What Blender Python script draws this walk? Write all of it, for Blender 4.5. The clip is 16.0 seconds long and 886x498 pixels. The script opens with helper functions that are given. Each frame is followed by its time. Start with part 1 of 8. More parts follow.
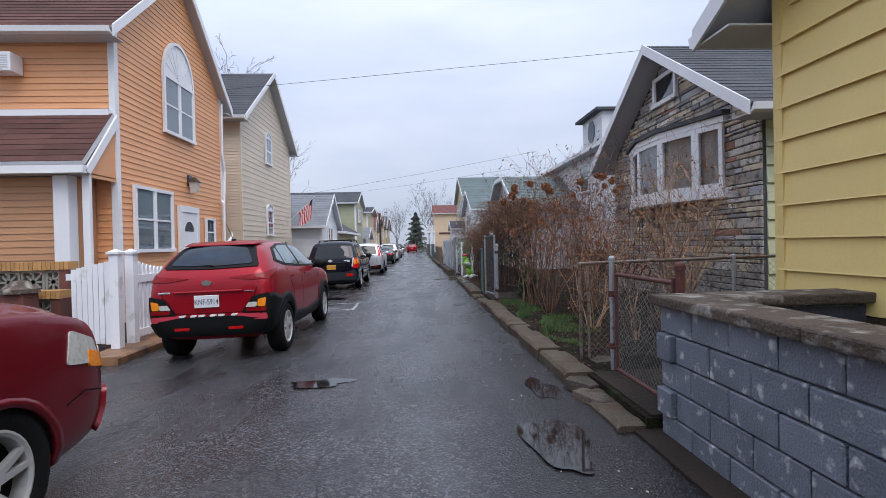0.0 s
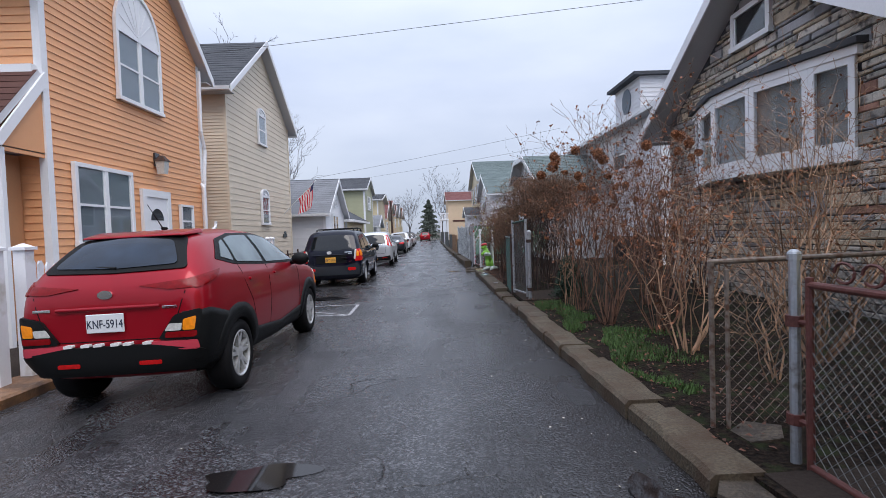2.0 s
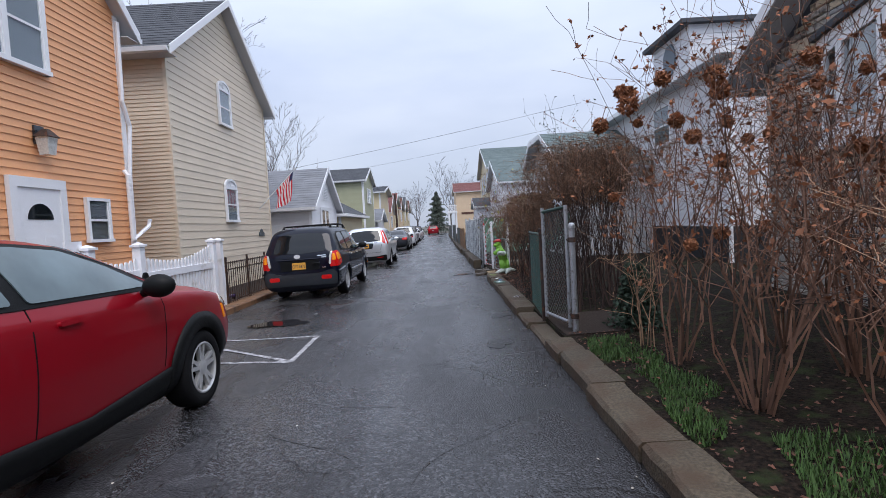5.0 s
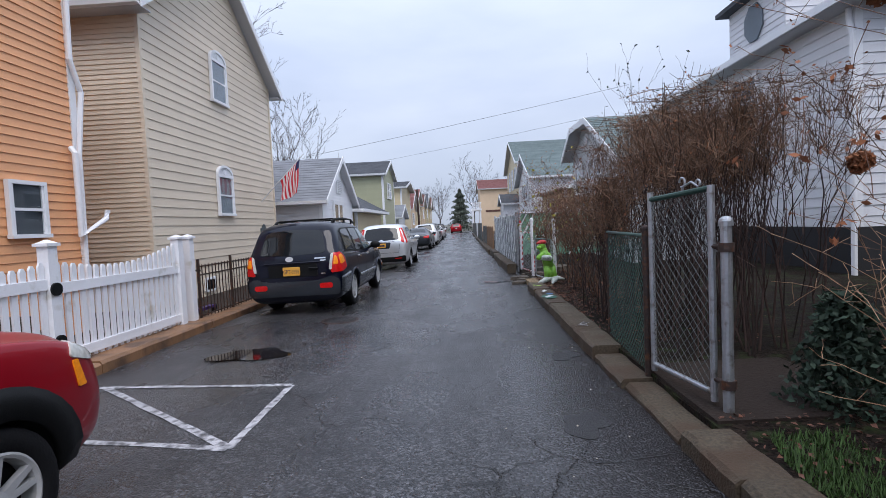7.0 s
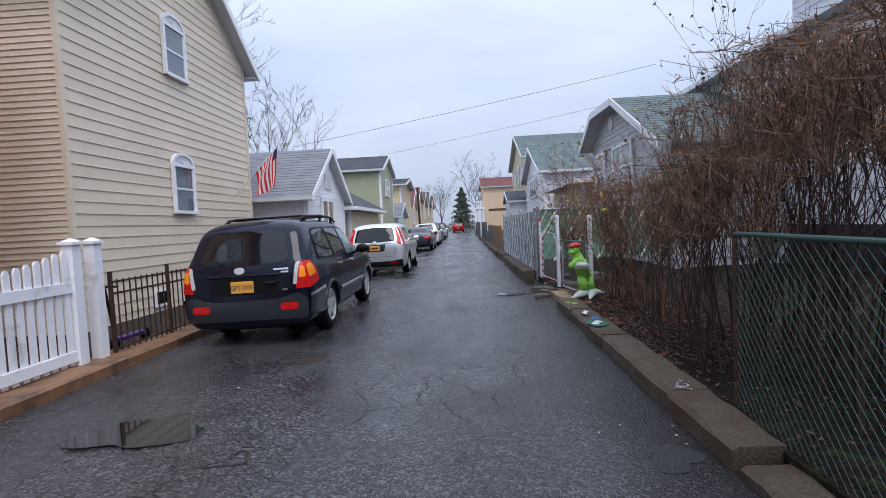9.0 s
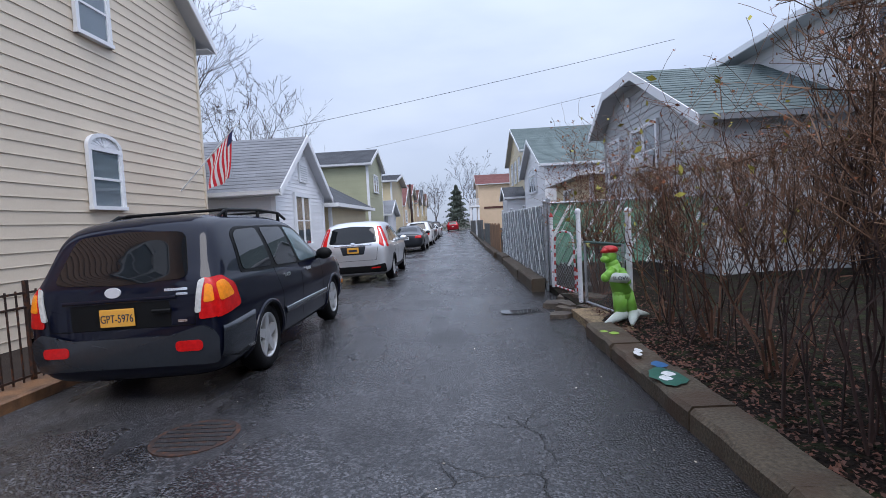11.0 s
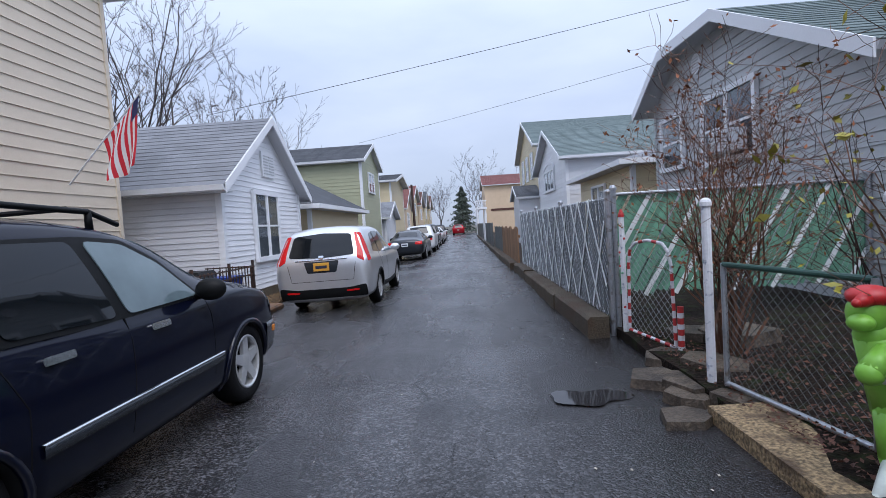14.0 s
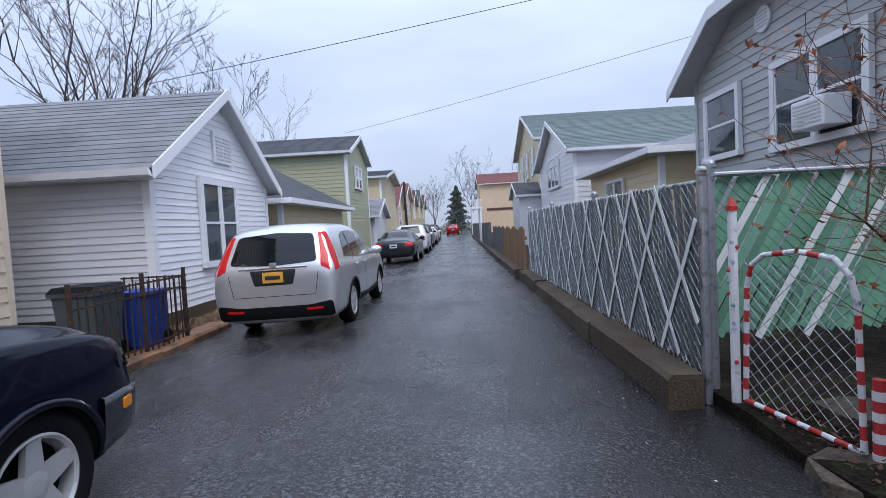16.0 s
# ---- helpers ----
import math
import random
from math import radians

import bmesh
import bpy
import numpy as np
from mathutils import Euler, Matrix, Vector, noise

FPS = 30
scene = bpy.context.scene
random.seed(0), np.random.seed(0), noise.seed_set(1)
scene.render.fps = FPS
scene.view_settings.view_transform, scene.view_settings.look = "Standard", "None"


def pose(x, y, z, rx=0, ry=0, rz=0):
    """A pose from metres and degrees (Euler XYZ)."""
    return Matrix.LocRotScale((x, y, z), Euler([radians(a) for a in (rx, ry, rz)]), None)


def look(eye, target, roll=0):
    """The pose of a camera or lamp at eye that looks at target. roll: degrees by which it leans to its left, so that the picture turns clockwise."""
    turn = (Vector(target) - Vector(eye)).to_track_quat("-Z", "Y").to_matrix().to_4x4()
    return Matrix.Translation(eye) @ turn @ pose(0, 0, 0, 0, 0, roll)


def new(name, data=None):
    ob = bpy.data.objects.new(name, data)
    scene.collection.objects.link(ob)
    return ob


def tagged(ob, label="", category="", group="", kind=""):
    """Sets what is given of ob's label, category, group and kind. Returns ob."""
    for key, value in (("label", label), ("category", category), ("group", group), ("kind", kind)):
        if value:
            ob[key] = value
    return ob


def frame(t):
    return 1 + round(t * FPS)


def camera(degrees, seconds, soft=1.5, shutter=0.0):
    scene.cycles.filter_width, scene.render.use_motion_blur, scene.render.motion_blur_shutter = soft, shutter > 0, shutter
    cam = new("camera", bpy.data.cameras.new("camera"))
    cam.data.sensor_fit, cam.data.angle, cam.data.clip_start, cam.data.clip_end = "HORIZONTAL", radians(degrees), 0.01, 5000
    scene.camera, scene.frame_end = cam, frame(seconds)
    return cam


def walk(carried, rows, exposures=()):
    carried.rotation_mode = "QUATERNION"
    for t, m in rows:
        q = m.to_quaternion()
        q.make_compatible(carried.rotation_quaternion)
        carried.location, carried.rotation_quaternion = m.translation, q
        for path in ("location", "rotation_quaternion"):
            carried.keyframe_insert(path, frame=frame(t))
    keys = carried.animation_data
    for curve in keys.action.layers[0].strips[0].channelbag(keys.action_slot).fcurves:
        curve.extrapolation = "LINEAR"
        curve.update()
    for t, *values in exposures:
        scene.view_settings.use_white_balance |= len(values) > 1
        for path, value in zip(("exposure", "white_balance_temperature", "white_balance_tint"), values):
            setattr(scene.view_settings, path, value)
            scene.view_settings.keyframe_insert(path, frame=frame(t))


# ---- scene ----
cam = camera(83.8, 16.0, soft=0.5)
PATH = [
    (0, (0.689, 0.28, 1.517), (0.79, 2.278, 1.495), -1.3),
    (0.5, (0.708, 0.885, 1.516), (0.745, 2.884, 1.473), -1.6),
    (1, (0.755, 1.509, 1.497), (0.797, 3.508, 1.443), -1.7),
    (1.5, (0.722, 2.104, 1.513), (0.761, 4.103, 1.456), -1.8),
    (2, (0.723, 2.703, 1.509), (0.768, 4.702, 1.44), -2.0),
    (2.5, (0.754, 3.255, 1.537), (0.796, 5.252, 1.454), -2.6),
    (3, (0.786, 3.834, 1.549), (0.85, 5.831, 1.455), -2.5),
    (5.5, (1.04, 6.791, 1.53), (1.01, 8.789, 1.433), -3.2),
    (6, (0.993, 7.449, 1.519), (0.923, 9.445, 1.414), -2.6),
    (6.5, (0.935, 8.069, 1.524), (0.864, 10.065, 1.421), -2.6),
    (7, (0.847, 8.724, 1.513), (0.76, 10.72, 1.414), -2.6),
    (7.5, (0.829, 9.338, 1.501), (0.747, 11.333, 1.397), -2.8),
    (8, (0.734, 9.934, 1.5), (0.65, 11.93, 1.395), -2.8),
    (8.5, (0.725, 10.539, 1.51), (0.642, 12.535, 1.404), -2.7),
    (9, (0.702, 11.112, 1.5), (0.609, 13.108, 1.399), -2.8),
    (9.5, (0.717, 11.664, 1.48), (0.628, 13.66, 1.38), -2.7),
    (12, (0.735, 14.597, 1.468), (0.67, 16.593, 1.357), -3.2),
    (12.5, (0.673, 15.212, 1.475), (0.608, 17.208, 1.365), -3.1),
    (13, (0.661, 15.803, 1.484), (0.585, 17.799, 1.382), -3.3),
    (13.5, (0.627, 16.384, 1.47), (0.536, 18.379, 1.38), -3.3),
    (14, (0.675, 17.006, 1.484), (0.579, 19.001, 1.391), -3.6),
    (14.5, (0.644, 17.589, 1.493), (0.55, 19.583, 1.398), -3.6),
    (15, (0.639, 18.172, 1.476), (0.561, 20.167, 1.38), -3.3),
    (15.5, (0.587, 18.711, 1.47), (0.509, 20.708, 1.377), -3.2),
    (16, (0.602, 19.3, 1.465), (0.531, 21.296, 1.37), -3.1),
]
walk(cam, [(t, look(eye, target, roll)) for t, eye, target, roll in PATH], exposures=[(0.0, 0.50, 6480, 14), (8.0, 0.50, 6300, 14), (16.0, 0.50, 6050, 14)])

# ---- world, sun ----
world = bpy.data.worlds.new("overcast_sky")
scene.world = world
world.use_nodes = True
wn, wl = world.node_tree.nodes, world.node_tree.links
wn.clear()
w_out, w_bg = wn.new("ShaderNodeOutputWorld"), wn.new("ShaderNodeBackground")
w_sky, w_mix = wn.new("ShaderNodeTexSky"), wn.new("ShaderNodeMix")
w_sky.sky_type, w_sky.sun_disc = "NISHITA", False
w_sky.sun_elevation, w_sky.sun_rotation = radians(60), radians(153)
w_gain = wn.new("ShaderNodeVectorMath")
w_gain.operation = "SCALE"
w_gain.inputs[3].default_value = 0.9
w_co, w_map = wn.new("ShaderNodeTexCoord"), wn.new("ShaderNodeMapping")
w_map.inputs["Scale"].default_value = (1.6, 1.6, 5.0)
w_noise, w_ramp = wn.new("ShaderNodeTexNoise"), wn.new("ShaderNodeValToRGB")
w_noise.inputs["Scale"].default_value, w_noise.inputs["Detail"].default_value = 1.3, 5.0
w_ramp.color_ramp.elements[0].position, w_ramp.color_ramp.elements[1].position = 0.32, 0.72
w_ramp.color_ramp.elements[0].color = (4.35, 5.05, 6.35, 1)
w_ramp.color_ramp.elements[1].color = (5.85, 6.5, 7.55, 1)
wl.new(w_co.outputs["Generated"], w_map.inputs["Vector"])
wl.new(w_map.outputs["Vector"], w_noise.inputs["Vector"])
wl.new(w_noise.outputs["Fac"], w_ramp.inputs["Fac"])
w_mix.data_type = "RGBA"
w_mix.inputs["Factor"].default_value = 0.86
wl.new(w_sky.outputs["Color"], w_gain.inputs[0])
wl.new(w_gain.outputs[0], w_mix.inputs["A"])
wl.new(w_ramp.outputs["Color"], w_mix.inputs["B"])
w_sep, w_up, w_grad = wn.new("ShaderNodeSeparateXYZ"), wn.new("ShaderNodeMapRange"), wn.new("ShaderNodeVectorMath")
w_up.inputs[1].default_value, w_up.inputs[2].default_value = 0.0, 1.0
w_up.inputs[3].default_value, w_up.inputs[4].default_value = 0.72, 1.80  # an overcast sky is brightest overhead
w_grad.operation = "SCALE"
wl.new(w_co.outputs["Generated"], w_sep.inputs[0])
wl.new(w_sep.outputs["Z"], w_up.inputs[0])
wl.new(w_mix.outputs["Result"], w_grad.inputs[0])
wl.new(w_up.outputs[0], w_grad.inputs[3])
wl.new(w_grad.outputs[0], w_bg.inputs["Color"])
w_bg.inputs["Strength"].default_value = 0.105
wl.new(w_bg.outputs["Background"], w_out.inputs["Surface"])
sun = new("sun", bpy.data.lights.new("sun", "SUN"))
sun.data.energy, sun.data.angle, sun.data.color = 1.5, radians(40), (1.0, 0.97, 0.93)
sun.matrix_world = look((10, -20, 40), (0, 0, 0))


# ---- materials ----
def mat(name, col, rough=0.6, metal=0.0, var=0.12, scale=1.5, fine=40.0, bump=0.15, rand=0.0, stain=None, amount=0.3, coat=0.0, spec=0.5, rvar=0.0, island=0.0, speck=0.0):
    m = bpy.data.materials.new(name)
    m.use_nodes = True
    n, l = m.node_tree.nodes, m.node_tree.links
    b = n["Principled BSDF"]
    b.inputs["Roughness"].default_value, b.inputs["Metallic"].default_value = rough, metal
    b.inputs["Coat Weight"].default_value, b.inputs["Coat Roughness"].default_value = coat, 0.04
    b.inputs["Specular IOR Level"].default_value = spec
    geo = n.new("ShaderNodeNewGeometry")
    big, small = n.new("ShaderNodeTexNoise"), n.new("ShaderNodeTexNoise")
    for node, s, d in ((big, scale, 5.0), (small, fine, 3.0)):
        node.inputs["Scale"].default_value, node.inputs["Detail"].default_value = s, d
        l.new(geo.outputs["Position"], node.inputs["Vector"])
    both = n.new("ShaderNodeMath")
    both.operation = "MULTIPLY_ADD"
    both.inputs[1].default_value = 0.6
    half = n.new("ShaderNodeMath")
    half.operation = "MULTIPLY"
    half.inputs[1].default_value = 0.4
    l.new(small.outputs["Fac"], half.inputs[0])
    l.new(big.outputs["Fac"], both.inputs[0])
    l.new(half.outputs[0], both.inputs[2])
    value = n.new("ShaderNodeMapRange")
    value.inputs[1].default_value, value.inputs[2].default_value = 0.3, 0.7
    value.inputs[3].default_value, value.inputs[4].default_value = 1 - var, 1 + var
    l.new(both.outputs[0], value.inputs[0])
    last = value.outputs[0]
    if speck:
        sp, ms = n.new("ShaderNodeMapRange"), n.new("ShaderNodeMath")
        sp.inputs[1].default_value, sp.inputs[2].default_value = 0.36, 0.64
        sp.inputs[3].default_value, sp.inputs[4].default_value = 1 - speck, 1 + speck
        l.new(small.outputs["Fac"], sp.inputs[0])
        ms.operation = "MULTIPLY"
        l.new(last, ms.inputs[0])
        l.new(sp.outputs[0], ms.inputs[1])
        last = ms.outputs[0]
    if rand or island:
        info = n.new("ShaderNodeObjectInfo")
        rr = n.new("ShaderNodeMapRange")
        k = rand or island
        rr.inputs[3].default_value, rr.inputs[4].default_value = 1 - k, 1 + k
        l.new(info.outputs["Random"] if rand else geo.outputs["Random Per Island"], rr.inputs[0])
        mul = n.new("ShaderNodeMath")
        mul.operation = "MULTIPLY"
        l.new(last, mul.inputs[0])
        l.new(rr.outputs[0], mul.inputs[1])
        last = mul.outputs[0]
    scale_c = n.new("ShaderNodeVectorMath")
    scale_c.operation = "SCALE"
    scale_c.inputs[0].default_value = col
    l.new(last, scale_c.inputs[3])
    out = scale_c.outputs[0]
    if stain:
        st, ramp, mix = n.new("ShaderNodeTexNoise"), n.new("ShaderNodeMapRange"), n.new("ShaderNodeMix")
        st.inputs["Scale"].default_value, st.inputs["Detail"].default_value = scale * 2.3, 8.0
        l.new(geo.outputs["Position"], st.inputs["Vector"])
        ramp.inputs[1].default_value, ramp.inputs[2].default_value = 0.62 - 0.35 * amount, 0.74 - 0.2 * amount
        l.new(st.outputs["Fac"], ramp.inputs[0])
        mix.data_type = "RGBA"
        mix.inputs["B"].default_value = (*stain, 1)
        l.new(ramp.outputs[0], mix.inputs["Factor"])
        l.new(out, mix.inputs["A"])
        out = mix.outputs["Result"]
    l.new(out, b.inputs["Base Color"])
    if rvar:
        rm = n.new("ShaderNodeMapRange")
        rm.inputs[1].default_value, rm.inputs[2].default_value = 0.35, 0.65
        rm.inputs[3].default_value, rm.inputs[4].default_value = max(0.02, rough - rvar), min(1, rough + rvar)
        l.new(big.outputs["Fac"], rm.inputs[0])
        l.new(rm.outputs[0], b.inputs["Roughness"])
    if bump:
        bp = n.new("ShaderNodeBump")
        bp.inputs["Strength"].default_value, bp.inputs["Distance"].default_value = bump, 0.02
        l.new(small.outputs["Fac"], bp.inputs["Height"])
        l.new(bp.outputs["Normal"], b.inputs["Normal"])
    return m


def glass_mat(name, tint, rough=0.02):
    m = bpy.data.materials.new(name)
    m.use_nodes = True
    b = m.node_tree.nodes["Principled BSDF"]
    b.inputs["Base Color"].default_value = (*tint, 1)
    b.inputs["Transmission Weight"].default_value, b.inputs["Roughness"].default_value = 1.0, rough
    b.inputs["IOR"].default_value = 1.45
    return m


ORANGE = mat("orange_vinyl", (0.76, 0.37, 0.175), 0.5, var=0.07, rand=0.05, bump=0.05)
# the orange vinyl about a third darker, for the garage wall
ORANGE_DARKER = mat("darker_orange_garage_vinyl", (0.50, 0.26, 0.13), 0.5, var=0.06, rand=0.05, bump=0.05)
BEIGE = mat("beige_vinyl", (0.66, 0.565, 0.44), 0.5, var=0.06, rand=0.04, bump=0.05)
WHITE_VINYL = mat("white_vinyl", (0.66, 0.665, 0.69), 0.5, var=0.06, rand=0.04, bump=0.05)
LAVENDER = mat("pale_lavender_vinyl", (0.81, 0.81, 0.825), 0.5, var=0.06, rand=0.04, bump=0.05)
GREY_VINYL = mat("grey_vinyl", (0.45, 0.465, 0.475), 0.5, var=0.07, rand=0.05, bump=0.05)
OLIVE = mat("olive_vinyl", (0.38, 0.385, 0.25), 0.5, var=0.06, rand=0.03, bump=0.05)
CREAM = mat("cream_vinyl", (0.62, 0.52, 0.33), 0.5, var=0.06, rand=0.03, bump=0.05)
PEACH = mat("peach_stucco", (0.62, 0.47, 0.32), 0.7, var=0.08, bump=0.2)
YELLOW = mat("mustard_shingle_siding", (0.76, 0.57, 0.215), 0.5, var=0.05, rand=0.04, bump=0.05)
PALE_GREEN = mat("pale_green_siding", (0.52, 0.55, 0.36), 0.5, var=0.05, rand=0.03, bump=0.05)
TRIM = mat("white_trim_paint", (0.78, 0.79, 0.81), 0.45, var=0.05, bump=0.04)
PVC = mat("white_pvc", (0.80, 0.81, 0.84), 0.35, var=0.04, bump=0.02, stain=(0.55, 0.54, 0.5), amount=0.05)
SOFFIT = mat("grey_soffit", (0.55, 0.56, 0.58), 0.6, var=0.06)
ROOF_GREY = mat("grey_asphalt_shingle", (0.20, 0.21, 0.23), 0.85, spec=0.2, var=0.2, fine=90, bump=0.5, island=0.08)
ROOF_DARK = mat("charcoal_asphalt_shingle", (0.075, 0.08, 0.09), 0.85, spec=0.2, var=0.25, fine=90, bump=0.5, island=0.08)
ROOF_BROWN = mat("brown_asphalt_shingle", (0.10, 0.05, 0.042), 0.85, spec=0.2, var=0.25, fine=70, bump=0.5, island=0.18)
ROOF_RED = mat("dull_red_shingle", (0.17, 0.075, 0.07), 0.85, spec=0.2, var=0.2, fine=70, bump=0.5, island=0.1)
ROOF_GREEN = mat("grey_green_shingle", (0.13, 0.165, 0.165), 0.85, spec=0.2, var=0.2, fine=80, bump=0.5, island=0.1)
GLASS = glass_mat("window_glass", (0.85, 0.9, 0.93))
BLIND = mat("pale_blind", (0.16, 0.19, 0.22), 0.8, var=0.1)
CURTAIN = mat("dark_room_curtain", (0.06, 0.07, 0.085), 0.9, var=0.3, scale=4)
# near-black that paints in darkness: unlit rooms and a shaded house base
DARK_SHADE = mat("interior_and_base_shade", (0.02, 0.02, 0.022), 0.9)


def asphalt_mat(name):
    """Wet coarse asphalt: single stones, damp and drier areas, fine cracks."""
    m = mat(name, (0.035, 0.035, 0.038), 0.34, var=0.35, scale=0.45, fine=9, bump=0.0, stain=(0.019, 0.019, 0.021), amount=0.35, spec=0.5)
    n, l = m.node_tree.nodes, m.node_tree.links
    b = n["Principled BSDF"]
    geo = n.new("ShaderNodeNewGeometry")

    def node(kind, **inputs):
        k = n.new("ShaderNode" + kind)
        for key, value in inputs.items():
            k.inputs[key].default_value = value
        return k

    def ramp(source, a, c, lo, hi):
        k = n.new("ShaderNodeMapRange")
        for i, value in enumerate((a, c, lo, hi)):
            k.inputs[i + 1].default_value = value
        l.new(source, k.inputs[0])
        return k.outputs[0]

    def calc(op, p, q):
        k = n.new("ShaderNodeMath")
        k.operation = op
        for i, v in enumerate((p, q)):
            if isinstance(v, (int, float)):
                k.inputs[i].default_value = v
            else:
                l.new(v, k.inputs[i])
        return k.outputs[0]
    stones = node("TexVoronoi", Scale=70.0)
    patches, streaks, waves, mask, warp = node("TexNoise", Scale=0.55, Detail=6.0), node("TexNoise", Scale=1.0, Detail=5.0), node("TexNoise", Scale=5.0, Detail=4.0), node("TexNoise", Scale=0.5, Detail=3.0), node("TexNoise", Scale=3.0, Detail=4.0)
    for k in (stones, patches, waves, mask, warp):
        l.new(geo.outputs["Position"], k.inputs["Vector"])
    along = node("Mapping", Scale=(1.7, 0.28, 1.0))
    l.new(geo.outputs["Position"], along.inputs["Vector"])
    l.new(along.outputs["Vector"], streaks.inputs["Vector"])
    # cracks run along the edges of wandering cells
    bend = n.new("ShaderNodeVectorMath")
    bend.operation = "MULTIPLY_ADD"
    bend.inputs[1].default_value = (0.35, 0.35, 0.0)
    l.new(warp.outputs["Color"], bend.inputs[0])
    l.new(geo.outputs["Position"], bend.inputs[2])
    cells = node("TexVoronoi", Scale=1.5)
    cells.feature = "DISTANCE_TO_EDGE"
    l.new(bend.outputs[0], cells.inputs["Vector"])
    crack = calc("MULTIPLY", ramp(cells.outputs["Distance"], 0.004, 0.016, 1.0, 0.0), ramp(mask.outputs["Fac"], 0.50, 0.60, 0.0, 1.0))
    sep = n.new("ShaderNodeSeparateColor")
    l.new(stones.outputs["Color"], sep.inputs[0])
    grain = calc("MULTIPLY", ramp(calc("POWER", sep.outputs[0], 3.0), 0.0, 1.0, 0.5, 3.4), calc("SUBTRACT", 1.0, calc("MULTIPLY", crack, 0.75)))
    tint = n.new("ShaderNodeVectorMath")
    tint.operation = "SCALE"
    l.new(b.inputs["Base Color"].links[0].from_socket, tint.inputs[0])
    l.new(grain, tint.inputs[3])
    l.new(tint.outputs[0], b.inputs["Base Color"])
    damp = calc("ADD", calc("MULTIPLY", patches.outputs["Fac"], 0.55), calc("MULTIPLY", streaks.outputs["Fac"], 0.45))
    l.new(ramp(damp, 0.40, 0.62, 0.12, 0.44), b.inputs["Roughness"])
    height = calc("ADD", calc("MULTIPLY", stones.outputs["Distance"], ramp(damp, 0.40, 0.60, -0.0024, -0.0065)), calc("SUBTRACT", calc("MULTIPLY", waves.outputs["Fac"], 0.006), calc("MULTIPLY", crack, 0.006)))
    bump = node("Bump", Strength=0.9, Distance=1.0)
    l.new(height, bump.inputs["Height"])
    l.new(bump.outputs["Normal"], b.inputs["Normal"])
    return m


ASPHALT = asphalt_mat("wet_asphalt")


def dampen(m, x0, x1, col, rough):
    """A wet strip along one side of the road, with a ragged inner edge."""
    n, l = m.node_tree.nodes, m.node_tree.links
    b = n["Principled BSDF"]
    geo, sep, nz, add, rng_, mix, rmix = (n.new("ShaderNode" + k) for k in ("NewGeometry", "SeparateXYZ", "TexNoise", "Math", "MapRange", "Mix", "Mix"))
    nz.inputs["Scale"].default_value, nz.inputs["Detail"].default_value = 0.9, 6.0
    l.new(geo.outputs["Position"], sep.inputs[0])
    l.new(geo.outputs["Position"], nz.inputs["Vector"])
    add.operation = "MULTIPLY_ADD"
    add.inputs[1].default_value = 1.9
    l.new(nz.outputs["Fac"], add.inputs[0])
    l.new(sep.outputs["X"], add.inputs[2])
    rng_.inputs[1].default_value, rng_.inputs[2].default_value = x0 + 0.95, x1 + 0.95
    rng_.inputs[4].default_value = 0.8
    l.new(add.outputs[0], rng_.inputs[0])
    mix.data_type = "RGBA"
    mix.inputs["B"].default_value = (*col, 1)
    l.new(rng_.outputs[0], mix.inputs["Factor"])
    l.new(b.inputs["Base Color"].links[0].from_socket, mix.inputs["A"])
    l.new(mix.outputs["Result"], b.inputs["Base Color"])
    rmix.inputs["B"].default_value = rough
    l.new(rng_.outputs[0], rmix.inputs["Factor"])
    l.new(b.inputs["Roughness"].links[0].from_socket, rmix.inputs["A"])
    l.new(rmix.outputs["Result"], b.inputs["Roughness"])


# wet by the right kerb; the hedge's dark reflection is also in this colour
dampen(ASPHALT, 0.5, 1.9, (0.013, 0.0115, 0.0115), 0.26)
WET = mat("standing_water", (0.012, 0.010, 0.010), 0.05, var=0.1, bump=0.0)
TAR = mat("tar_patch", (0.026, 0.026, 0.029), 0.35, var=0.3, fine=90, bump=0.8, speck=0.5)
CONCRETE = mat("weathered_concrete", (0.070, 0.054, 0.034), 0.75, speck=0.3, var=0.22, scale=1.2, fine=50, bump=0.5, stain=(0.058, 0.034, 0.018), amount=0.5, rand=0.12)
SLAB_WET = mat("wet_broken_slab", (0.075, 0.058, 0.042), 0.6, speck=0.3, var=0.35, scale=2.5, fine=45, bump=0.6, rand=0.35, stain=(0.03, 0.022, 0.016), amount=0.45)
PATH_TAN = mat("rough_tan_concrete", (0.26, 0.185, 0.10), 0.8, speck=0.5, var=0.3, scale=2, fine=45, bump=0.7, stain=(0.08, 0.05, 0.028), amount=0.35)
CURB_LEFT = mat("wet_brown_concrete", (0.23, 0.12, 0.058), 0.5, var=0.22, fine=50, bump=0.4, stain=(0.09, 0.05, 0.03), amount=0.5, rand=0.1)
SOIL = mat("damp_soil", (0.013, 0.0085, 0.006), 0.95, speck=0.6, var=0.45, scale=2.5, fine=35, bump=1.0, stain=(0.022, 0.03, 0.011), amount=0.3, spec=0.15)
YARD = mat("yard_paving", (0.030, 0.022, 0.018), 0.9, var=0.35, bump=0.6, spec=0.2)
FIELD = mat("far_ground", (0.09, 0.085, 0.07), 0.9, var=0.3, scale=0.1, bump=0.2)
PAINT_LINE = mat("worn_white_line", (0.40, 0.40, 0.42), 0.6, var=0.4, scale=6, fine=90, bump=0.3, stain=(0.07, 0.07, 0.075), amount=0.5)
BLOCK = mat("blue_grey_painted_block", (0.165, 0.18, 0.215), 0.6, var=0.22, scale=5, fine=70, bump=0.5, rand=0.12, stain=(0.55, 0.56, 0.57), amount=0.10)
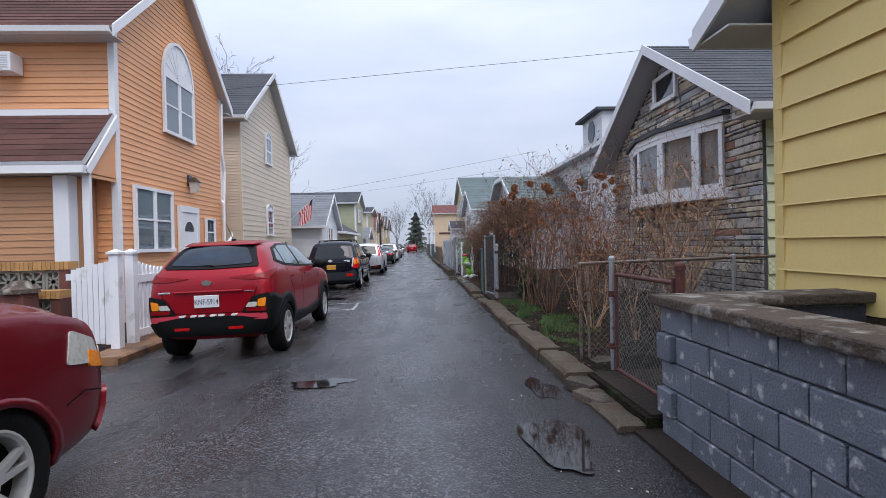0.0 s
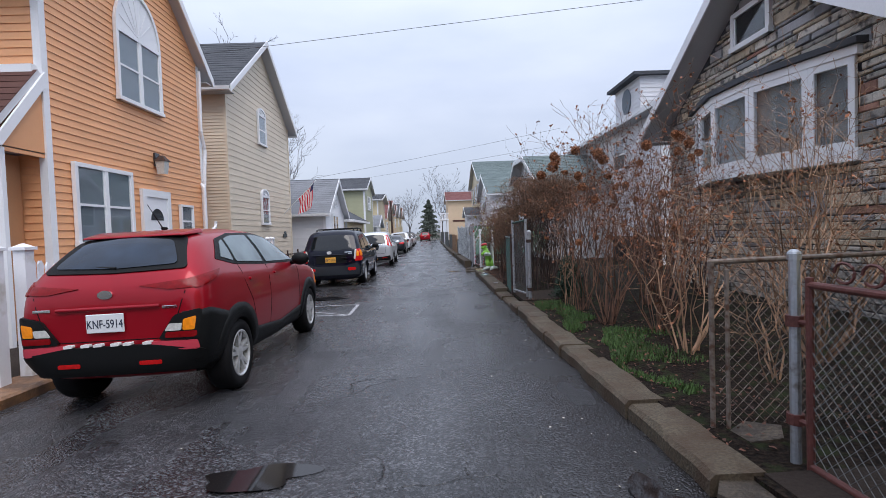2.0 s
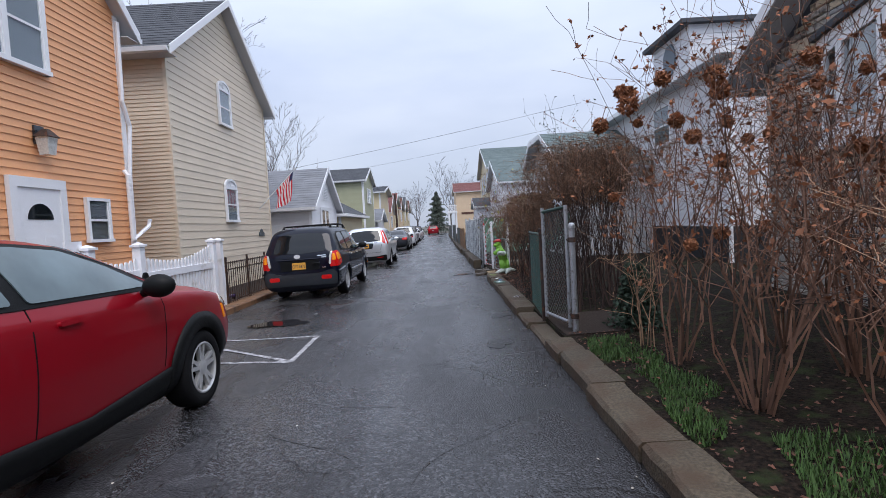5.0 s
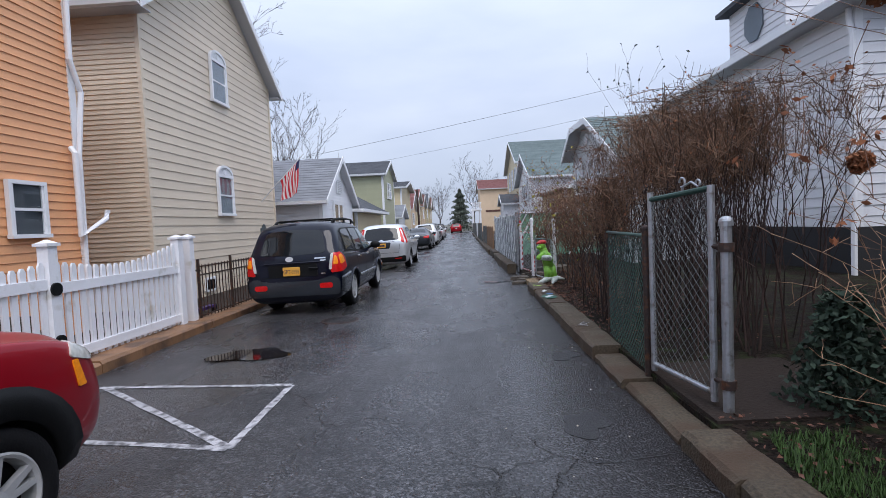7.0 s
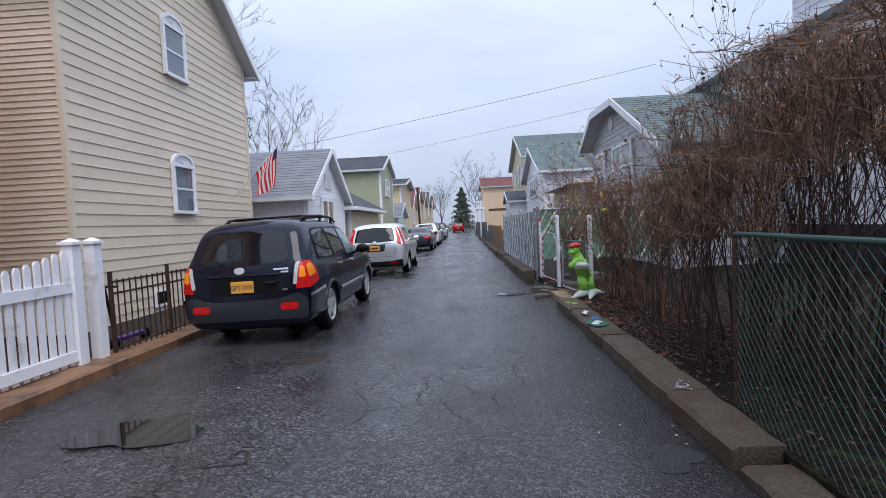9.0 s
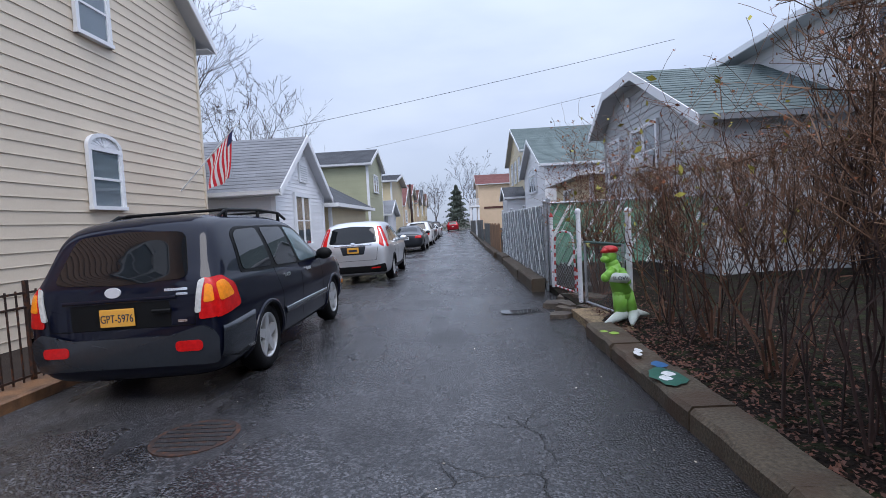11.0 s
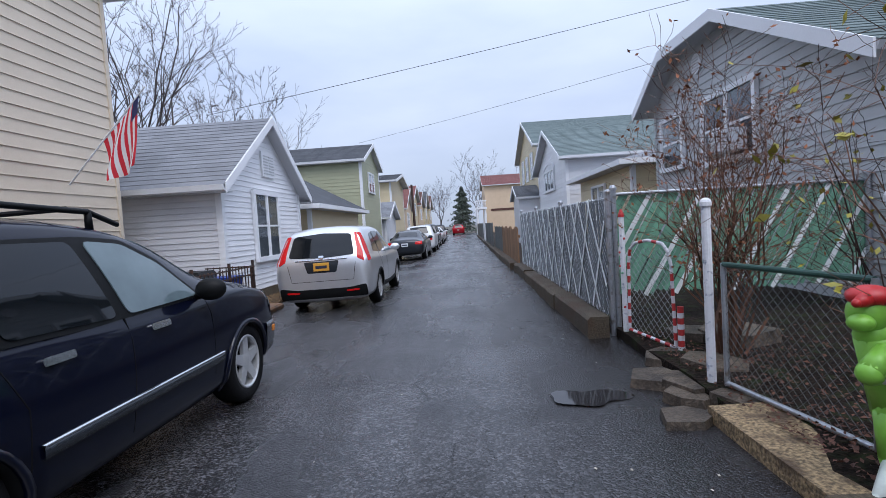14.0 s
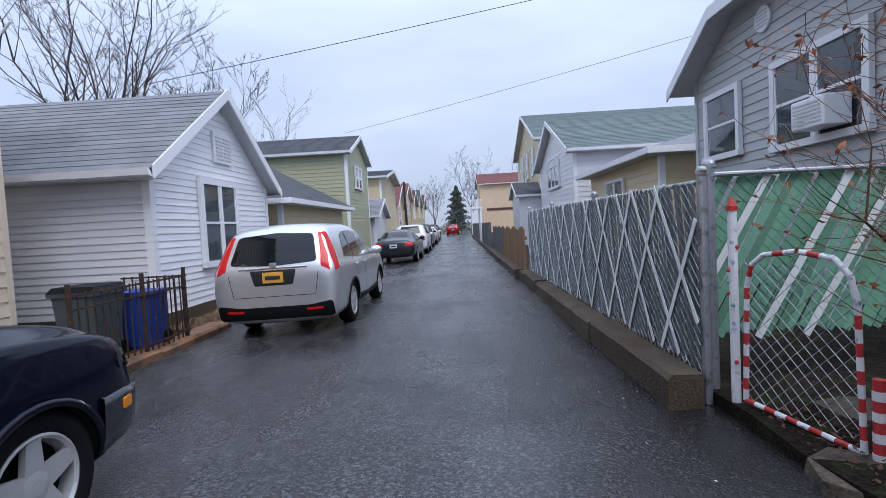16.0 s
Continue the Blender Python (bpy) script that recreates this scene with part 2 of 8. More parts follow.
MORTAR = mat("grey_mortar", (0.06, 0.066, 0.08), 0.8, var=0.2, bump=0.5)
CAP = mat("mossy_cap_stone", (0.085, 0.062, 0.046), 0.8, var=0.35, scale=3, bump=0.8, stain=(0.33, 0.31, 0.27), amount=0.25)
IRON = mat("rusty_iron", (0.045, 0.03, 0.026), 0.6, metal=0.3, var=0.4, scale=8, bump=0.3, stain=(0.12, 0.05, 0.025), amount=0.3)
GALV = mat("galvanised_steel", (0.42, 0.44, 0.47), 0.42, metal=0.75, var=0.2, scale=6, bump=0.1, stain=(0.22, 0.2, 0.18), amount=0.2)
DARK_WIRE = mat("dull_weathered_wire", (0.105, 0.11, 0.11), 0.5, metal=0.4, var=0.3, scale=6, bump=0.1)
GREEN_WIRE = mat("green_coated_wire", (0.014, 0.060, 0.046), 0.45, var=0.25)
GREEN_SLAT = mat("faded_green_slat", (0.135, 0.30, 0.205), 0.5, var=0.18, rand=0.22, bump=0.1)
GREY_SLAT = mat("weathered_grey_slat", (0.085, 0.095, 0.098), 0.6, var=0.25, rand=0.3, bump=0.2)
WHITE_SLAT = mat("white_slat", (0.72, 0.75, 0.75), 0.5, var=0.15, rand=0.1, bump=0.1)
WOOD_OLD = mat("old_brown_fence", (0.22, 0.12, 0.06), 0.8, var=0.3, fine=60, bump=0.4, rand=0.2)
TWIG = mat("brown_twig", (0.135, 0.068, 0.042), 0.8, var=0.3, scale=4, bump=0.1, island=0.65)
TWIG_TIP = mat("golden_brown_twig_tip", (0.14, 0.078, 0.045), 0.8, var=0.3, scale=4, bump=0.1, island=0.6)
TWIG_PALE = mat("pale_bare_stem", (0.29, 0.17, 0.10), 0.75, var=0.3, scale=4, bump=0.1, island=0.5)
TWIG_DARK = mat("dark_bare_branch", (0.042, 0.024, 0.020), 0.85, var=0.3, scale=4, bump=0.1, island=0.6)
TREE_BARK = mat("grey_winter_bark", (0.062, 0.052, 0.050), 0.85, var=0.3, bump=0.3)
RUST_LEAF = mat("rust_dry_leaf", (0.25, 0.092, 0.040), 0.8, var=0.35, scale=6, island=0.4)
HEAD = mat("dry_hydrangea_head", (0.26, 0.10, 0.042), 0.85, var=0.35, scale=12, island=0.45)
GRASS = mat("wet_winter_grass", (0.05, 0.10, 0.022), 0.7, var=0.3, island=0.4)
# needle colour lightened to paint in the haze of distance
SPRUCE = mat("hazy_spruce", (0.085, 0.105, 0.085), 0.8, var=0.3, scale=0.5, island=0.5)
NEEDLE = mat("dark_evergreen", (0.022, 0.042, 0.026), 0.8, var=0.3, island=0.4)
LITTER = mat("wet_leaf_litter", (0.105, 0.042, 0.025), 0.75, var=0.35, scale=6, island=0.5)
YEL_LEAF = mat("yellow_green_leaf", (0.30, 0.27, 0.035), 0.6, var=0.3, island=0.3)


# ---- mesh building ----
class M:
    """Collects vertices and faces of one mesh."""

    def __init__(self):
        self.v, self.f, self.mi = [], [], []

    def add(self, verts, faces, mi=0):
        o = len(self.v)
        self.v += [tuple(p) for p in verts]
        self.f += [tuple(o + i for i in f) for f in faces]
        self.mi += [mi] * len(faces)
        return self

    def box(self, x0, x1, y0, y1, z0, z1, mi=0):
        x0, x1 = min(x0, x1), max(x0, x1)
        y0, y1 = min(y0, y1), max(y0, y1)
        vs = [(x, y, z) for z in (z0, z1) for x, y in ((x0, y0), (x1, y0), (x1, y1), (x0, y1))]
        return self.add(vs, [(3, 2, 1, 0), (4, 5, 6, 7), (0, 1, 5, 4), (1, 2, 6, 5), (2, 3, 7, 6), (3, 0, 4, 7)], mi)

    def prism(self, a, b, mi=0):
        """Closes two rings of equally many points into a solid."""
        k = len(a)
        fs = [tuple(range(k - 1, -1, -1)), tuple(range(k, 2 * k))]
        fs += [(i, (i + 1) % k, k + (i + 1) % k, k + i) for i in range(k)]
        return self.add(list(a) + list(b), fs, mi)

    def tube(self, p0, p1, r0, r1=None, n=6, mi=0, caps=True):
        p0, p1 = Vector(p0), Vector(p1)
        r1 = r0 if r1 is None else r1
        d = p1 - p0
        if d.length < 1e-6:
            return self
        d.normalize()
        a = d.orthogonal().normalized()
        b = d.cross(a)
        ring = [(math.cos(2 * math.pi * i / n), math.sin(2 * math.pi * i / n)) for i in range(n)]
        vs = [p0 + (a * c + b * s) * r0 for c, s in ring] + [p1 + (a * c + b * s) * r1 for c, s in ring]
        fs = [(i, (i + 1) % n, n + (i + 1) % n, n + i) for i in range(n)]
        if caps:
            fs += [tuple(range(n - 1, -1, -1)), tuple(range(n, 2 * n))]
        return self.add(vs, fs, mi)

    def path(self, pts, r, n=6, mi=0):
        pts = [Vector(p) for p in pts]
        vs, fs, k = [], [], len(pts)
        for i, p in enumerate(pts):
            d = (pts[min(i + 1, k - 1)] - pts[max(i - 1, 0)]).normalized()
            a = d.cross(Vector((0.13, 0.31, 0.94))).normalized()
            b = d.cross(a)
            vs += [p + (a * math.cos(2 * math.pi * j / n) + b * math.sin(2 * math.pi * j / n)) * r for j in range(n)]
        fs += [(i * n + j, i * n + (j + 1) % n, (i + 1) * n + (j + 1) % n, (i + 1) * n + j) for i in range(k - 1) for j in range(n)]
        fs += [tuple(range(n - 1, -1, -1)), tuple(range((k - 1) * n, k * n))]
        return self.add(vs, fs, mi)

    def ball(self, c, r, n=8, m=6, mi=0, squash=1.0):
        vs, fs = [], []
        for j in range(m + 1):
            th = math.pi * j / m
            for i in range(n):
                ph = 2 * math.pi * i / n
                vs.append((c[0] + r * math.sin(th) * math.cos(ph), c[1] + r * math.sin(th) * math.sin(ph), c[2] + r * squash * math.cos(th)))
        for j in range(m):
            for i in range(n):
                fs.append((j * n + i, (j + 1) * n + i, (j + 1) * n + (i + 1) % n, j * n + (i + 1) % n))
        return self.add(vs, fs, mi)

    def lathe(self, c, axis, prof, n=24, mi=0):
        """Turns (radius, offset along the axis) pairs round the axis x through c."""
        vs, fs = [], []
        for r, o in prof:
            for i in range(n):
                a = 2 * math.pi * i / n
                vs.append((c[0] + axis * o, c[1] + r * math.cos(a), c[2] + r * math.sin(a)))
        for j in range(len(prof) - 1):
            for i in range(n):
                fs.append((j * n + i, j * n + (i + 1) % n, (j + 1) * n + (i + 1) % n, (j + 1) * n + i))
        return self.add(vs, fs, mi)

    def mesh(self, name, mats, smooth=False):
        me = bpy.data.meshes.new(name)
        me.from_pydata(self.v, [], self.f)
        for m in mats if isinstance(mats, (list, tuple)) else [mats]:
            me.materials.append(m)
        if any(self.mi):
            me.polygons.foreach_set("material_index", self.mi)
        if smooth:
            me.polygons.foreach_set("use_smooth", [True] * len(me.polygons))
        bm = bmesh.new()
        bm.from_mesh(me)
        bmesh.ops.recalc_face_normals(bm, faces=bm.faces)
        bm.to_mesh(me)
        bm.free()
        me.update()
        return me


def part(name, m, material, parent=None, label="", smooth=False, kind=""):
    """One mesh object, under its thing or part where a parent is given."""
    ob = new(name, m.mesh(name, material, smooth))
    if parent is not None:
        ob.parent = parent
        ob.matrix_parent_inverse = parent.matrix_world.inverted()
    return tagged(ob, label, kind=kind)


def thing(name, label, category, at=(0, 0, 0), group="", kind=""):
    ob = new(name)
    ob.matrix_world = Matrix.Translation(at)
    bpy.context.view_layer.update()
    return tagged(ob, label, category, group, kind)


def bevel(ob, width=0.01, segments=2):
    b = ob.modifiers.new("bevel", "BEVEL")
    b.width, b.segments, b.limit_method = width, segments, "ANGLE"
    return ob


def gz(x):
    """Height of the road's cross slope."""
    return 0.02 * max(-6.0, min(6.0, x))


# ---- ground, road, kerbs ----
g = M()
xs, ys = (-700, -6, 6, 700), (-700, -20, 150, 900)
g.add([(x, y, gz(x) - 0.05) for y in ys for x in xs], [(j * 4 + i, j * 4 + i + 1, j * 4 + i + 5, j * 4 + i + 4) for j in range(3) for i in range(3)])
tagged(part("ground", g, FIELD), "dull winter ground reaching the horizon", "ground", kind="structure")

g = M()
nx, ny = 24, 120
rng = random.Random(5)
for j in range(ny + 1):
    y = -12 + 112 * j / ny
    for i in range(nx + 1):
        x = -3.75 + 6.25 * i / nx
        g.v.append((x, y, gz(x) + 0.012 * noise.noise((x * 0.9, y * 0.5, 0))))
for j in range(ny):
    for i in range(nx):
        g.f.append((j * (nx + 1) + i, j * (nx + 1) + i + 1, (j + 1) * (nx + 1) + i + 1, (j + 1) * (nx + 1) + i))
        g.mi.append(0)
tagged(part("road", g, ASPHALT, smooth=True), "wet dark asphalt lane with worn patches", "road", kind="structure")


def slab(name, x0, x1, y0, y1, h, material, label, category, lift=0.0):
    """A raised sheet that follows the cross slope."""
    m = M()
    n = max(1, int((y1 - y0) / 0.5))
    k = max(1, int((x1 - x0) / 0.4))
    for j in range(n + 1):
        for i in range(k + 1):
            x, y = x0 + (x1 - x0) * i / k, y0 + (y1 - y0) * j / n
            m.v.append((x, y, gz(x) + h + lift * noise.noise((x * 1.3, y * 1.3, 3))))
    for j in range(n):
        for i in range(k):
            m.f.append((j * (k + 1) + i, j * (k + 1) + i + 1, (j + 1) * (k + 1) + i + 1, (j + 1) * (k + 1) + i))
            m.mi.append(0)
    w = k + 1
    edge = [i for i in range(w)] + [j * w + k for j in range(1, n + 1)] + [n * w + i for i in range(k - 1, -1, -1)] + [j * w for j in range(n - 1, 0, -1)]
    o = len(m.v)
    m.v += [(m.v[i][0], m.v[i][1], m.v[i][2] - h - 0.1) for i in edge]
    e = len(edge)
    m.f += [(edge[i], edge[(i + 1) % e], o + (i + 1) % e, o + i) for i in range(e)]
    m.mi += [0] * e
    return tagged(part(name, m, material, smooth=False), label, category, kind="structure")


slab("soil_bed", 2.4, 9.0, 3.95, 32.0, 0.10, SOIL, "damp dark garden soil with fallen leaves", "soil", 0.05)
slab("yard", -9.0, -3.7, -12.0, 60.0, 0.06, YARD, "damp brown paved front yards", "paving", 0.01)
slab("far_yard", 2.3, 9.0, 32.0, 100.0, 0.05, YARD, "worn paved yards behind the fences", "paving", 0.01)
slab("near_yard", 2.3, 9.0, -12.0, 4.0, 0.02, YARD, "damp concrete apron beside the block wall", "paving", 0.01)


def kerb(name, x0, x1, pieces, h, material, label):
    """Kerb stones, each a piece with slightly uneven edges."""
    k = thing(name, label, "kerb", (x0, pieces[0][0], 0), kind="structure")
    r = random.Random(int(pieces[0][0] * 10) + 3)
    for y0, y1 in pieces:
        m = M()
        dz, dx = r.uniform(-0.015, 0.015), r.uniform(-0.02, 0.02)
        n = 5
        rows = []
        for i in range(n + 1):
            y = y0 + 0.008 + (y1 - y0 - 0.016) * i / n
            a, b = r.uniform(-0.012, 0.012), r.uniform(-0.012, 0.012)
            zz = gz(x0)
            ch = 0.03 if x1 > x0 else -0.03
            rows.append([(x0 + dx + a, y, zz - 0.05), (x0 + dx + a, y, zz + h + dz - 0.03), (x0 + dx + a + ch, y, zz + h + dz + b), (x1 + dx, y, zz + h + dz + b), (x1 + dx, y, zz - 0.05)])
        for p, q in zip(rows, rows[1:]):
            m.add(p + q, [(i, i + 1, 5 + i + 1, 5 + i) for i in range(4)])
        m.add(rows[0], [(0, 1, 2, 3, 4)])
        m.add(rows[-1], [(4, 3, 2, 1, 0)])
        part("kerb_stone", m, material, k)
    return k


def spans(y0, y1, step, seed=1):
    r, out, y = random.Random(seed), [], y0
    while y < y1 - 0.2:
        e = min(y1, y + step * r.uniform(0.8, 1.2))
        out.append((y, e))
        y = e
    return out


kerb("kerb_right_near", 2.15, 2.45, spans(5.25, 11.8, 0.95, 2), 0.13, CONCRETE, "cracked stained concrete kerb beside the garden bed")
kerb("kerb_right_gate", 2.15, 2.43, spans(11.85, 13.8, 1.2, 3), 0.07, CONCRETE, "low worn concrete strip before the tall gate")
kerb("kerb_right_start", 2.2, 2.44, spans(3.95, 5.2, 0.6, 5), 0.05, CONCRETE, "low broken concrete edge before the garden gate")
kerb("kerb_right_middle", 2.14, 2.44, spans(13.85, 19.2, 1.0, 4), 0.15, CONCRETE, "stained concrete kerb below the bare shrubs")
kerb("kerb_right_far", 2.02, 2.28, spans(22.85, 31.5, 1.9, 6), 0.24, CONCRETE, "tall mossy concrete kerb below the slatted fence")
kerb("kerb_right_end", 1.95, 2.2, spans(32.0, 75.0, 4.0, 6), 0.2, CONCRETE, "long concrete kerb along the far fences")
kerb("kerb_left_near", -3.5, -4.0, spans(7.3, 24.0, 2.4, 8), 0.13, CURB_LEFT, "low wet brown concrete kerb below the picket fence")
kerb("kerb_left_far", -3.38, -3.75, spans(24.0, 27.6, 1.8, 8), 0.10, CURB_LEFT, "low rust-stained concrete kerb below the iron fence")


# ---- houses ----
def siding(parent, d, xf, y0, y1, z0, eave, peak, step, material, ym=None, axis="x", limit=300):
    """Lapped boards on a wall that faces x (a gable) or -y."""
    z, k = z0, 0
    while z < (peak if peak else eave) - 0.03:
        z1 = min(z + step, peak if peak else eave)
        a, b = y0, y1
        if peak and z1 > eave:
            f = (z1 - eave) / (peak - eave)
            mid = ym if ym is not None else (y0 + y1) / 2
            a, b = y0 + (mid - y0) * f, y1 - (y1 - mid) * f
        if b - a > 0.08:
            m = M()
            t, u = (0.022, 0.004) if step < 0.28 else (0.040, 0.004)
            if axis == "x":
                p = [(xf + d * 0.001, a, z), (xf + d * t, a, z), (xf + d * (t - 0.004), a, z + 0.012), (xf + d * u, a, z1 + 0.004), (xf + d * 0.001, a, z1 + 0.004)]
                q = [(x, b, zz) for x, _, zz in p]
            else:
                p = [(a, xf + d * 0.001, z), (a, xf + d * t, z), (a, xf + d * (t - 0.004), z + 0.012), (a, xf + d * u, z1 + 0.004), (a, xf + d * 0.001, z1 + 0.004)]
                q = [(b, y, zz) for _, y, zz in p]
            m.prism(p, q)
            part("siding_board", m, material, parent)
        z = z1


def window(parent, xf, d, y0, y1, z0, z1, cols=1, rows=2, case=0.08, back=BLIND, arch=0.0, trim=None, ac=False):
    """A framed window with glass panes, standing on the wall's face."""
    trim = trim or TRIM
    w = thing("window", "", "", (xf, (y0 + y1) / 2, z0))
    w.parent = parent
    w.matrix_parent_inverse = parent.matrix_world.inverted()
    fr = M()
    n0, n1 = xf + d * 0.003, xf + d * 0.075
    fr.box(n0, n1, y0 - case, y0, z0 - case, z1 + case)
    fr.box(n0, n1, y1, y1 + case, z0 - case, z1 + case)
    fr.box(n0, n1, y0, y1, z1, z1 + case)
    fr.box(n0, xf + d * 0.1, y0 - case * 1.2, y1 + case * 1.2, z0 - case, z0)
    for i in range(1, cols):
        y = y0 + (y1 - y0) * i / cols
        fr.box(n0, n1 - d * 0.004, y - 0.045, y + 0.045, z0, z1)
    for j in range(1, rows):
        z = z0 + (z1 - z0) * j / rows
        fr.box(n0, xf + d * 0.06, y0, y1, z - 0.022, z + 0.022)
    for i in range(cols):
        a, b = y0 + (y1 - y0) * i / cols, y0 + (y1 - y0) * (i + 1) / cols
        for s in ((a + (0.045 if i else 0)), b - 0.03 - (0.045 if i < cols - 1 else 0)):
            fr.box(n0, xf + d * 0.058, s, s + 0.03, z0, z1)
    part("window_frame", fr, trim, w)
    bk = M()
    bk.box(xf + d * 0.002, xf + d * 0.03, y0, y1, z0, z1)
    part("blind", bk, back, w)
    for i in range(cols):
        for j in range(rows):
            a, b = y0 + (y1 - y0) * i / cols, y0 + (y1 - y0) * (i + 1) / cols
            c, e = z0 + (z1 - z0) * j / rows, z0 + (z1 - z0) * (j + 1) / rows
            p = M()
            p.box(xf + d * 0.044, xf + d * 0.05, a + 0.031, b - 0.031, c + 0.023, e - 0.023)
            po = part("pane", p, GLASS, w)
            po.visible_shadow = False
    if arch:
        am, rim = M(), M()
        mid, r = (y0 + y1) / 2, (y1 - y0) / 2
        n = 18
        pts = [(mid - r * math.cos(math.pi * i / n), z1 + case + arch * math.sin(math.pi * i / n)) for i in range(n + 1)]
        am.prism([(xf + d * 0.003, y, z) for y, z in pts], [(xf + d * 0.04, y, z) for y, z in pts])
        part("fan_panel", am, trim, w)
        for i in range(2, n - 1, 2):
            am = M()
            am.prism([(xf + d * 0.04, mid + dy, z1 + case + 0.01) for dy in (-0.008, 0.008)] + [(xf + d * 0.04, pts[i][0], pts[i][1] - 0.02)],
                     [(xf + d * 0.05, mid + dy, z1 + case + 0.01) for dy in (-0.008, 0.008)] + [(xf + d * 0.05, pts[i][0], pts[i][1] - 0.02)])
            part("fan_rib", am, trim, w)
        out = [(mid - (r + case) * math.cos(math.pi * i / n), z1 + case + (arch + case) * math.sin(math.pi * i / n)) for i in range(n + 1)]
        for i in range(n):
            rim.prism([(n0, *pts[i]), (n0, *pts[i + 1]), (n0, *out[i + 1]), (n0, *out[i])], [(n1, *pts[i]), (n1, *pts[i + 1]), (n1, *out[i + 1]), (n1, *out[i])])
        part("arch_trim", rim, trim, w)
    return w


def roof_slab(name, a0, a1, b0, b1, thick, material, parent, course=0.0, under=None):
    """A roof plane between its eave line a0-a1 and its ridge line b0-b1, with lapped courses."""
    a0, a1, b0, b1 = map(Vector, (a0, a1, b0, b1))
    nrm = (a1 - a0).cross(b0 - a0).normalized()
    if nrm.z < 0:
        nrm = -nrm
    m = M()
    m.prism([a0, a1, b1, b0], [p + nrm * thick for p in (a0, a1, b1, b0)])
    ob = part(name, m, under or SOFFIT, parent)
    s = M()
    run = (b0 - a0).length
    n = max(1, int(run / (course or 0.2)))
    for i in range(n):
        f, h = i / n, (i + 1) / n
        lo0, lo1, hi0, hi1 = a0.lerp(b0, f), a1.lerp(b1, f), a0.lerp(b0, h), a1.lerp(b1, h)
        k = 1 if not course else max(1, int((a1 - a0).length / 0.9))
        for j in range(k):
            p0, p1 = lo0.lerp(lo1, j / k), lo0.lerp(lo1, (j + 1) / k)
            q0, q1 = hi0.lerp(hi1, j / k), hi0.lerp(hi1, (j + 1) / k)
            u = nrm * (thick + 0.003)
            s.add([p0 + u, p1 + u, p1 + u + nrm * 0.012, p0 + u + nrm * 0.012, q1 + u + nrm * 0.002, q0 + u + nrm * 0.002], [(0, 1, 2, 3), (3, 2, 4, 5), (0, 3, 5), (1, 4, 2)])
    part("shingles", s, material, ob, kind="stuff" if course else "")
    return ob


def gable_house(label, d, xf, y0, y1, depth, eave, peak, wall, roof, z0=None, step=0.15, over=0.35, rake=0.35, found=0.0, near=True, side_mat=None, course=0.0, corner=0.1, gutters=True, side=True, side_step=None):
    """A house whose gable faces the lane; d is the way that its front faces (+1 or -1 along x)."""
    z0 = gz(xf) if z0 is None else z0
    ym = (y0 + y1) / 2
    xb = xf - d * depth
    h = thing("house", label, "house", (xf, ym, z0))
    w = M()
    sec = [(y0, z0), (y1, z0), (y1, eave), (ym, peak), (y0, eave)]
    w.prism([(xf, y, z) for y, z in sec], [(xb, y, z) for y, z in sec])
    wall_ob = part("wall", w, wall, h)
    zs = z0 + found
    if found:
        fm = M()
        fm.box(xf + d * 0.03, xb - d * 0.03, y0 - 0.03, y1 + 0.03, z0, zs - 0.01)
        part("foundation", fm, CONCRETE, h)
    if near:
        siding(wall_ob, d, xf, y0, y1, zs, eave, peak - 0.1, step, wall)
        if side:
            a, b = min(xf, xb), max(xf, xb)
            siding(wall_ob, -1, y0, a, b, zs, eave, 0, side_step or step, side_mat or wall, axis="y")
        for yy, s in ((y0, -1), (y1, 1)):
            c = M()
            c.box(xf - d * corner, xf + d * 0.035, yy + s * 0.035, yy - s * corner, zs, eave - 0.02)
            part("corner_board", c, TRIM if corner > 0.07 else wall, h)
    xo = xf + d * rake
    rise = (peak - eave) / (ym - y0)
    dz = over * rise
    for yy, s in ((y0, -1), (y1, 1)):
        ye, ze = yy + s * over, eave - dz
        roof_slab("roof", (xo, ye, ze), (xb, ye, ze), (xo, ym, peak), (xb, ym, peak), 0.12, roof, h, course)
        r = M()
        t = 0.2
        up = 0.135 * math.sqrt(1 + rise * rise)
        p = [(ye, ze - 0.06), (ym, peak - 0.06), (ym, peak + up), (ye, ze + up)]
        r.prism([(xo + d * 0.002, y, z) for y, z in p], [(xo + d * 0.03, y, z) for y, z in p])
        part("rake_trim", r, TRIM, h)
        if gutters:
            gm = M()
            gp = [(ye + s * 0.002, ze - 0.02), (ye + s * 0.10, ze - 0.0), (ye + s * 0.12, ze + 0.11), (ye + s * 0.002, ze + 0.11)]
            gm.prism([(xo, y, z) for y, z in gp], [(xb, y, z) for y, z in gp])
            part("gutter", gm, TRIM, h)
            so = M()
            so.box(xo - d * 0.01, xb, yy + s * 0.026, ye, ze - 0.03, ze - 0.01)
            part("soffit", so, SOFFIT, h)
    return h


# orange house with a flared pent roof
oh = gable_house("orange vinyl-sided two-storey house with white trim and arched window", 1, -5.8, 11.35, 17.1, 11, 6.45, 9.05, ORANGE, ROOF_BROWN, step=0.135, over=0.45, rake=0.25, course=0.2)
window(oh, -5.776, 1, 11.95, 13.55, 1.55, 2.95, cols=2, rows=2, back=BLIND)
window(oh, -5.776, 1, 13.4, 14.95, 4.62, 6.0, cols=2, rows=2, arch=0.95, back=BLIND)
window(oh, -5.776, 1, 15.7, 16.25, 1.65, 2.4, rows=2, case=0.06, back=CURTAIN)
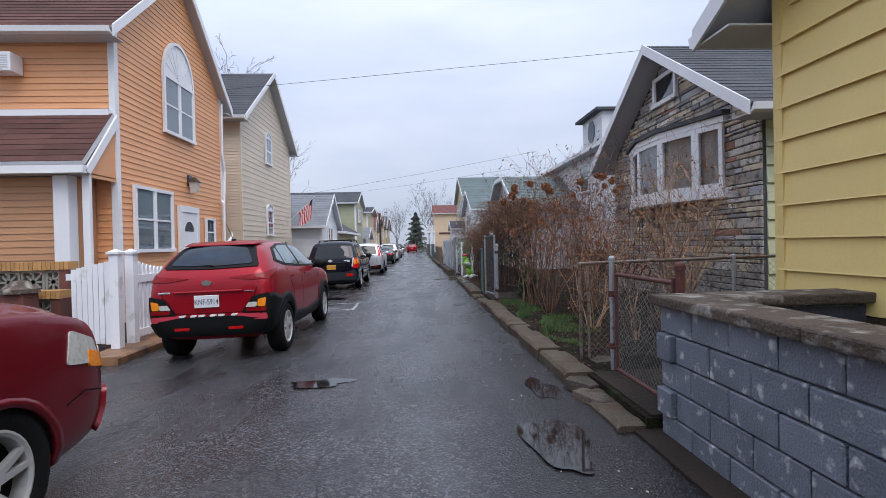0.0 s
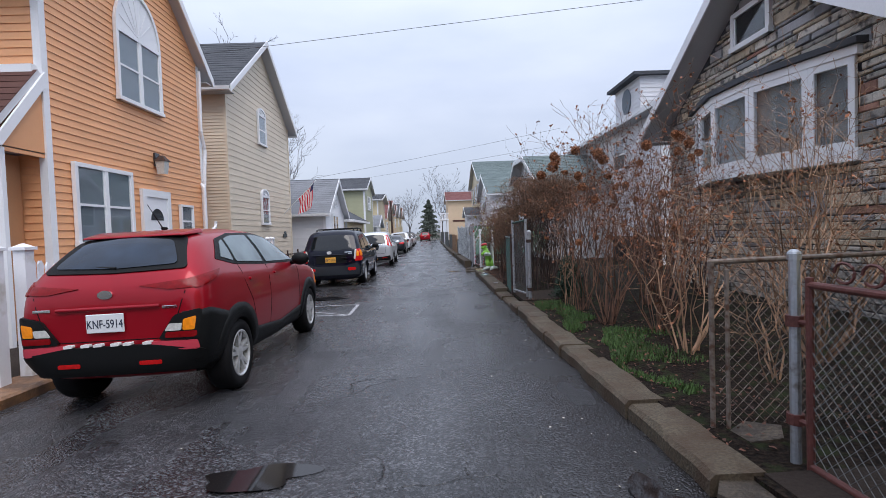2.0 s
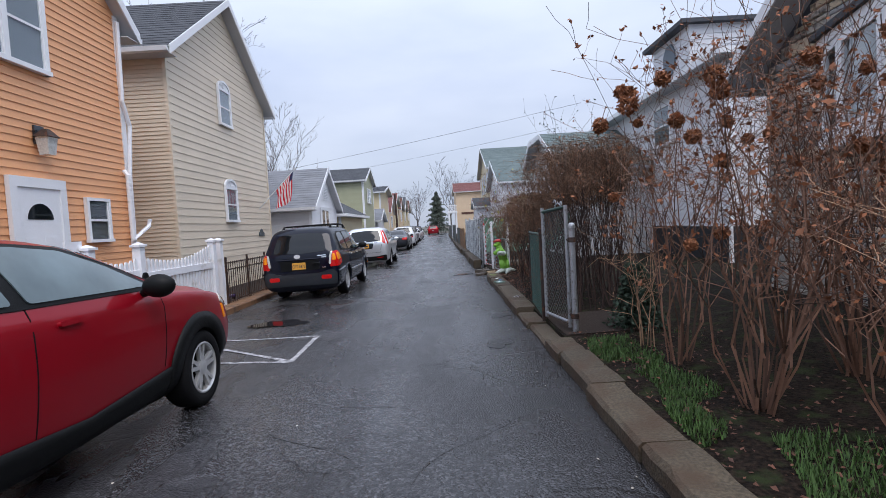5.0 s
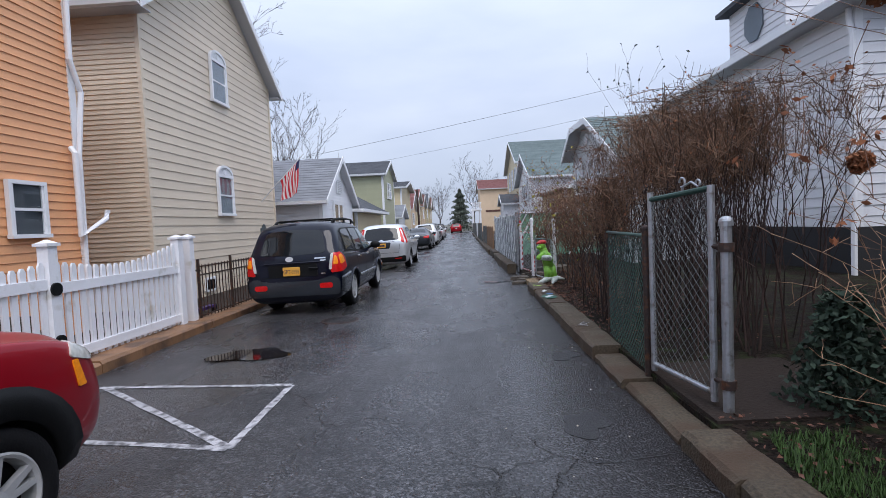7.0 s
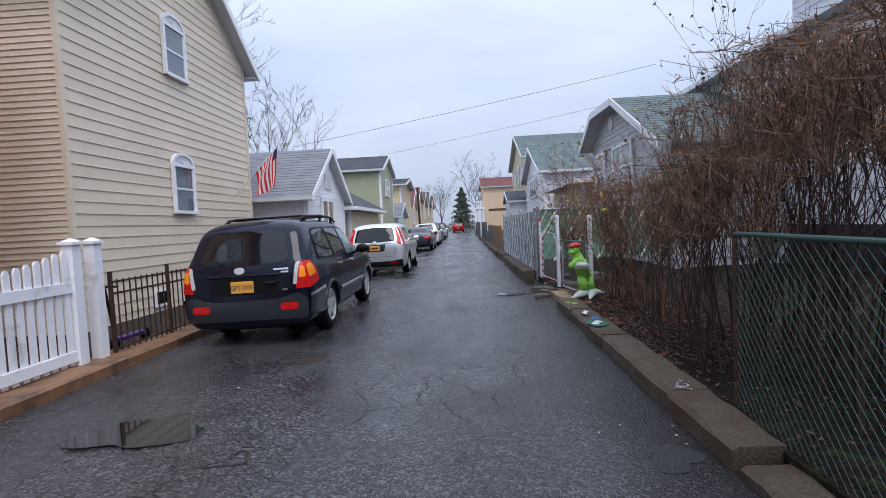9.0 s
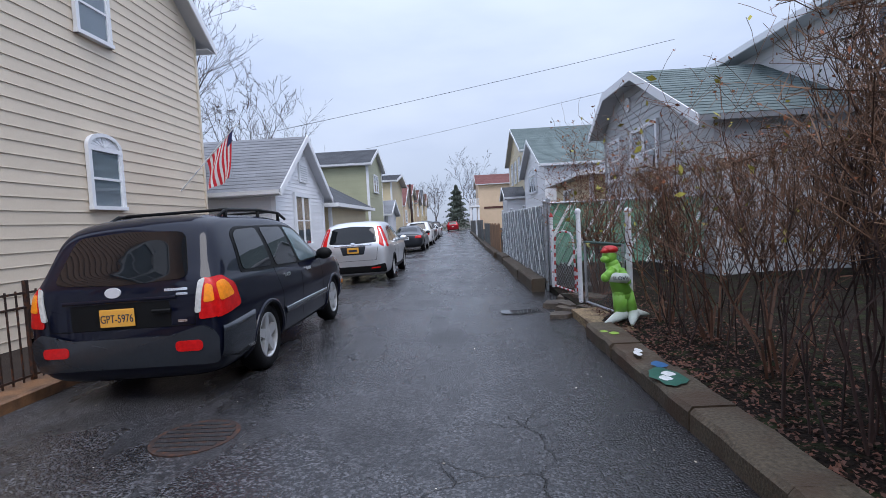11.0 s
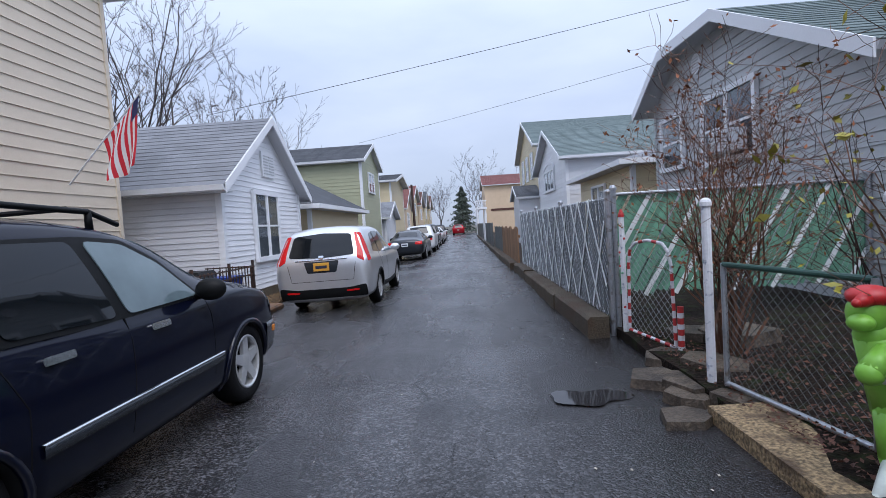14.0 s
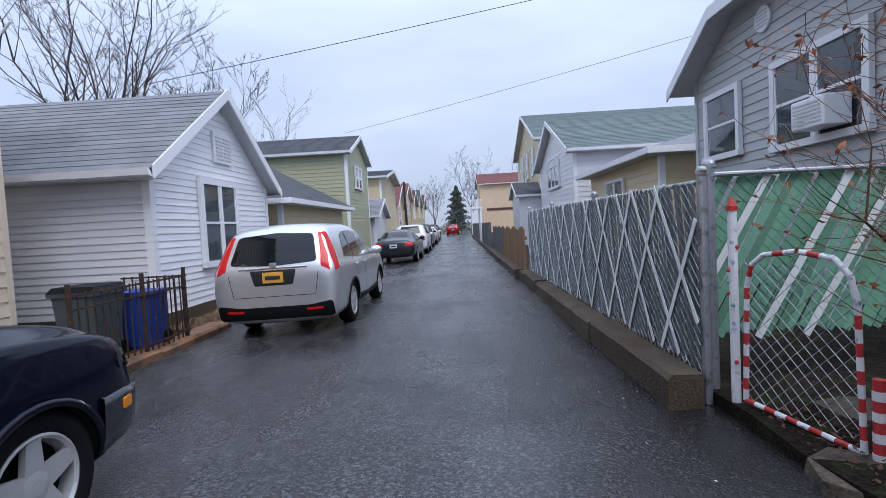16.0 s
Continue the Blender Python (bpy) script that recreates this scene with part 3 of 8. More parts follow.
# beige house
bh = gable_house("beige vinyl-sided two-storey house with two small arched windows", 1, -5.85, 19.1, 26.1, 11, 6.55, 9.1, BEIGE, ROOF_DARK, step=0.21, over=0.4, rake=0.35, course=0.25, corner=0.05, side_step=0.105)
for z0, z1 in ((2.1, 3.1), (5.2, 6.25)):
    window(bh, -5.826, 1, 22.05, 22.8, z0, z1, rows=2, arch=0.2, case=0.07, back=BLIND)
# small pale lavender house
# side wall takes the darker WHITE_VINYL, so its weaker light is in the colour
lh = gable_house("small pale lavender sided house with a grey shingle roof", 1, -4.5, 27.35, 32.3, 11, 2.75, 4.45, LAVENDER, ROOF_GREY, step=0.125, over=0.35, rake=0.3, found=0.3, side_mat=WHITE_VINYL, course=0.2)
window(lh, -4.476, 1, 28.95, 30.35, 1.0, 2.55, cols=2, rows=2, case=0.12, back=CURTAIN)


# ---- cars ----
from mathutils.bvhtree import BVHTree

TYRE = mat("tyre_rubber", (0.008, 0.008, 0.009), 0.75, var=0.2, fine=60, bump=0.2, spec=0.15)
ALLOY = mat("silver_alloy", (0.54, 0.545, 0.55), 0.3, metal=0.45, var=0.08, bump=0.03)
RED_PAINT = mat("dark_red_car_paint", (0.30, 0.004, 0.013), 0.38, metal=0.35, var=0.05, scale=0.8, fine=3, bump=0.0, coat=0.55, spec=0.15)
MAROON = mat("maroon_car_paint", (0.16, 0.004, 0.012), 0.38, metal=0.35, var=0.06, scale=0.8, bump=0.0, coat=0.55, spec=0.15)
NAVY = mat("midnight_blue_car_paint", (0.0025, 0.0038, 0.0125), 0.4, metal=0.0, var=0.08, scale=0.8, bump=0.0, coat=0.65, spec=0.05)
SILVER = mat("silver_car_paint", (0.74, 0.75, 0.77), 0.28, metal=0.75, var=0.05, scale=0.8, bump=0.0, coat=0.6, spec=0.3)
CHARCOAL = mat("charcoal_car_paint", (0.02, 0.024, 0.03), 0.3, metal=0.4, var=0.06, bump=0.0, coat=0.6, spec=0.3)
WHITE_CAR = mat("white_car_paint", (0.62, 0.63, 0.65), 0.3, var=0.05, bump=0.0, coat=0.6, spec=0.3)
BLACK_PLASTIC = mat("black_textured_plastic", (0.007, 0.0075, 0.008), 0.5, var=0.15, fine=150, bump=0.12, spec=0.15)
GREY_BUMPER = mat("gunmetal_bumper_plastic", (0.028, 0.033, 0.041), 0.26, metal=0.3, var=0.1, bump=0.02, coat=0.4)
TINT = mat("tinted_car_glass", (0.006, 0.008, 0.010), 0.03, var=0.3, scale=2.0, bump=0.0, spec=0.5)
# opaque glass; sky reflection and light seen through it are in the pale base
SKYLIT_TINT = mat("painted_skylit_car_glass", (0.13, 0.175, 0.19), 0.03, var=0.35, scale=2.5, fine=1.5, bump=0.0, spec=0.6)
LENS_RED = mat("red_lamp_lens", (0.52, 0.008, 0.008), 0.2, var=0.2, scale=20, bump=0.02, coat=0.0, spec=0.35)
DARK_LENS = mat("dark_red_lamp_lens", (0.20, 0.004, 0.006), 0.22, var=0.2, scale=20, bump=0.0, coat=0.0, spec=0.25)
REAR_GLASS = mat("rear_car_glass", (0.012, 0.020, 0.034), 0.03, var=0.9, scale=2.6, fine=1.3, bump=0.0, spec=0.4)
LENS_AMBER = mat("amber_lamp_lens", (0.85, 0.26, 0.012), 0.2, var=0.15, scale=20, bump=0.02, coat=0.0, spec=0.35)
LENS_CLEAR = mat("clear_lamp_lens", (0.55, 0.55, 0.52), 0.12, var=0.2, scale=20, bump=0.05, coat=1.0)
CHROME = mat("chrome", (0.72, 0.73, 0.75), 0.12, metal=1.0, var=0.03, bump=0.0)
SEAM = mat("panel_gap", (0.006, 0.006, 0.007), 0.8, spec=0.1)
PLATE_WHITE = mat("white_licence_plate", (0.66, 0.68, 0.70), 0.4, var=0.05, bump=0.02)
PLATE_YELLOW = mat("orange_yellow_licence_plate", (0.72, 0.36, 0.05), 0.4, var=0.06, bump=0.02)
INK = mat("dark_blue_ink", (0.02, 0.025, 0.05), 0.5)
REFLECT_TAPE = mat("white_tape", (0.68, 0.68, 0.68), 0.4)
PINK_RED = mat("faded_red_bumper_paint", (0.50, 0.045, 0.07), 0.35, var=0.06, bump=0.0, coat=0.6, spec=0.3)


def lpart(name, m, material, parent, label="", smooth=False):
    """A mesh in its parent's own coordinates."""
    ob = new(name, m.mesh(name, material, smooth))
    ob.parent = parent
    return tagged(ob, label)


def words(name, text, size, m4, material, parent, label=""):
    """Raised lettering in the built-in font."""
    cu = bpy.data.curves.new(name, "FONT")
    cu.body, cu.size, cu.extrude, cu.align_x, cu.align_y = text, size, 0.0015, "CENTER", "CENTER"
    tmp = bpy.data.objects.new(name, cu)
    scene.collection.objects.link(tmp)
    bpy.context.view_layer.update()
    me = bpy.data.meshes.new_from_object(tmp.evaluated_get(bpy.context.evaluated_depsgraph_get()))
    bpy.data.objects.remove(tmp)
    me.materials.clear()
    me.materials.append(material)
    me.transform(m4)
    ob = new(name, me)
    ob.parent = parent
    return tagged(ob, label)


def rounded(pts, r=0.03, n=3):
    """Cuts a polygon's corners round."""
    out, k = [], len(pts)
    for i in range(k):
        a, p, b = Vector(pts[i - 1]), Vector(pts[i]), Vector(pts[(i + 1) % k])
        u, v = a - p, b - p
        c = min(r, u.length * 0.45, v.length * 0.45)
        s, e = p + u.normalized() * c, p + v.normalized() * c
        for j in range(n + 1):
            t = j / n
            q = s * (1 - t) ** 2 + p * 2 * t * (1 - t) + e * t * t
            out.append((q.x, q.y))
    return out


VIEWS = {"R": (lambda a, b: (2.5, a, b), (-1, 0, 0)), "L": (lambda a, b: (-2.5, a, b), (1, 0, 0)), "B": (lambda a, b: (a, -2, b), (0, 1, 0)), "F": (lambda a, b: (a, 9, b), (0, -1, 0)), "T": (lambda a, b: (a, b, 4), (0, 0, -1))}


def project(tree, a, b, view, lift):
    at, way = VIEWS[view]
    o = Vector(at(a, b))
    hit, nor, _, _ = tree.ray_cast(o, Vector(way))
    if hit is None:
        hit, nor, _, _ = tree.find_nearest(o + Vector(way) * 1.8)
    if nor.dot(Vector(way)) > 0:
        nor = -nor
    return hit + nor * lift


def patch(name, tree, pts, view, material, parent, lift=0.008, r=0.03, rings=5, label=""):
    """A panel that lies on the car's body within an outline drawn in one view."""
    pts = rounded(pts, r)
    dense = []
    for i, p in enumerate(pts):
        q = pts[(i + 1) % len(pts)]
        k = max(1, int((Vector(q) - Vector(p)).length / 0.07))
        dense += [(p[0] + (q[0] - p[0]) * j / k, p[1] + (q[1] - p[1]) * j / k) for j in range(k)]
    n = len(dense)
    cx, cy = sum(p[0] for p in dense) / n, sum(p[1] for p in dense) / n
    m = M()
    for i in range(rings):
        f = 1 - i / rings
        m.v += [tuple(project(tree, cx + (x - cx) * f, cy + (y - cy) * f, view, lift)) for x, y in dense]
    m.v.append(tuple(project(tree, cx, cy, view, lift)))
    m.v += m.v[:n] + [tuple(project(tree, x, y, view, -0.004)) for x, y in dense]
    rim, base = rings * n + 1, rings * n + 1 + n
    for i in range(rings - 1):
        m.f += [(i * n + j, i * n + (j + 1) % n, (i + 1) * n + (j + 1) % n, (i + 1) * n + j) for j in range(n)]
    m.f += [((rings - 1) * n + j, (rings - 1) * n + (j + 1) % n, rings * n) for j in range(n)]
    m.f += [(rim + j, base + j, base + (j + 1) % n, rim + (j + 1) % n) for j in range(n)]
    m.mi = [0] * len(m.f)
    return lpart(name, m, material, parent, label, smooth=True)


def band(name, tree, inner, outer, view, material, parent, lift=0.012, label=""):
    """A strip on the body between two lines of equally many points."""
    cuts = [(i, j / 5) for i in range(len(inner) - 1) for j in range(5)] if len(inner) < 8 else [(i, 0) for i in range(len(inner) - 1)]
    ends = lambda line: [tuple(Vector(line[i]).lerp(Vector(line[i + 1]), t)) for i, t in cuts] + [line[-1]]
    a, b = ends(inner), ends(outer)
    wide = max((Vector(p) - Vector(q)).length for p, q in zip(a, b))
    rows = max(1, int(wide / 0.06))
    m = M()
    n = len(a)
    levels = [(0, -0.01)] + [(k / rows, lift) for k in range(rows + 1)] + [(1, -0.004)]
    for f, up in levels:
        m.v += [tuple(project(tree, p[0] + (q[0] - p[0]) * f, p[1] + (q[1] - p[1]) * f, view, up)) for p, q in zip(a, b)]
    for k in range(len(levels) - 1):
        m.f += [(k * n + i, k * n + i + 1, (k + 1) * n + i + 1, (k + 1) * n + i) for i in range(n - 1)]
    m.mi = [0] * len(m.f)
    return lpart(name, m, material, parent, label, smooth=True)


def seam(tree, line, view, parent, w=0.008, material=None, name="panel_gap", lift=0.002):
    dense = []
    for p, q in zip(line, line[1:]):
        k = max(1, int((Vector(q) - Vector(p)).length / 0.08))
        dense += [(p[0] + (q[0] - p[0]) * j / k, p[1] + (q[1] - p[1]) * j / k) for j in range(k)]
    dense.append(line[-1])
    a, b = [], []
    for i, p in enumerate(dense):
        d = Vector(dense[min(i + 1, len(dense) - 1)]) - Vector(dense[max(i - 1, 0)])
        nn = Vector((-d.y, d.x)).normalized() * (w / 2)
        a.append((p[0] + nn.x, p[1] + nn.y))
        b.append((p[0] - nn.x, p[1] - nn.y))
    return band(name, tree, a, b, view, material or SEAM, parent, lift)


def loft(name, rows, paint, parent, wells, well_r):
    """The body shell: cross sections along the length, smoothed, with wheel wells cut out."""
    bm = bmesh.new()
    rings = []
    for s, zl, zb, zt, wlo, wm, wt in rows:
        wb = wm - 0.05
        h = zb - zl
        half = [(wlo * 0.7, zl), (wlo, zl + 0.05), (wm - 0.012, zl + 0.3 * h), (wm, zl + 0.62 * h), (wm - 0.02, zb - 0.06), (wb, zb),
                ((wb + wt) / 2 + 0.02, zb + (zt - 0.08 - zb) * 0.5), (wt, zt - min(0.1, (zt - zb) * 0.4)), (wt - 0.1, zt - min(0.025, (zt - zb) * 0.15))]
        ring = half + [(0, zt)] + [(-x, z) for x, z in reversed(half)] + [(0, zl)]
        rings.append([bm.verts.new((x, s, z)) for x, z in ring])
    n = len(rings[0])
    for a, b in zip(rings, rings[1:]):
        for i in range(n):
            bm.faces.new((a[i], a[(i + 1) % n], b[(i + 1) % n], b[i]))
    for ring in (rings[0], rings[-1]):
        c = bm.verts.new((0, ring[0].co.y, sum(v.co.z for v in ring) / n))
        for i in range(n):
            bm.faces.new((ring[i], ring[(i + 1) % n], c))
    sharp = bm.edges.layers.float.new("crease_edge")
    for a, b in zip(rings, rings[1:]):
        for i, k in ((3, 0.35), (5, 0.7), (7, 0.45)):
            for j in (i, n - 2 - i):
                e = bm.edges.get((a[j], b[j]))
                e[sharp] = k
    bmesh.ops.recalc_face_normals(bm, faces=bm.faces)
    me = bpy.data.meshes.new(name)
    bm.to_mesh(me)
    bm.free()
    me.materials.append(paint)
    me.materials.append(BLACK_PLASTIC)
    tmp = bpy.data.objects.new(name, me)
    scene.collection.objects.link(tmp)
    ss = tmp.modifiers.new("round", "SUBSURF")
    ss.levels = ss.render_levels = 2
    dg = bpy.context.evaluated_depsgraph_get()
    smooth = bpy.data.meshes.new_from_object(tmp.evaluated_get(dg))
    bm = bmesh.new()
    bm.from_mesh(smooth)
    tree = BVHTree.FromBMesh(bm)
    bm.free()
    tmp.modifiers.clear()
    tmp.data = smooth
    cutters = []
    for y in wells:
        cm = M()
        cm.prism([(-2, y + well_r * math.cos(a), 0.30 + well_r * math.sin(a)) for a in [2 * math.pi * i / 28 for i in range(28)]], [(-0.55, y + well_r * math.cos(a), 0.30 + well_r * math.sin(a)) for a in [2 * math.pi * i / 28 for i in range(28)]])
        cm.prism([(0.55, y + well_r * math.cos(a), 0.30 + well_r * math.sin(a)) for a in [2 * math.pi * i / 28 for i in range(28)]], [(2, y + well_r * math.cos(a), 0.30 + well_r * math.sin(a)) for a in [2 * math.pi * i / 28 for i in range(28)]])
        co = bpy.data.objects.new("cut", cm.mesh("cut", BLACK_PLASTIC))
        scene.collection.objects.link(co)
        cutters.append(co)
        b = tmp.modifiers.new("well", "BOOLEAN")
        b.object, b.operation, b.solver, b.material_mode = co, "DIFFERENCE", "EXACT", "TRANSFER"
    bpy.context.view_layer.update()
    done = bpy.data.meshes.new_from_object(tmp.evaluated_get(bpy.context.evaluated_depsgraph_get()))
    done.polygons.foreach_set("use_smooth", [True] * len(done.polygons))
    for co in cutters:
        bpy.data.objects.remove(co)
    bpy.data.objects.remove(tmp)
    ob = new(name, done)
    ob.parent = parent
    return ob, tree


def wheel(parent, x, y, r, side, spokes=5, twin=True, width=0.22):
    w = new("wheel")
    w.parent = parent
    w.location = (x, y, r)
    t = M()
    k = width / 2
    t.lathe((0, 0, 0), side, [(r * 0.60, -k), (r * 0.93, -k), (r, -k * 0.65), (r, k * 0.6), (r * 0.965, k * 0.88), (r * 0.86, k), (r * 0.7, k * 0.96), (r * 0.655, k * 0.8), (r * 0.655, -k)], 32)
    lpart("tyre", t, TYRE, w, smooth=True)
    m = M()
    m.lathe((0, 0, 0), side, [(r * 0.665, k * 0.55), (r * 0.672, k * 0.93), (r * 0.64, k * 0.97), (r * 0.60, k * 0.85), (r * 0.585, k * 0.2)], 32)
    for i in range(spokes):
        a0 = 2 * math.pi * i / spokes + 0.3
        for da in ((-0.24, 0.24) if twin else (0,)):
            ww = 0.017 if twin else 0.046
            c, s = math.cos(a0 + da * 0.8), math.sin(a0 + da * 0.8)
            ci, si = math.cos(a0 + da * 0.6), math.sin(a0 + da * 0.6)
            pa = [(side * k * 0.80, ci * r * 0.12 - si * o, si * r * 0.12 + ci * o) for o in (-ww * 1.2, ww * 1.2)]
            pb = [(side * k * 0.88, c * r * 0.625 - s * o, s * r * 0.625 + c * o) for o in (ww * 0.8, -ww * 0.8)]
            top = pa + pb
            m.prism([(p[0] - side * 0.035, p[1], p[2]) for p in top], top)
    m.lathe((0, 0, 0), side, [(r * 0.2, k * 0.4), (r * 0.2, k * 0.82), (r * 0.1, k * 0.88), (0.001, k * 0.88)], 20)
    lpart("rim", m, ALLOY, w, smooth=False)
    d = M()
    d.lathe((0, 0, 0), side, [(r * 0.6, k * 0.22), (0.001, k * 0.22)], 24)
    lpart("brake_disc", d, SEAM, w)
    return w


def mirror_pair(parent, tree, y, z, x, paint):
    for s in (1, -1):
        m = M()
        m.ball((s * (x + 0.10), y, z), 0.12, 12, 8, squash=0.72)
        for i, v in enumerate(m.v):
            m.v[i] = (v[0], y + (v[1] - y) * 0.62, v[2])
        m.tube((s * (x - 0.04), y + 0.03, z - 0.05), (s * (x + 0.06), y, z - 0.03), 0.03, 0.03, 6)
        lpart("wing_mirror", m, paint, parent, smooth=True)


def plate(parent, x, y, z, material, text, tilt=0):
    m = M()
    m.box(x - 0.153, x + 0.153, y - 0.012, y, z - 0.077, z + 0.077)
    p = bevel(lpart("licence_plate", m, material, parent), 0.006)
    if text:
        words("plate_number", text, 0.085, Matrix.Translation((x, y - 0.0135, z - 0.008)) @ pose(0, 0, 0, 90, 0, 0) @ Matrix.Diagonal((0.82, 1.15, 1, 1)), INK, p)
    else:
        b = M()
        b.box(x - 0.11, x + 0.11, y - 0.016, y - 0.0125, z - 0.03, z + 0.025)
        lpart("plate_number", b, INK, p)
    return p


def arch(cy, r0, r1, z0=0.30, a0=-8, a1=188, n=18):
    line = lambda r: [(cy + r * math.cos(radians(a0 + (a1 - a0) * i / n)), z0 + r * math.sin(radians(a0 + (a1 - a0) * i / n))) for i in range(n + 1)]
    return line(r0), line(r1)


def car_at(label, x, y, yaw=0.0, group="cars parked along the lane", size=1.0):
    c = new("car")
    c.matrix_world = pose(x, y, gz(x) - 0.005, 0, -1.15, yaw) @ Matrix.Scale(size, 4)
    return tagged(c, label, "car", group)


SUV_ROWS = [  # station, underside, waist, top, half widths low, middle, top
    (-0.03, 0.36, 0.80, 0.93, 0.74, 0.80, 0.66), (0.02, 0.28, 0.90, 1.03, 0.82, 0.885, 0.72), (0.14, 0.22, 0.96, 1.13, 0.87, 0.92, 0.73), (0.34, 0.20, 0.99, 1.37, 0.88, 0.93, 0.70),
    (0.50, 0.19, 0.99, 1.53, 0.88, 0.935, 0.68), (0.90, 0.19, 0.98, 1.575, 0.88, 0.94, 0.66), (1.65, 0.18, 0.96, 1.585, 0.88, 0.935, 0.65), (2.2, 0.18, 0.94, 1.55, 0.88, 0.935, 0.65),
    (2.6, 0.18, 0.94, 1.43, 0.88, 0.935, 0.67), (3.0, 0.18, 0.95, 1.21, 0.88, 0.935, 0.71), (3.25, 0.18, 0.96, 1.08, 0.88, 0.935, 0.76), (3.65, 0.20, 0.94, 1.03, 0.88, 0.93, 0.73),
    (4.02, 0.22, 0.88, 0.96, 0.86, 0.91, 0.68), (4.18, 0.25, 0.78, 0.86, 0.80, 0.86, 0.62), (4.27, 0.32, 0.66, 0.72, 0.70, 0.76, 0.5)]
TALL_ROWS = [(-0.04, 0.36, 0.84, 0.96, 0.78, 0.83, 0.72), (0.0, 0.28, 0.93, 1.06, 0.84, 0.90, 0.76), (0.06, 0.22, 0.98, 1.16, 0.88, 0.93, 0.76), (0.17, 0.20, 1.0, 1.38, 0.88, 0.935, 0.74), (0.28, 0.19, 1.0, 1.53, 0.88, 0.935, 0.72), (0.55, 0.19, 1.0, 1.58, 0.88, 0.94, 0.70)] + [(s, a, b, t, d, e, f + 0.04 if s < 2.8 else f) for s, a, b, t, d, e, f in SUV_ROWS if s > 0.7]


def stretch(rows, ky=1.0, kz=1.0, kx=1.0, dz=0.0):
    return [(s * ky, zl + dz, zb * kz + dz, zt * kz + dz, a * kx, b * kx, c * kx) for s, zl, zb, zt, a, b, c in rows]


RED_ROWS = [
    (-0.02, 0.42, 0.86, 1.02, 0.66, 0.74, 0.62), (0.02, 0.36, 1.00, 1.12, 0.74, 0.82, 0.68), (0.10, 0.30, 1.10, 1.23, 0.78, 0.86, 0.70), (0.27, 0.26, 1.16, 1.40, 0.80, 0.87, 0.67),
    (0.44, 0.24, 1.16, 1.53, 0.81, 0.875, 0.63), (0.85, 0.22, 1.13, 1.575, 0.81, 0.88, 0.61), (1.6, 0.20, 1.10, 1.585, 0.81, 0.88, 0.61), (2.15, 0.20, 1.08, 1.55, 0.81, 0.88, 0.61),
    (2.55, 0.20, 1.06, 1.44, 0.81, 0.88, 0.63), (2.95, 0.20, 1.05, 1.23, 0.81, 0.88, 0.67), (3.2, 0.20, 1.03, 1.12, 0.81, 0.88, 0.71), (3.6, 0.22, 0.99, 1.06, 0.81, 0.875, 0.69),
    (3.95, 0.25, 0.91, 0.99, 0.79, 0.85, 0.64), (4.10, 0.30, 0.81, 0.89, 0.73, 0.80, 0.57), (4.18, 0.38, 0.69, 0.75, 0.62, 0.68, 0.45)]


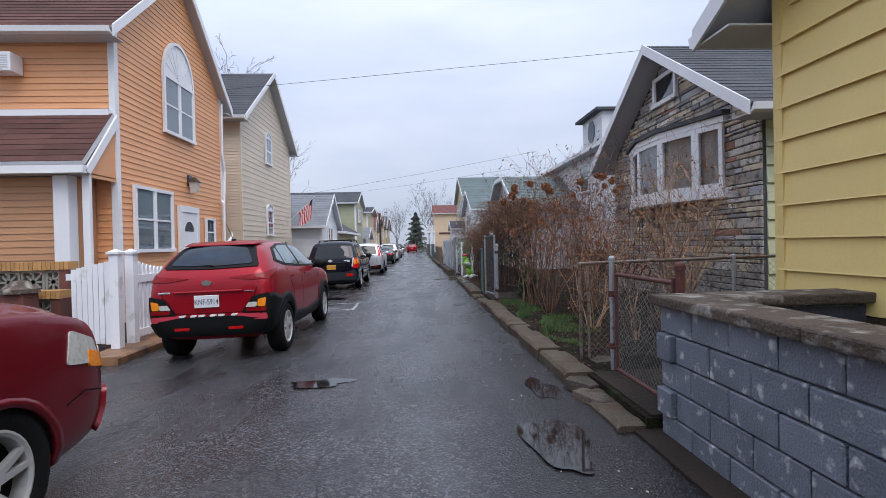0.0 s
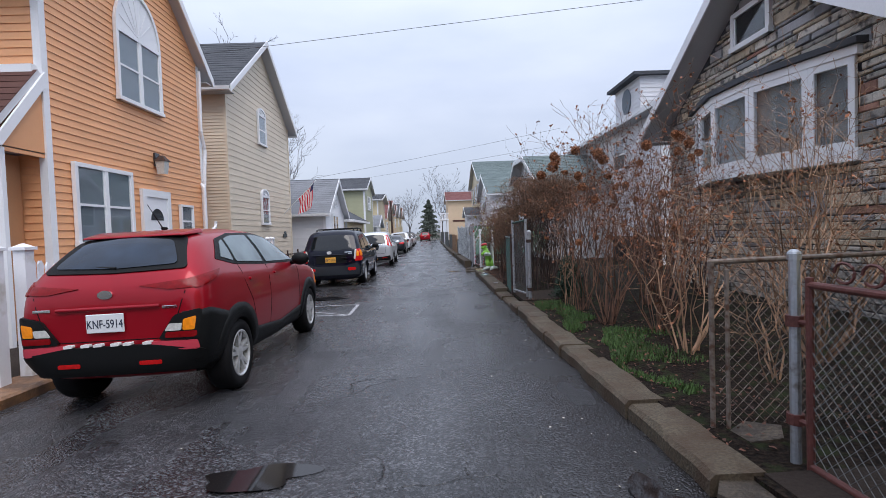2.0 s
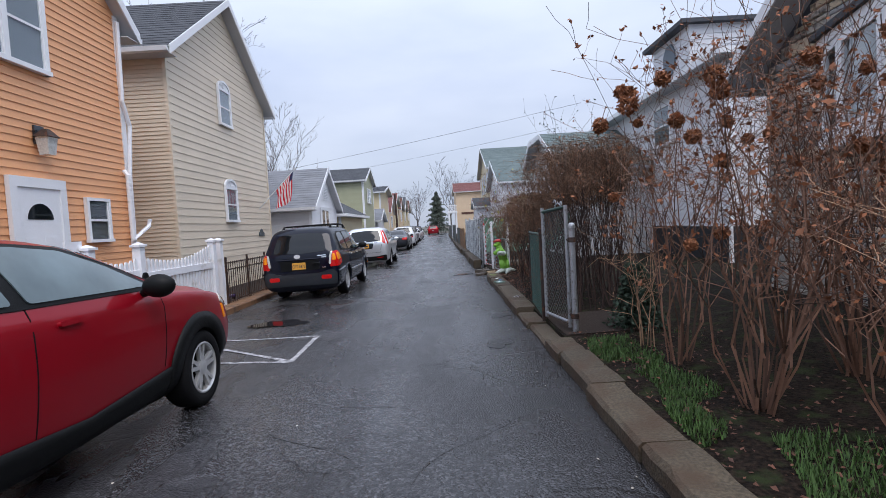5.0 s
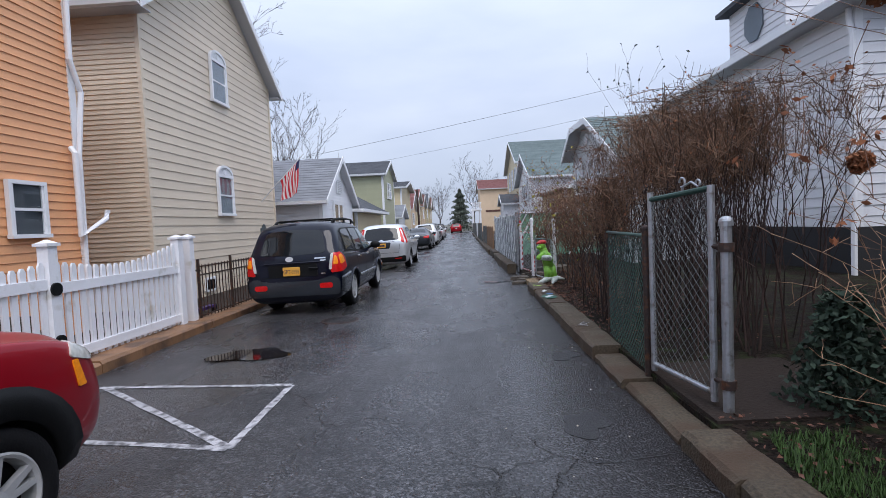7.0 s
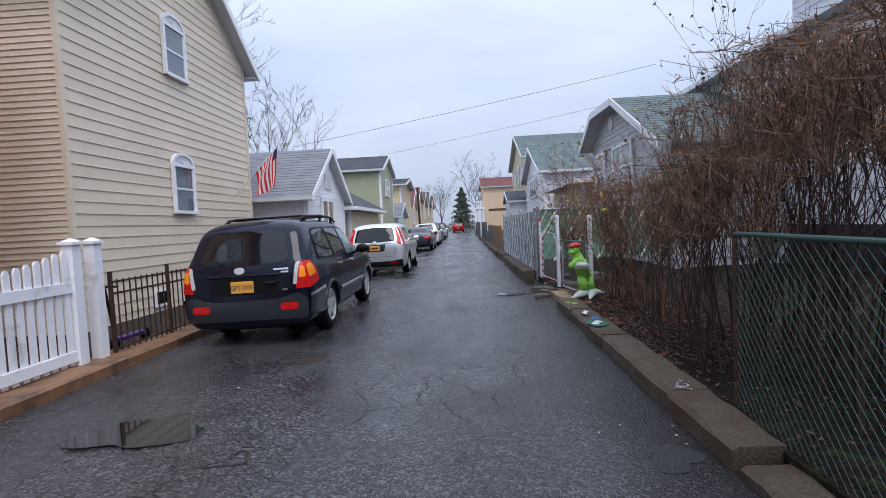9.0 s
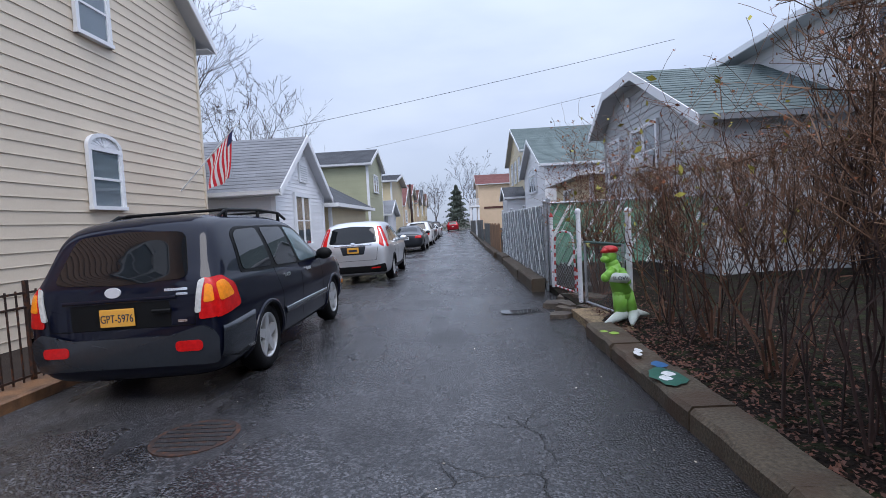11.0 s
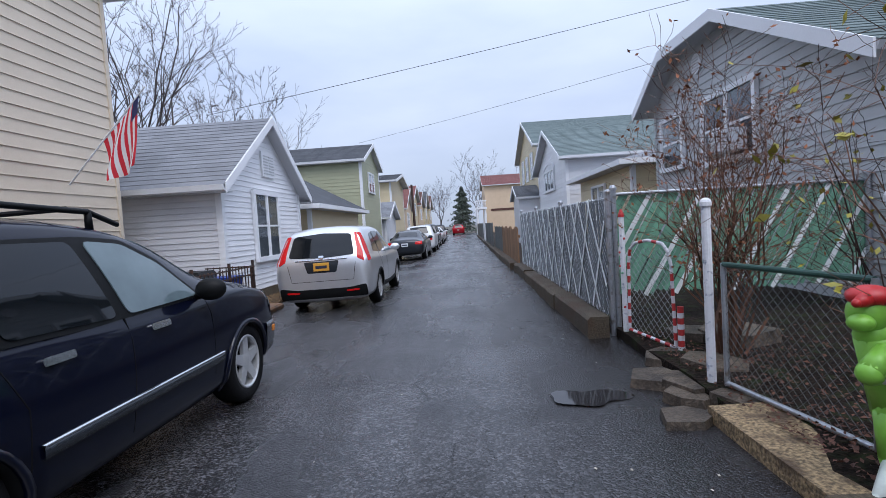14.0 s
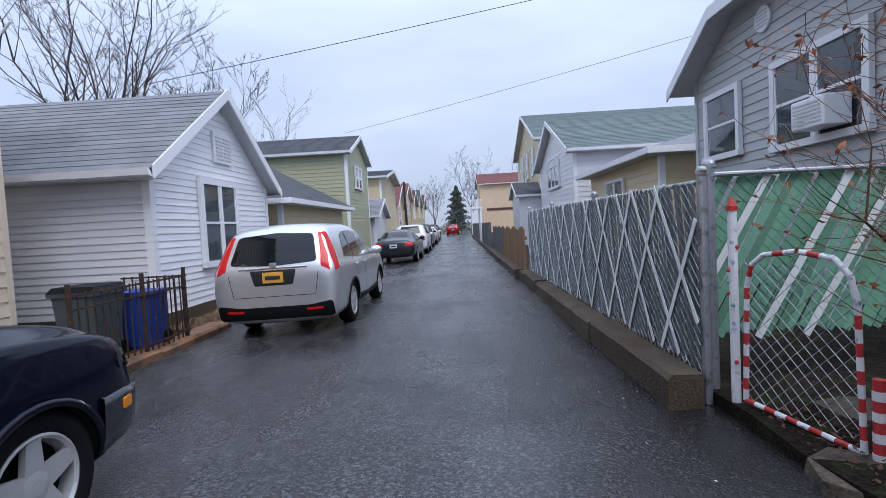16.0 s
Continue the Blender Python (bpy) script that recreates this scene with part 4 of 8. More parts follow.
def red_crossover():
    c = car_at("dark red compact crossover with black wheel-arch cladding and taped bumper", -2.15, 7.16, size=1.08)
    w0, w1 = 0.66, 3.37
    body, tree = loft("body", stretch(RED_ROWS, kx=0.905), RED_PAINT, c, (w0, w1), 0.40)
    for s in (1, -1):
        for y in (w0, w1):
            wheel(c, s * 0.69, y, 0.33, s)
    for v in "RL":
        for cy in (w0, w1):
            band("arch_cladding", tree, *arch(cy, 0.38, 0.52), v, BLACK_PLASTIC, c, 0.024, "black plastic cladding")
        band("sill_cladding", tree, [(1.0, 0.24), (2.0, 0.22), (3.0, 0.24)], [(1.1, 0.50), (2.0, 0.42), (2.92, 0.48)], v, BLACK_PLASTIC, c, 0.018)
        patch("window_surround", tree, [(0.44, 1.255), (0.72, 1.44), (1.1, 1.495), (1.75, 1.50), (2.2, 1.455), (2.6, 1.30), (2.96, 1.09), (1.6, 1.135), (0.8, 1.185)], v, BLACK_PLASTIC, c, 0.006, r=0.03, rings=6)
        patch("side_window", tree, [(0.56, 1.265), (0.76, 1.41), (0.84, 1.43), (0.80, 1.215)], v, SKYLIT_TINT, c, 0.013, r=0.02)
        patch("side_window", tree, [(0.86, 1.205), (0.90, 1.435), (1.1, 1.465), (1.52, 1.47), (1.60, 1.16)], v, SKYLIT_TINT, c, 0.013, r=0.03)
        patch("side_window", tree, [(1.70, 1.155), (1.61, 1.47), (1.8, 1.468), (2.15, 1.43), (2.5, 1.295), (2.82, 1.12)], v, SKYLIT_TINT, c, 0.013, r=0.03)
        seam(tree, [(1.66, 1.47), (1.67, 1.08), (1.60, 0.46)], v, c)
        seam(tree, [(0.86, 1.20), (0.92, 1.0), (1.06, 0.80), (1.16, 0.52)], v, c)
        seam(tree, [(2.86, 1.09), (2.88, 0.95), (2.80, 0.50)], v, c)
        for y in (1.12, 1.92):
            patch("door_handle", tree, [(y - 0.09, 1.00), (y + 0.09, 1.00), (y + 0.09, 1.03), (y - 0.09, 1.03)], v, RED_PAINT, c, 0.022, r=0.012)
        patch("tail_lamp", tree, [(0.04, 1.03), (0.30, 1.10), (0.42, 1.17), (0.16, 1.14), (0.05, 1.11)], v, DARK_LENS, c, 0.012, r=0.015, label="slim dark red tail lamp")
        band("bumper_cladding", tree, [(-0.01, 0.42), (0.1, 0.36), (0.24, 0.32)], [(-0.01, 0.85), (0.1, 0.86), (0.40, 0.78)], v, BLACK_PLASTIC, c, 0.022)
        patch("side_marker", tree, [(3.88, 0.68), (3.94, 0.68), (3.91, 0.82), (3.87, 0.82)], v, LENS_AMBER, c, 0.008, r=0.01)
        patch("head_lamp", tree, [(3.86, 0.84), (4.04, 0.78), (4.06, 0.84), (3.90, 0.92)], v, LENS_CLEAR, c, 0.01, r=0.02)
    patch("window_surround", tree, [(-0.60, 1.20), (-0.47, 1.465), (0, 1.51), (0.47, 1.465), (0.60, 1.20), (0, 1.185)], "B", BLACK_PLASTIC, c, 0.012, r=0.04, rings=10)
    patch("rear_window", tree, [(-0.52, 1.235), (-0.39, 1.435), (0, 1.475), (0.39, 1.435), (0.52, 1.235), (0, 1.215)], "B", REAR_GLASS, c, 0.020, r=0.05, rings=10)
    sp = M()
    sp.prism([(x, 0.38, z) for x, z in ((-0.45, 1.485), (0.45, 1.485), (0.43, 1.505), (-0.43, 1.505))], [(x, 0.68, z) for x, z in ((-0.50, 1.51), (0.50, 1.51), (0.48, 1.552), (-0.48, 1.552))])
    bevel(lpart("roof_spoiler", sp, RED_PAINT, c, smooth=True), 0.012, 3)
    for s in (1, -1):
        patch("tail_lamp", tree, [(s * 0.24, 1.075), (s * 0.50, 1.035), (s * 0.73, 1.04), (s * 0.74, 1.12), (s * 0.55, 1.105)], "B", DARK_LENS, c, 0.012, r=0.015, label="slim dark red tail lamp")
        patch("lamp_housing", tree, [(s * 0.40, 0.63), (s * 0.71, 0.62), (s * 0.73, 0.87), (s * 0.54, 0.83)], "B", BLACK_PLASTIC, c, 0.028, r=0.03, rings=6)
        patch("reverse_lamp", tree, [(s * 0.46, 0.70), (s * 0.59, 0.70), (s * 0.60, 0.76), (s * 0.50, 0.76)], "B", LENS_CLEAR, c, 0.036, r=0.012)
        patch("bumper_lamp", tree, [(s * 0.60, 0.70), (s * 0.69, 0.70), (s * 0.70, 0.81), (s * 0.61, 0.79)], "B", LENS_AMBER, c, 0.036, r=0.015)
        patch("brake_lamp", tree, [(s * 0.46, 0.645), (s * 0.69, 0.64), (s * 0.70, 0.69), (s * 0.47, 0.69)], "B", DARK_LENS, c, 0.036, r=0.012)
        patch("bumper_corner", tree, [(s * 0.34, 0.53), (s * 0.70, 0.54), (s * 0.70, 0.615), (s * 0.34, 0.62)], "B", PINK_RED, c, 0.034, r=0.02, rings=6, label="scuffed lighter red bumper corner")
        patch("reflector", tree, [(s * 0.24, 0.44), (s * 0.42, 0.44), (s * 0.42, 0.47), (s * 0.24, 0.47)], "B", LENS_RED, c, 0.042, r=0.01)
    patch("rear_bumper", tree, [(-0.70, 0.375), (0.70, 0.375), (0.73, 0.54), (0.34, 0.60), (-0.34, 0.60), (-0.73, 0.54)], "B", BLACK_PLASTIC, c, 0.036, r=0.04, rings=8, label="torn black plastic rear bumper")
    for x in (-0.36, -0.22, -0.12, 0.02, 0.12, 0.28):
        patch("tape_strip", tree, [(x, 0.60), (x + 0.07, 0.602), (x + 0.068, 0.625), (x, 0.623)], "B", REFLECT_TAPE, c, 0.042, r=0.006)
    seam(tree, [(-0.62, 1.02), (-0.50, 0.64), (0.50, 0.64), (0.62, 1.02)], "B", c)
    seam(tree, [(-0.42, 0.91), (0.42, 0.91)], "B", c, 0.028, RED_PAINT, "tailgate_crease", 0.02)
    patch("plate_recess", tree, [(-0.40, 0.70), (0.40, 0.70), (0.44, 0.90), (-0.44, 0.90)], "B", RED_PAINT, c, -0.002, r=0.04)
    plate(c, -0.02, project(tree, -0.02, 0.79, "B", 0)[1] - 0.014, 0.79, PLATE_WHITE, "KNF-5914")
    em = M()
    yy = project(tree, -0.02, 1.02, "B", 0)[1]
    oval = lambda off: [(-0.02 + 0.062 * math.cos(2 * math.pi * i / 24), yy - off, 1.02 + 0.036 * math.sin(2 * math.pi * i / 24)) for i in range(24)]
    em.prism(oval(0.014), oval(-0.03))
    lpart("emblem", em, CHROME, c)
    for x0, x1, z in ((-0.62, -0.47, 0.90), (0.44, 0.56, 0.885)):
        patch("badge", tree, [(x0, z), (x1, z), (x1, z + 0.022), (x0, z + 0.022)], "B", CHROME, c, 0.006, r=0.004)
    wi = M()
    wi.tube((0.02, project(tree, 0.02, 1.23, "B", 0.03)[1], 1.23), (-0.38, project(tree, -0.38, 1.27, "B", 0.03)[1], 1.265), 0.012, 0.006, 6)
    lpart("wiper", wi, BLACK_PLASTIC, c)
    an = M()
    an.tube((0, 0.92, 1.56), (0, 0.66, 1.80), 0.006, 0.003, 5)
    an.ball((0, 0.93, 1.575), 0.035, 8, 6, squash=0.5)
    lpart("aerial", an, BLACK_PLASTIC, c)
    patch("windscreen", tree, [(-0.56, 2.30), (0.56, 2.30), (0.64, 3.08), (-0.64, 3.08)], "T", SKYLIT_TINT, c, 0.008, r=0.06)
    mirror_pair(c, tree, 2.66, 1.13, 0.78, BLACK_PLASTIC)
    return c


def navy_suv():
    c = car_at("midnight blue older SUV with gunmetal bumpers and roof rails", -2.30, 17.68, size=1.035)
    rows = stretch(TALL_ROWS, 1.062, 1.075, 0.935, 0.0)
    body, tree = loft("body", rows, NAVY, c, (1.02, 3.70), 0.41)
    for s in (1, -1):
        for y in (1.02, 3.70):
            wheel(c, s * 0.735, y, 0.355, s, twin=False)
    for v in "RL":
        patch("window_surround", tree, [(0.50, 1.075), (0.58, 1.46), (0.72, 1.525), (2.10, 1.54), (2.45, 1.51), (2.76, 1.35), (3.08, 1.04), (1.8, 1.03)], v, BLACK_PLASTIC, c, 0.005, r=0.05, rings=7)
        patch("side_window", tree, [(0.55, 1.10), (0.62, 1.44), (0.72, 1.49), (1.22, 1.51), (1.30, 1.08)], v, TINT, c, 0.012, r=0.07)
        patch("side_window", tree, [(1.42, 1.07), (1.34, 1.51), (2.00, 1.51), (2.14, 1.05)], v, TINT, c, 0.012, r=0.05)
        patch("side_window", tree, [(2.24, 1.05), (2.10, 1.51), (2.42, 1.48), (2.72, 1.33), (3.02, 1.06)], v, SKYLIT_TINT, c, 0.012, r=0.05)
        band("side_moulding", tree, [(1.5, 0.50), (2.4, 0.50), (3.22, 0.50)], [(1.5, 0.56), (2.4, 0.56), (3.22, 0.56)], v, GREY_BUMPER, c, 0.018, "grey rubbing strip with a bright line")
        seam(tree, [(1.5, 0.563), (3.22, 0.563)], v, c, 0.012, CHROME, "bright_line", 0.02)
        seam(tree, [(1.36, 1.5), (1.34, 1.0), (1.46, 0.75), (1.44, 0.40)], v, c)
        seam(tree, [(2.17, 1.5), (2.20, 0.9), (2.14, 0.36)], v, c)
        seam(tree, [(3.08, 1.06), (3.12, 0.9), (3.10, 0.42)], v, c)
        for y in (1.66, 2.48):
            patch("door_handle", tree, [(y - 0.10, 0.915), (y + 0.10, 0.915), (y + 0.10, 0.955), (y - 0.10, 0.955)], v, CHROME, c, 0.018, r=0.015)
        band("arch_lip", tree, *arch(1.02, 0.405, 0.44), v, NAVY, c, 0.02)
        band("arch_lip", tree, *arch(3.70, 0.405, 0.44), v, NAVY, c, 0.02)
        patch("tail_lamp", tree, [(-0.02, 0.74), (0.36, 0.80), (0.31, 1.00), (0.13, 1.10), (0.0, 1.08)], v, LENS_RED, c, 0.008, r=0.04, label="large red wrap-around tail lamp")
        patch("turn_lamp", tree, [(0.03, 0.88), (0.25, 0.91), (0.20, 1.00), (0.13, 1.06), (0.04, 1.04)], v, LENS_AMBER, c, 0.013, r=0.03)
        band("bumper_side", tree, [(0.02, 0.40), (0.3, 0.34), (0.58, 0.36)], [(0.02, 0.66), (0.3, 0.68), (0.60, 0.70)], v, GREY_BUMPER, c, 0.022)
        band("front_bumper_side", tree, [(4.10, 0.34), (4.3, 0.36), (4.46, 0.40)], [(4.10, 0.62), (4.3, 0.62), (4.46, 0.60)], v, GREY_BUMPER, c, 0.022)
        patch("side_marker", tree, [(4.26, 0.51), (4.34, 0.51), (4.34, 0.57), (4.26, 0.57)], v, LENS_AMBER, c, 0.03, r=0.01)
        patch("head_lamp", tree, [(4.28, 0.74), (4.44, 0.72), (4.42, 0.82), (4.30, 0.86)], v, TINT, c, 0.008, r=0.03)
    for s in (1, -1):
        patch("tail_lamp", tree, [(s * 0.68, 0.74), (s * 0.83, 0.75), (s * 0.81, 1.05), (s * 0.72, 1.10)], "B", LENS_RED, c, 0.010, r=0.03)
        patch("reverse_lamp", tree, [(s * 0.65, 0.80), (s * 0.70, 0.80), (s * 0.735, 1.09), (s * 0.69, 1.07)], "B", LENS_CLEAR, c, 0.016, r=0.02)
        patch("turn_lamp", tree, [(s * 0.73, 0.88), (s * 0.81, 0.89), (s * 0.79, 1.02), (s * 0.74, 1.04)], "B", LENS_AMBER, c, 0.016, r=0.02)
    patch("rear_bumper", tree, [(-0.80, 0.36), (0.80, 0.36), (0.82, 0.62), (0.70, 0.70), (0.5, 0.62), (-0.5, 0.62), (-0.70, 0.70), (-0.82, 0.62)], "B", GREY_BUMPER, c, 0.026, r=0.05, rings=8, label="gunmetal plastic rear bumper")
    for s in (1, -1):
        patch("bumper_lamp", tree, [(s * 0.47, 0.48), (s * 0.70, 0.48), (s * 0.70, 0.57), (s * 0.47, 0.57)], "B", LENS_RED, c, 0.034, r=0.04, label="red bumper lamp")
    patch("rear_window", tree, [(-0.60, 1.10), (-0.50, 1.50), (0, 1.53), (0.50, 1.50), (0.60, 1.10), (0, 1.07)], "B", TINT, c, 0.006, r=0.08)
    patch("plate_recess", tree, [(-0.44, 0.70), (0.44, 0.70), (0.44, 0.92), (-0.44, 0.92)], "B", BLACK_PLASTIC, c, 0.003, r=0.03)
    seam(tree, [(-0.5, 0.945), (0.5, 0.945)], "B", c, 0.03, NAVY, "tailgate_crease", 0.016)
    seam(tree, [(-0.68, 1.05), (-0.64, 0.70), (0.64, 0.70), (0.68, 1.05)], "B", c)
    plate(c, -0.02, project(tree, 0, 0.8, "B", 0)[1] - 0.012, 0.80, PLATE_YELLOW, "GPT-5976")
    hm = M()
    hm.tube((0.30, project(tree, 0.3, 0.86, "B", 0.03)[1], 0.84), (0.46, project(tree, 0.46, 0.86, "B", 0.03)[1], 0.84), 0.018, 0.018, 6)
    lpart("tailgate_handle", hm, BLACK_PLASTIC, c)
    em = M()
    yy = project(tree, 0, 1.02, "B", 0)[1]
    em.prism([(-0.05 + 0.07 * math.cos(2 * math.pi * i / 20), yy - 0.014, 1.015 + 0.045 * math.sin(2 * math.pi * i / 20)) for i in range(20)], [(-0.05 + 0.07 * math.cos(2 * math.pi * i / 20), yy + 0.02, 1.015 + 0.045 * math.sin(2 * math.pi * i / 20)) for i in range(20)])
    lpart("emblem", em, WHITE_CAR, c)
    for x0, x1, z in ((0.40, 0.60, 1.0), (0.50, 0.60, 0.96), (0.50, 0.58, 0.73)):
        patch("badge", tree, [(x0, z), (x1, z), (x1, z + 0.022), (x0, z + 0.022)], "B", CHROME, c, 0.006, r=0.004)
    for s in (1, -1):
        rm = M()
        line = [(s * 0.56, 0.62, 1.60), (s * 0.56, 0.86, 1.705), (s * 0.55, 1.7, 1.725), (s * 0.55, 2.35, 1.70), (s * 0.55, 2.6, 1.62)]
        rm.path(line, 0.018, 8)
        for q in ((s * 0.56, 0.86), (s * 0.55, 1.7), (s * 0.55, 2.35)):
            rm.tube((*q, 1.58), (*q, 1.71), 0.024, 0.02, 8)
        lpart("roof_rail", rm, BLACK_PLASTIC, c, smooth=True)
    for y in (0.95, 2.2):
        cb = M()
        cb.tube((-0.54, y, 1.715), (0.54, y, 1.715), 0.016, 0.016, 8)
        lpart("cross_bar", cb, BLACK_PLASTIC, c)
    patch("windscreen", tree, [(-0.62, 2.65), (0.62, 2.65), (0.68, 3.28), (-0.68, 3.28)], "T", SKYLIT_TINT, c, 0.006, r=0.06)
    mirror_pair(c, tree, 2.98, 1.10, 0.85, BLACK_PLASTIC)
    return c


def silver_suv():
    c = car_at("silver crossover with tall red tail lamps and a yellow plate", -2.10, 26.35)
    rows = stretch(TALL_ROWS, 1.068, 1.06, 1.0, 0.0)
    body, tree = loft("body", rows, SILVER, c, (1.05, 3.67), 0.40)
    for s in (1, -1):
        for y in (1.05, 3.67):
            wheel(c, s * 0.80, y, 0.345, s)
    for v in "RL":
        patch("side_window", tree, [(0.66, 1.10), (0.92, 1.44), (1.20, 1.50), (1.24, 1.06)], v, TINT, c, r=0.05)
        patch("side_window", tree, [(1.32, 1.05), (1.28, 1.50), (1.92, 1.50), (2.02, 1.02)], v, TINT, c, r=0.05)
        patch("side_window", tree, [(2.12, 1.02), (2.02, 1.50), (2.36, 1.46), (2.72, 1.29), (3.04, 1.02)], v, SKYLIT_TINT, c, r=0.05)
        seam(tree, [(2.07, 1.5), (2.10, 0.9), (2.04, 0.36)], v, c)
        seam(tree, [(1.26, 1.46), (1.24, 1.0), (1.42, 0.75), (1.46, 0.42)], v, c)
        for y in (1.56, 2.38):
            patch("door_handle", tree, [(y - 0.09, 0.91), (y + 0.09, 0.91), (y + 0.09, 0.94), (y - 0.09, 0.94)], v, SILVER, c, 0.018, r=0.012)
        band("sill_cladding", tree, [(1.5, 0.22), (2.4, 0.2), (3.24, 0.22)], [(1.5, 0.40), (2.4, 0.36), (3.24, 0.40)], v, BLACK_PLASTIC, c, 0.014)
        band("arch_cladding", tree, *arch(1.05, 0.395, 0.44), v, BLACK_PLASTIC, c, 0.016)
        band("arch_cladding", tree, *arch(3.67, 0.395, 0.44), v, BLACK_PLASTIC, c, 0.016)
        patch("tail_lamp", tree, [(0.03, 0.94), (0.20, 0.96), (0.32, 1.50), (0.26, 1.50), (0.10, 1.14)], v, LENS_RED, c, 0.010, r=0.03, label="tall red tail lamp")
    for s in (1, -1):
        patch("tail_lamp", tree, [(s * 0.70, 1.02), (s * 0.83, 0.95), (s * 0.79, 1.14), (s * 0.66, 1.50), (s * 0.62, 1.50), (s * 0.68, 1.22)], "B", LENS_RED, c, 0.012, r=0.02, label="tall red tail lamp")
        patch("reflector", tree, [(s * 0.46, 0.40), (s * 0.70, 0.41), (s * 0.70, 0.44), (s * 0.46, 0.43)], "B", LENS_RED, c, 0.03, r=0.01)
    patch("rear_bumper", tree, [(-0.84, 0.30), (0.84, 0.30), (0.84, 0.52), (0.5, 0.47), (-0.5, 0.47), (-0.84, 0.52)], "B", BLACK_PLASTIC, c, 0.022, r=0.05)
    patch("rear_window", tree, [(-0.64, 1.09), (-0.56, 1.49), (0, 1.53), (0.56, 1.49), (0.64, 1.09), (0, 1.06)], "B", TINT, c, 0.006, r=0.06)
    seam(tree, [(-0.5, 1.03), (0.5, 1.03)], "B", c, 0.03, CHROME, "chrome_strip", 0.01)
    seam(tree, [(-0.66, 0.95), (-0.6, 0.62), (0.6, 0.62), (0.66, 0.95)], "B", c)
    patch("plate_recess", tree, [(-0.28, 0.78), (0.28, 0.78), (0.34, 1.0), (-0.34, 1.0)], "B", GREY_BUMPER, c, 0.003, r=0.03)
    plate(c, 0.0, project(tree, 0, 0.9, "B", 0)[1] - 0.012, 0.895, PLATE_YELLOW, "")
    patch("emblem", tree, [(-0.045, 1.035), (0.045, 1.035), (0.055, 1.10), (-0.055, 1.10)], "B", CHROME, c, 0.016, r=0.015)
    patch("windscreen", tree, [(-0.62, 2.65), (0.62, 2.65), (0.68, 3.28), (-0.68, 3.28)], "T", TINT, c, 0.006, r=0.06)
    mirror_pair(c, tree, 2.98, 1.08, 0.90, SILVER)
    return c


def maroon_suv():
    c = car_at("maroon SUV with amber corner lamp and five-spoke alloy wheels", -2.35, -1.07, size=1.05)
    rows = stretch(TALL_ROWS, 1.09, 1.20, 1.02, 0.03)
    body, tree = loft("body", rows, MAROON, c, (1.0, 3.62), 0.46)
    for s in (1, -1):
        for y in (1.0, 3.62):
            wheel(c, s * 0.83, y, 0.395, s)
    for v in "RL":
        patch("side_window", tree, [(1.42, 1.10), (1.34, 1.54), (2.00, 1.54), (2.14, 1.08)], v, TINT, c, r=0.05)
        patch("side_window", tree, [(2.24, 1.08), (2.10, 1.54), (2.42, 1.52), (2.75, 1.36), (3.06, 1.08)], v, TINT, c, r=0.05)
        patch("head_lamp", tree, [(4.14, 0.84), (4.48, 0.79), (4.44, 0.94), (4.20, 1.03)], v, LENS_CLEAR, c, 0.008, r=0.03)
        patch("turn_lamp", tree, [(4.34, 0.79), (4.52, 0.75), (4.48, 0.85), (4.34, 0.89)], v, LENS_AMBER, c, 0.014, r=0.02, label="amber corner lamp")
        band("arch_lip", tree, *arch(3.62, 0.455, 0.50), v, MAROON, c, 0.022)
        seam(tree, [(4.13, 0.62), (4.30, 0.66), (4.55, 0.60)], v, c)
        seam(tree, [(3.12, 1.06), (3.14, 0.9), (3.05, 0.42)], v, c)
    patch("head_lamp", tree, [(0.45, 0.74), (0.84, 0.74), (0.84, 0.88), (0.45, 0.86)], "F", LENS_CLEAR, c)
    patch("front_bumper", tree, [(-0.85, 0.36), (0.85, 0.36), (0.85, 0.62), (-0.85, 0.62)], "F", MAROON, c, 0.03, r=0.05)
    patch("windscreen", tree, [(-0.62, 2.7), (0.62, 2.7), (0.70, 3.34), (-0.70, 3.34)], "T", TINT, c, 0.006, r=0.06)
    mirror_pair(c, tree, 3.02, 1.14, 0.92, MAROON)
    return c


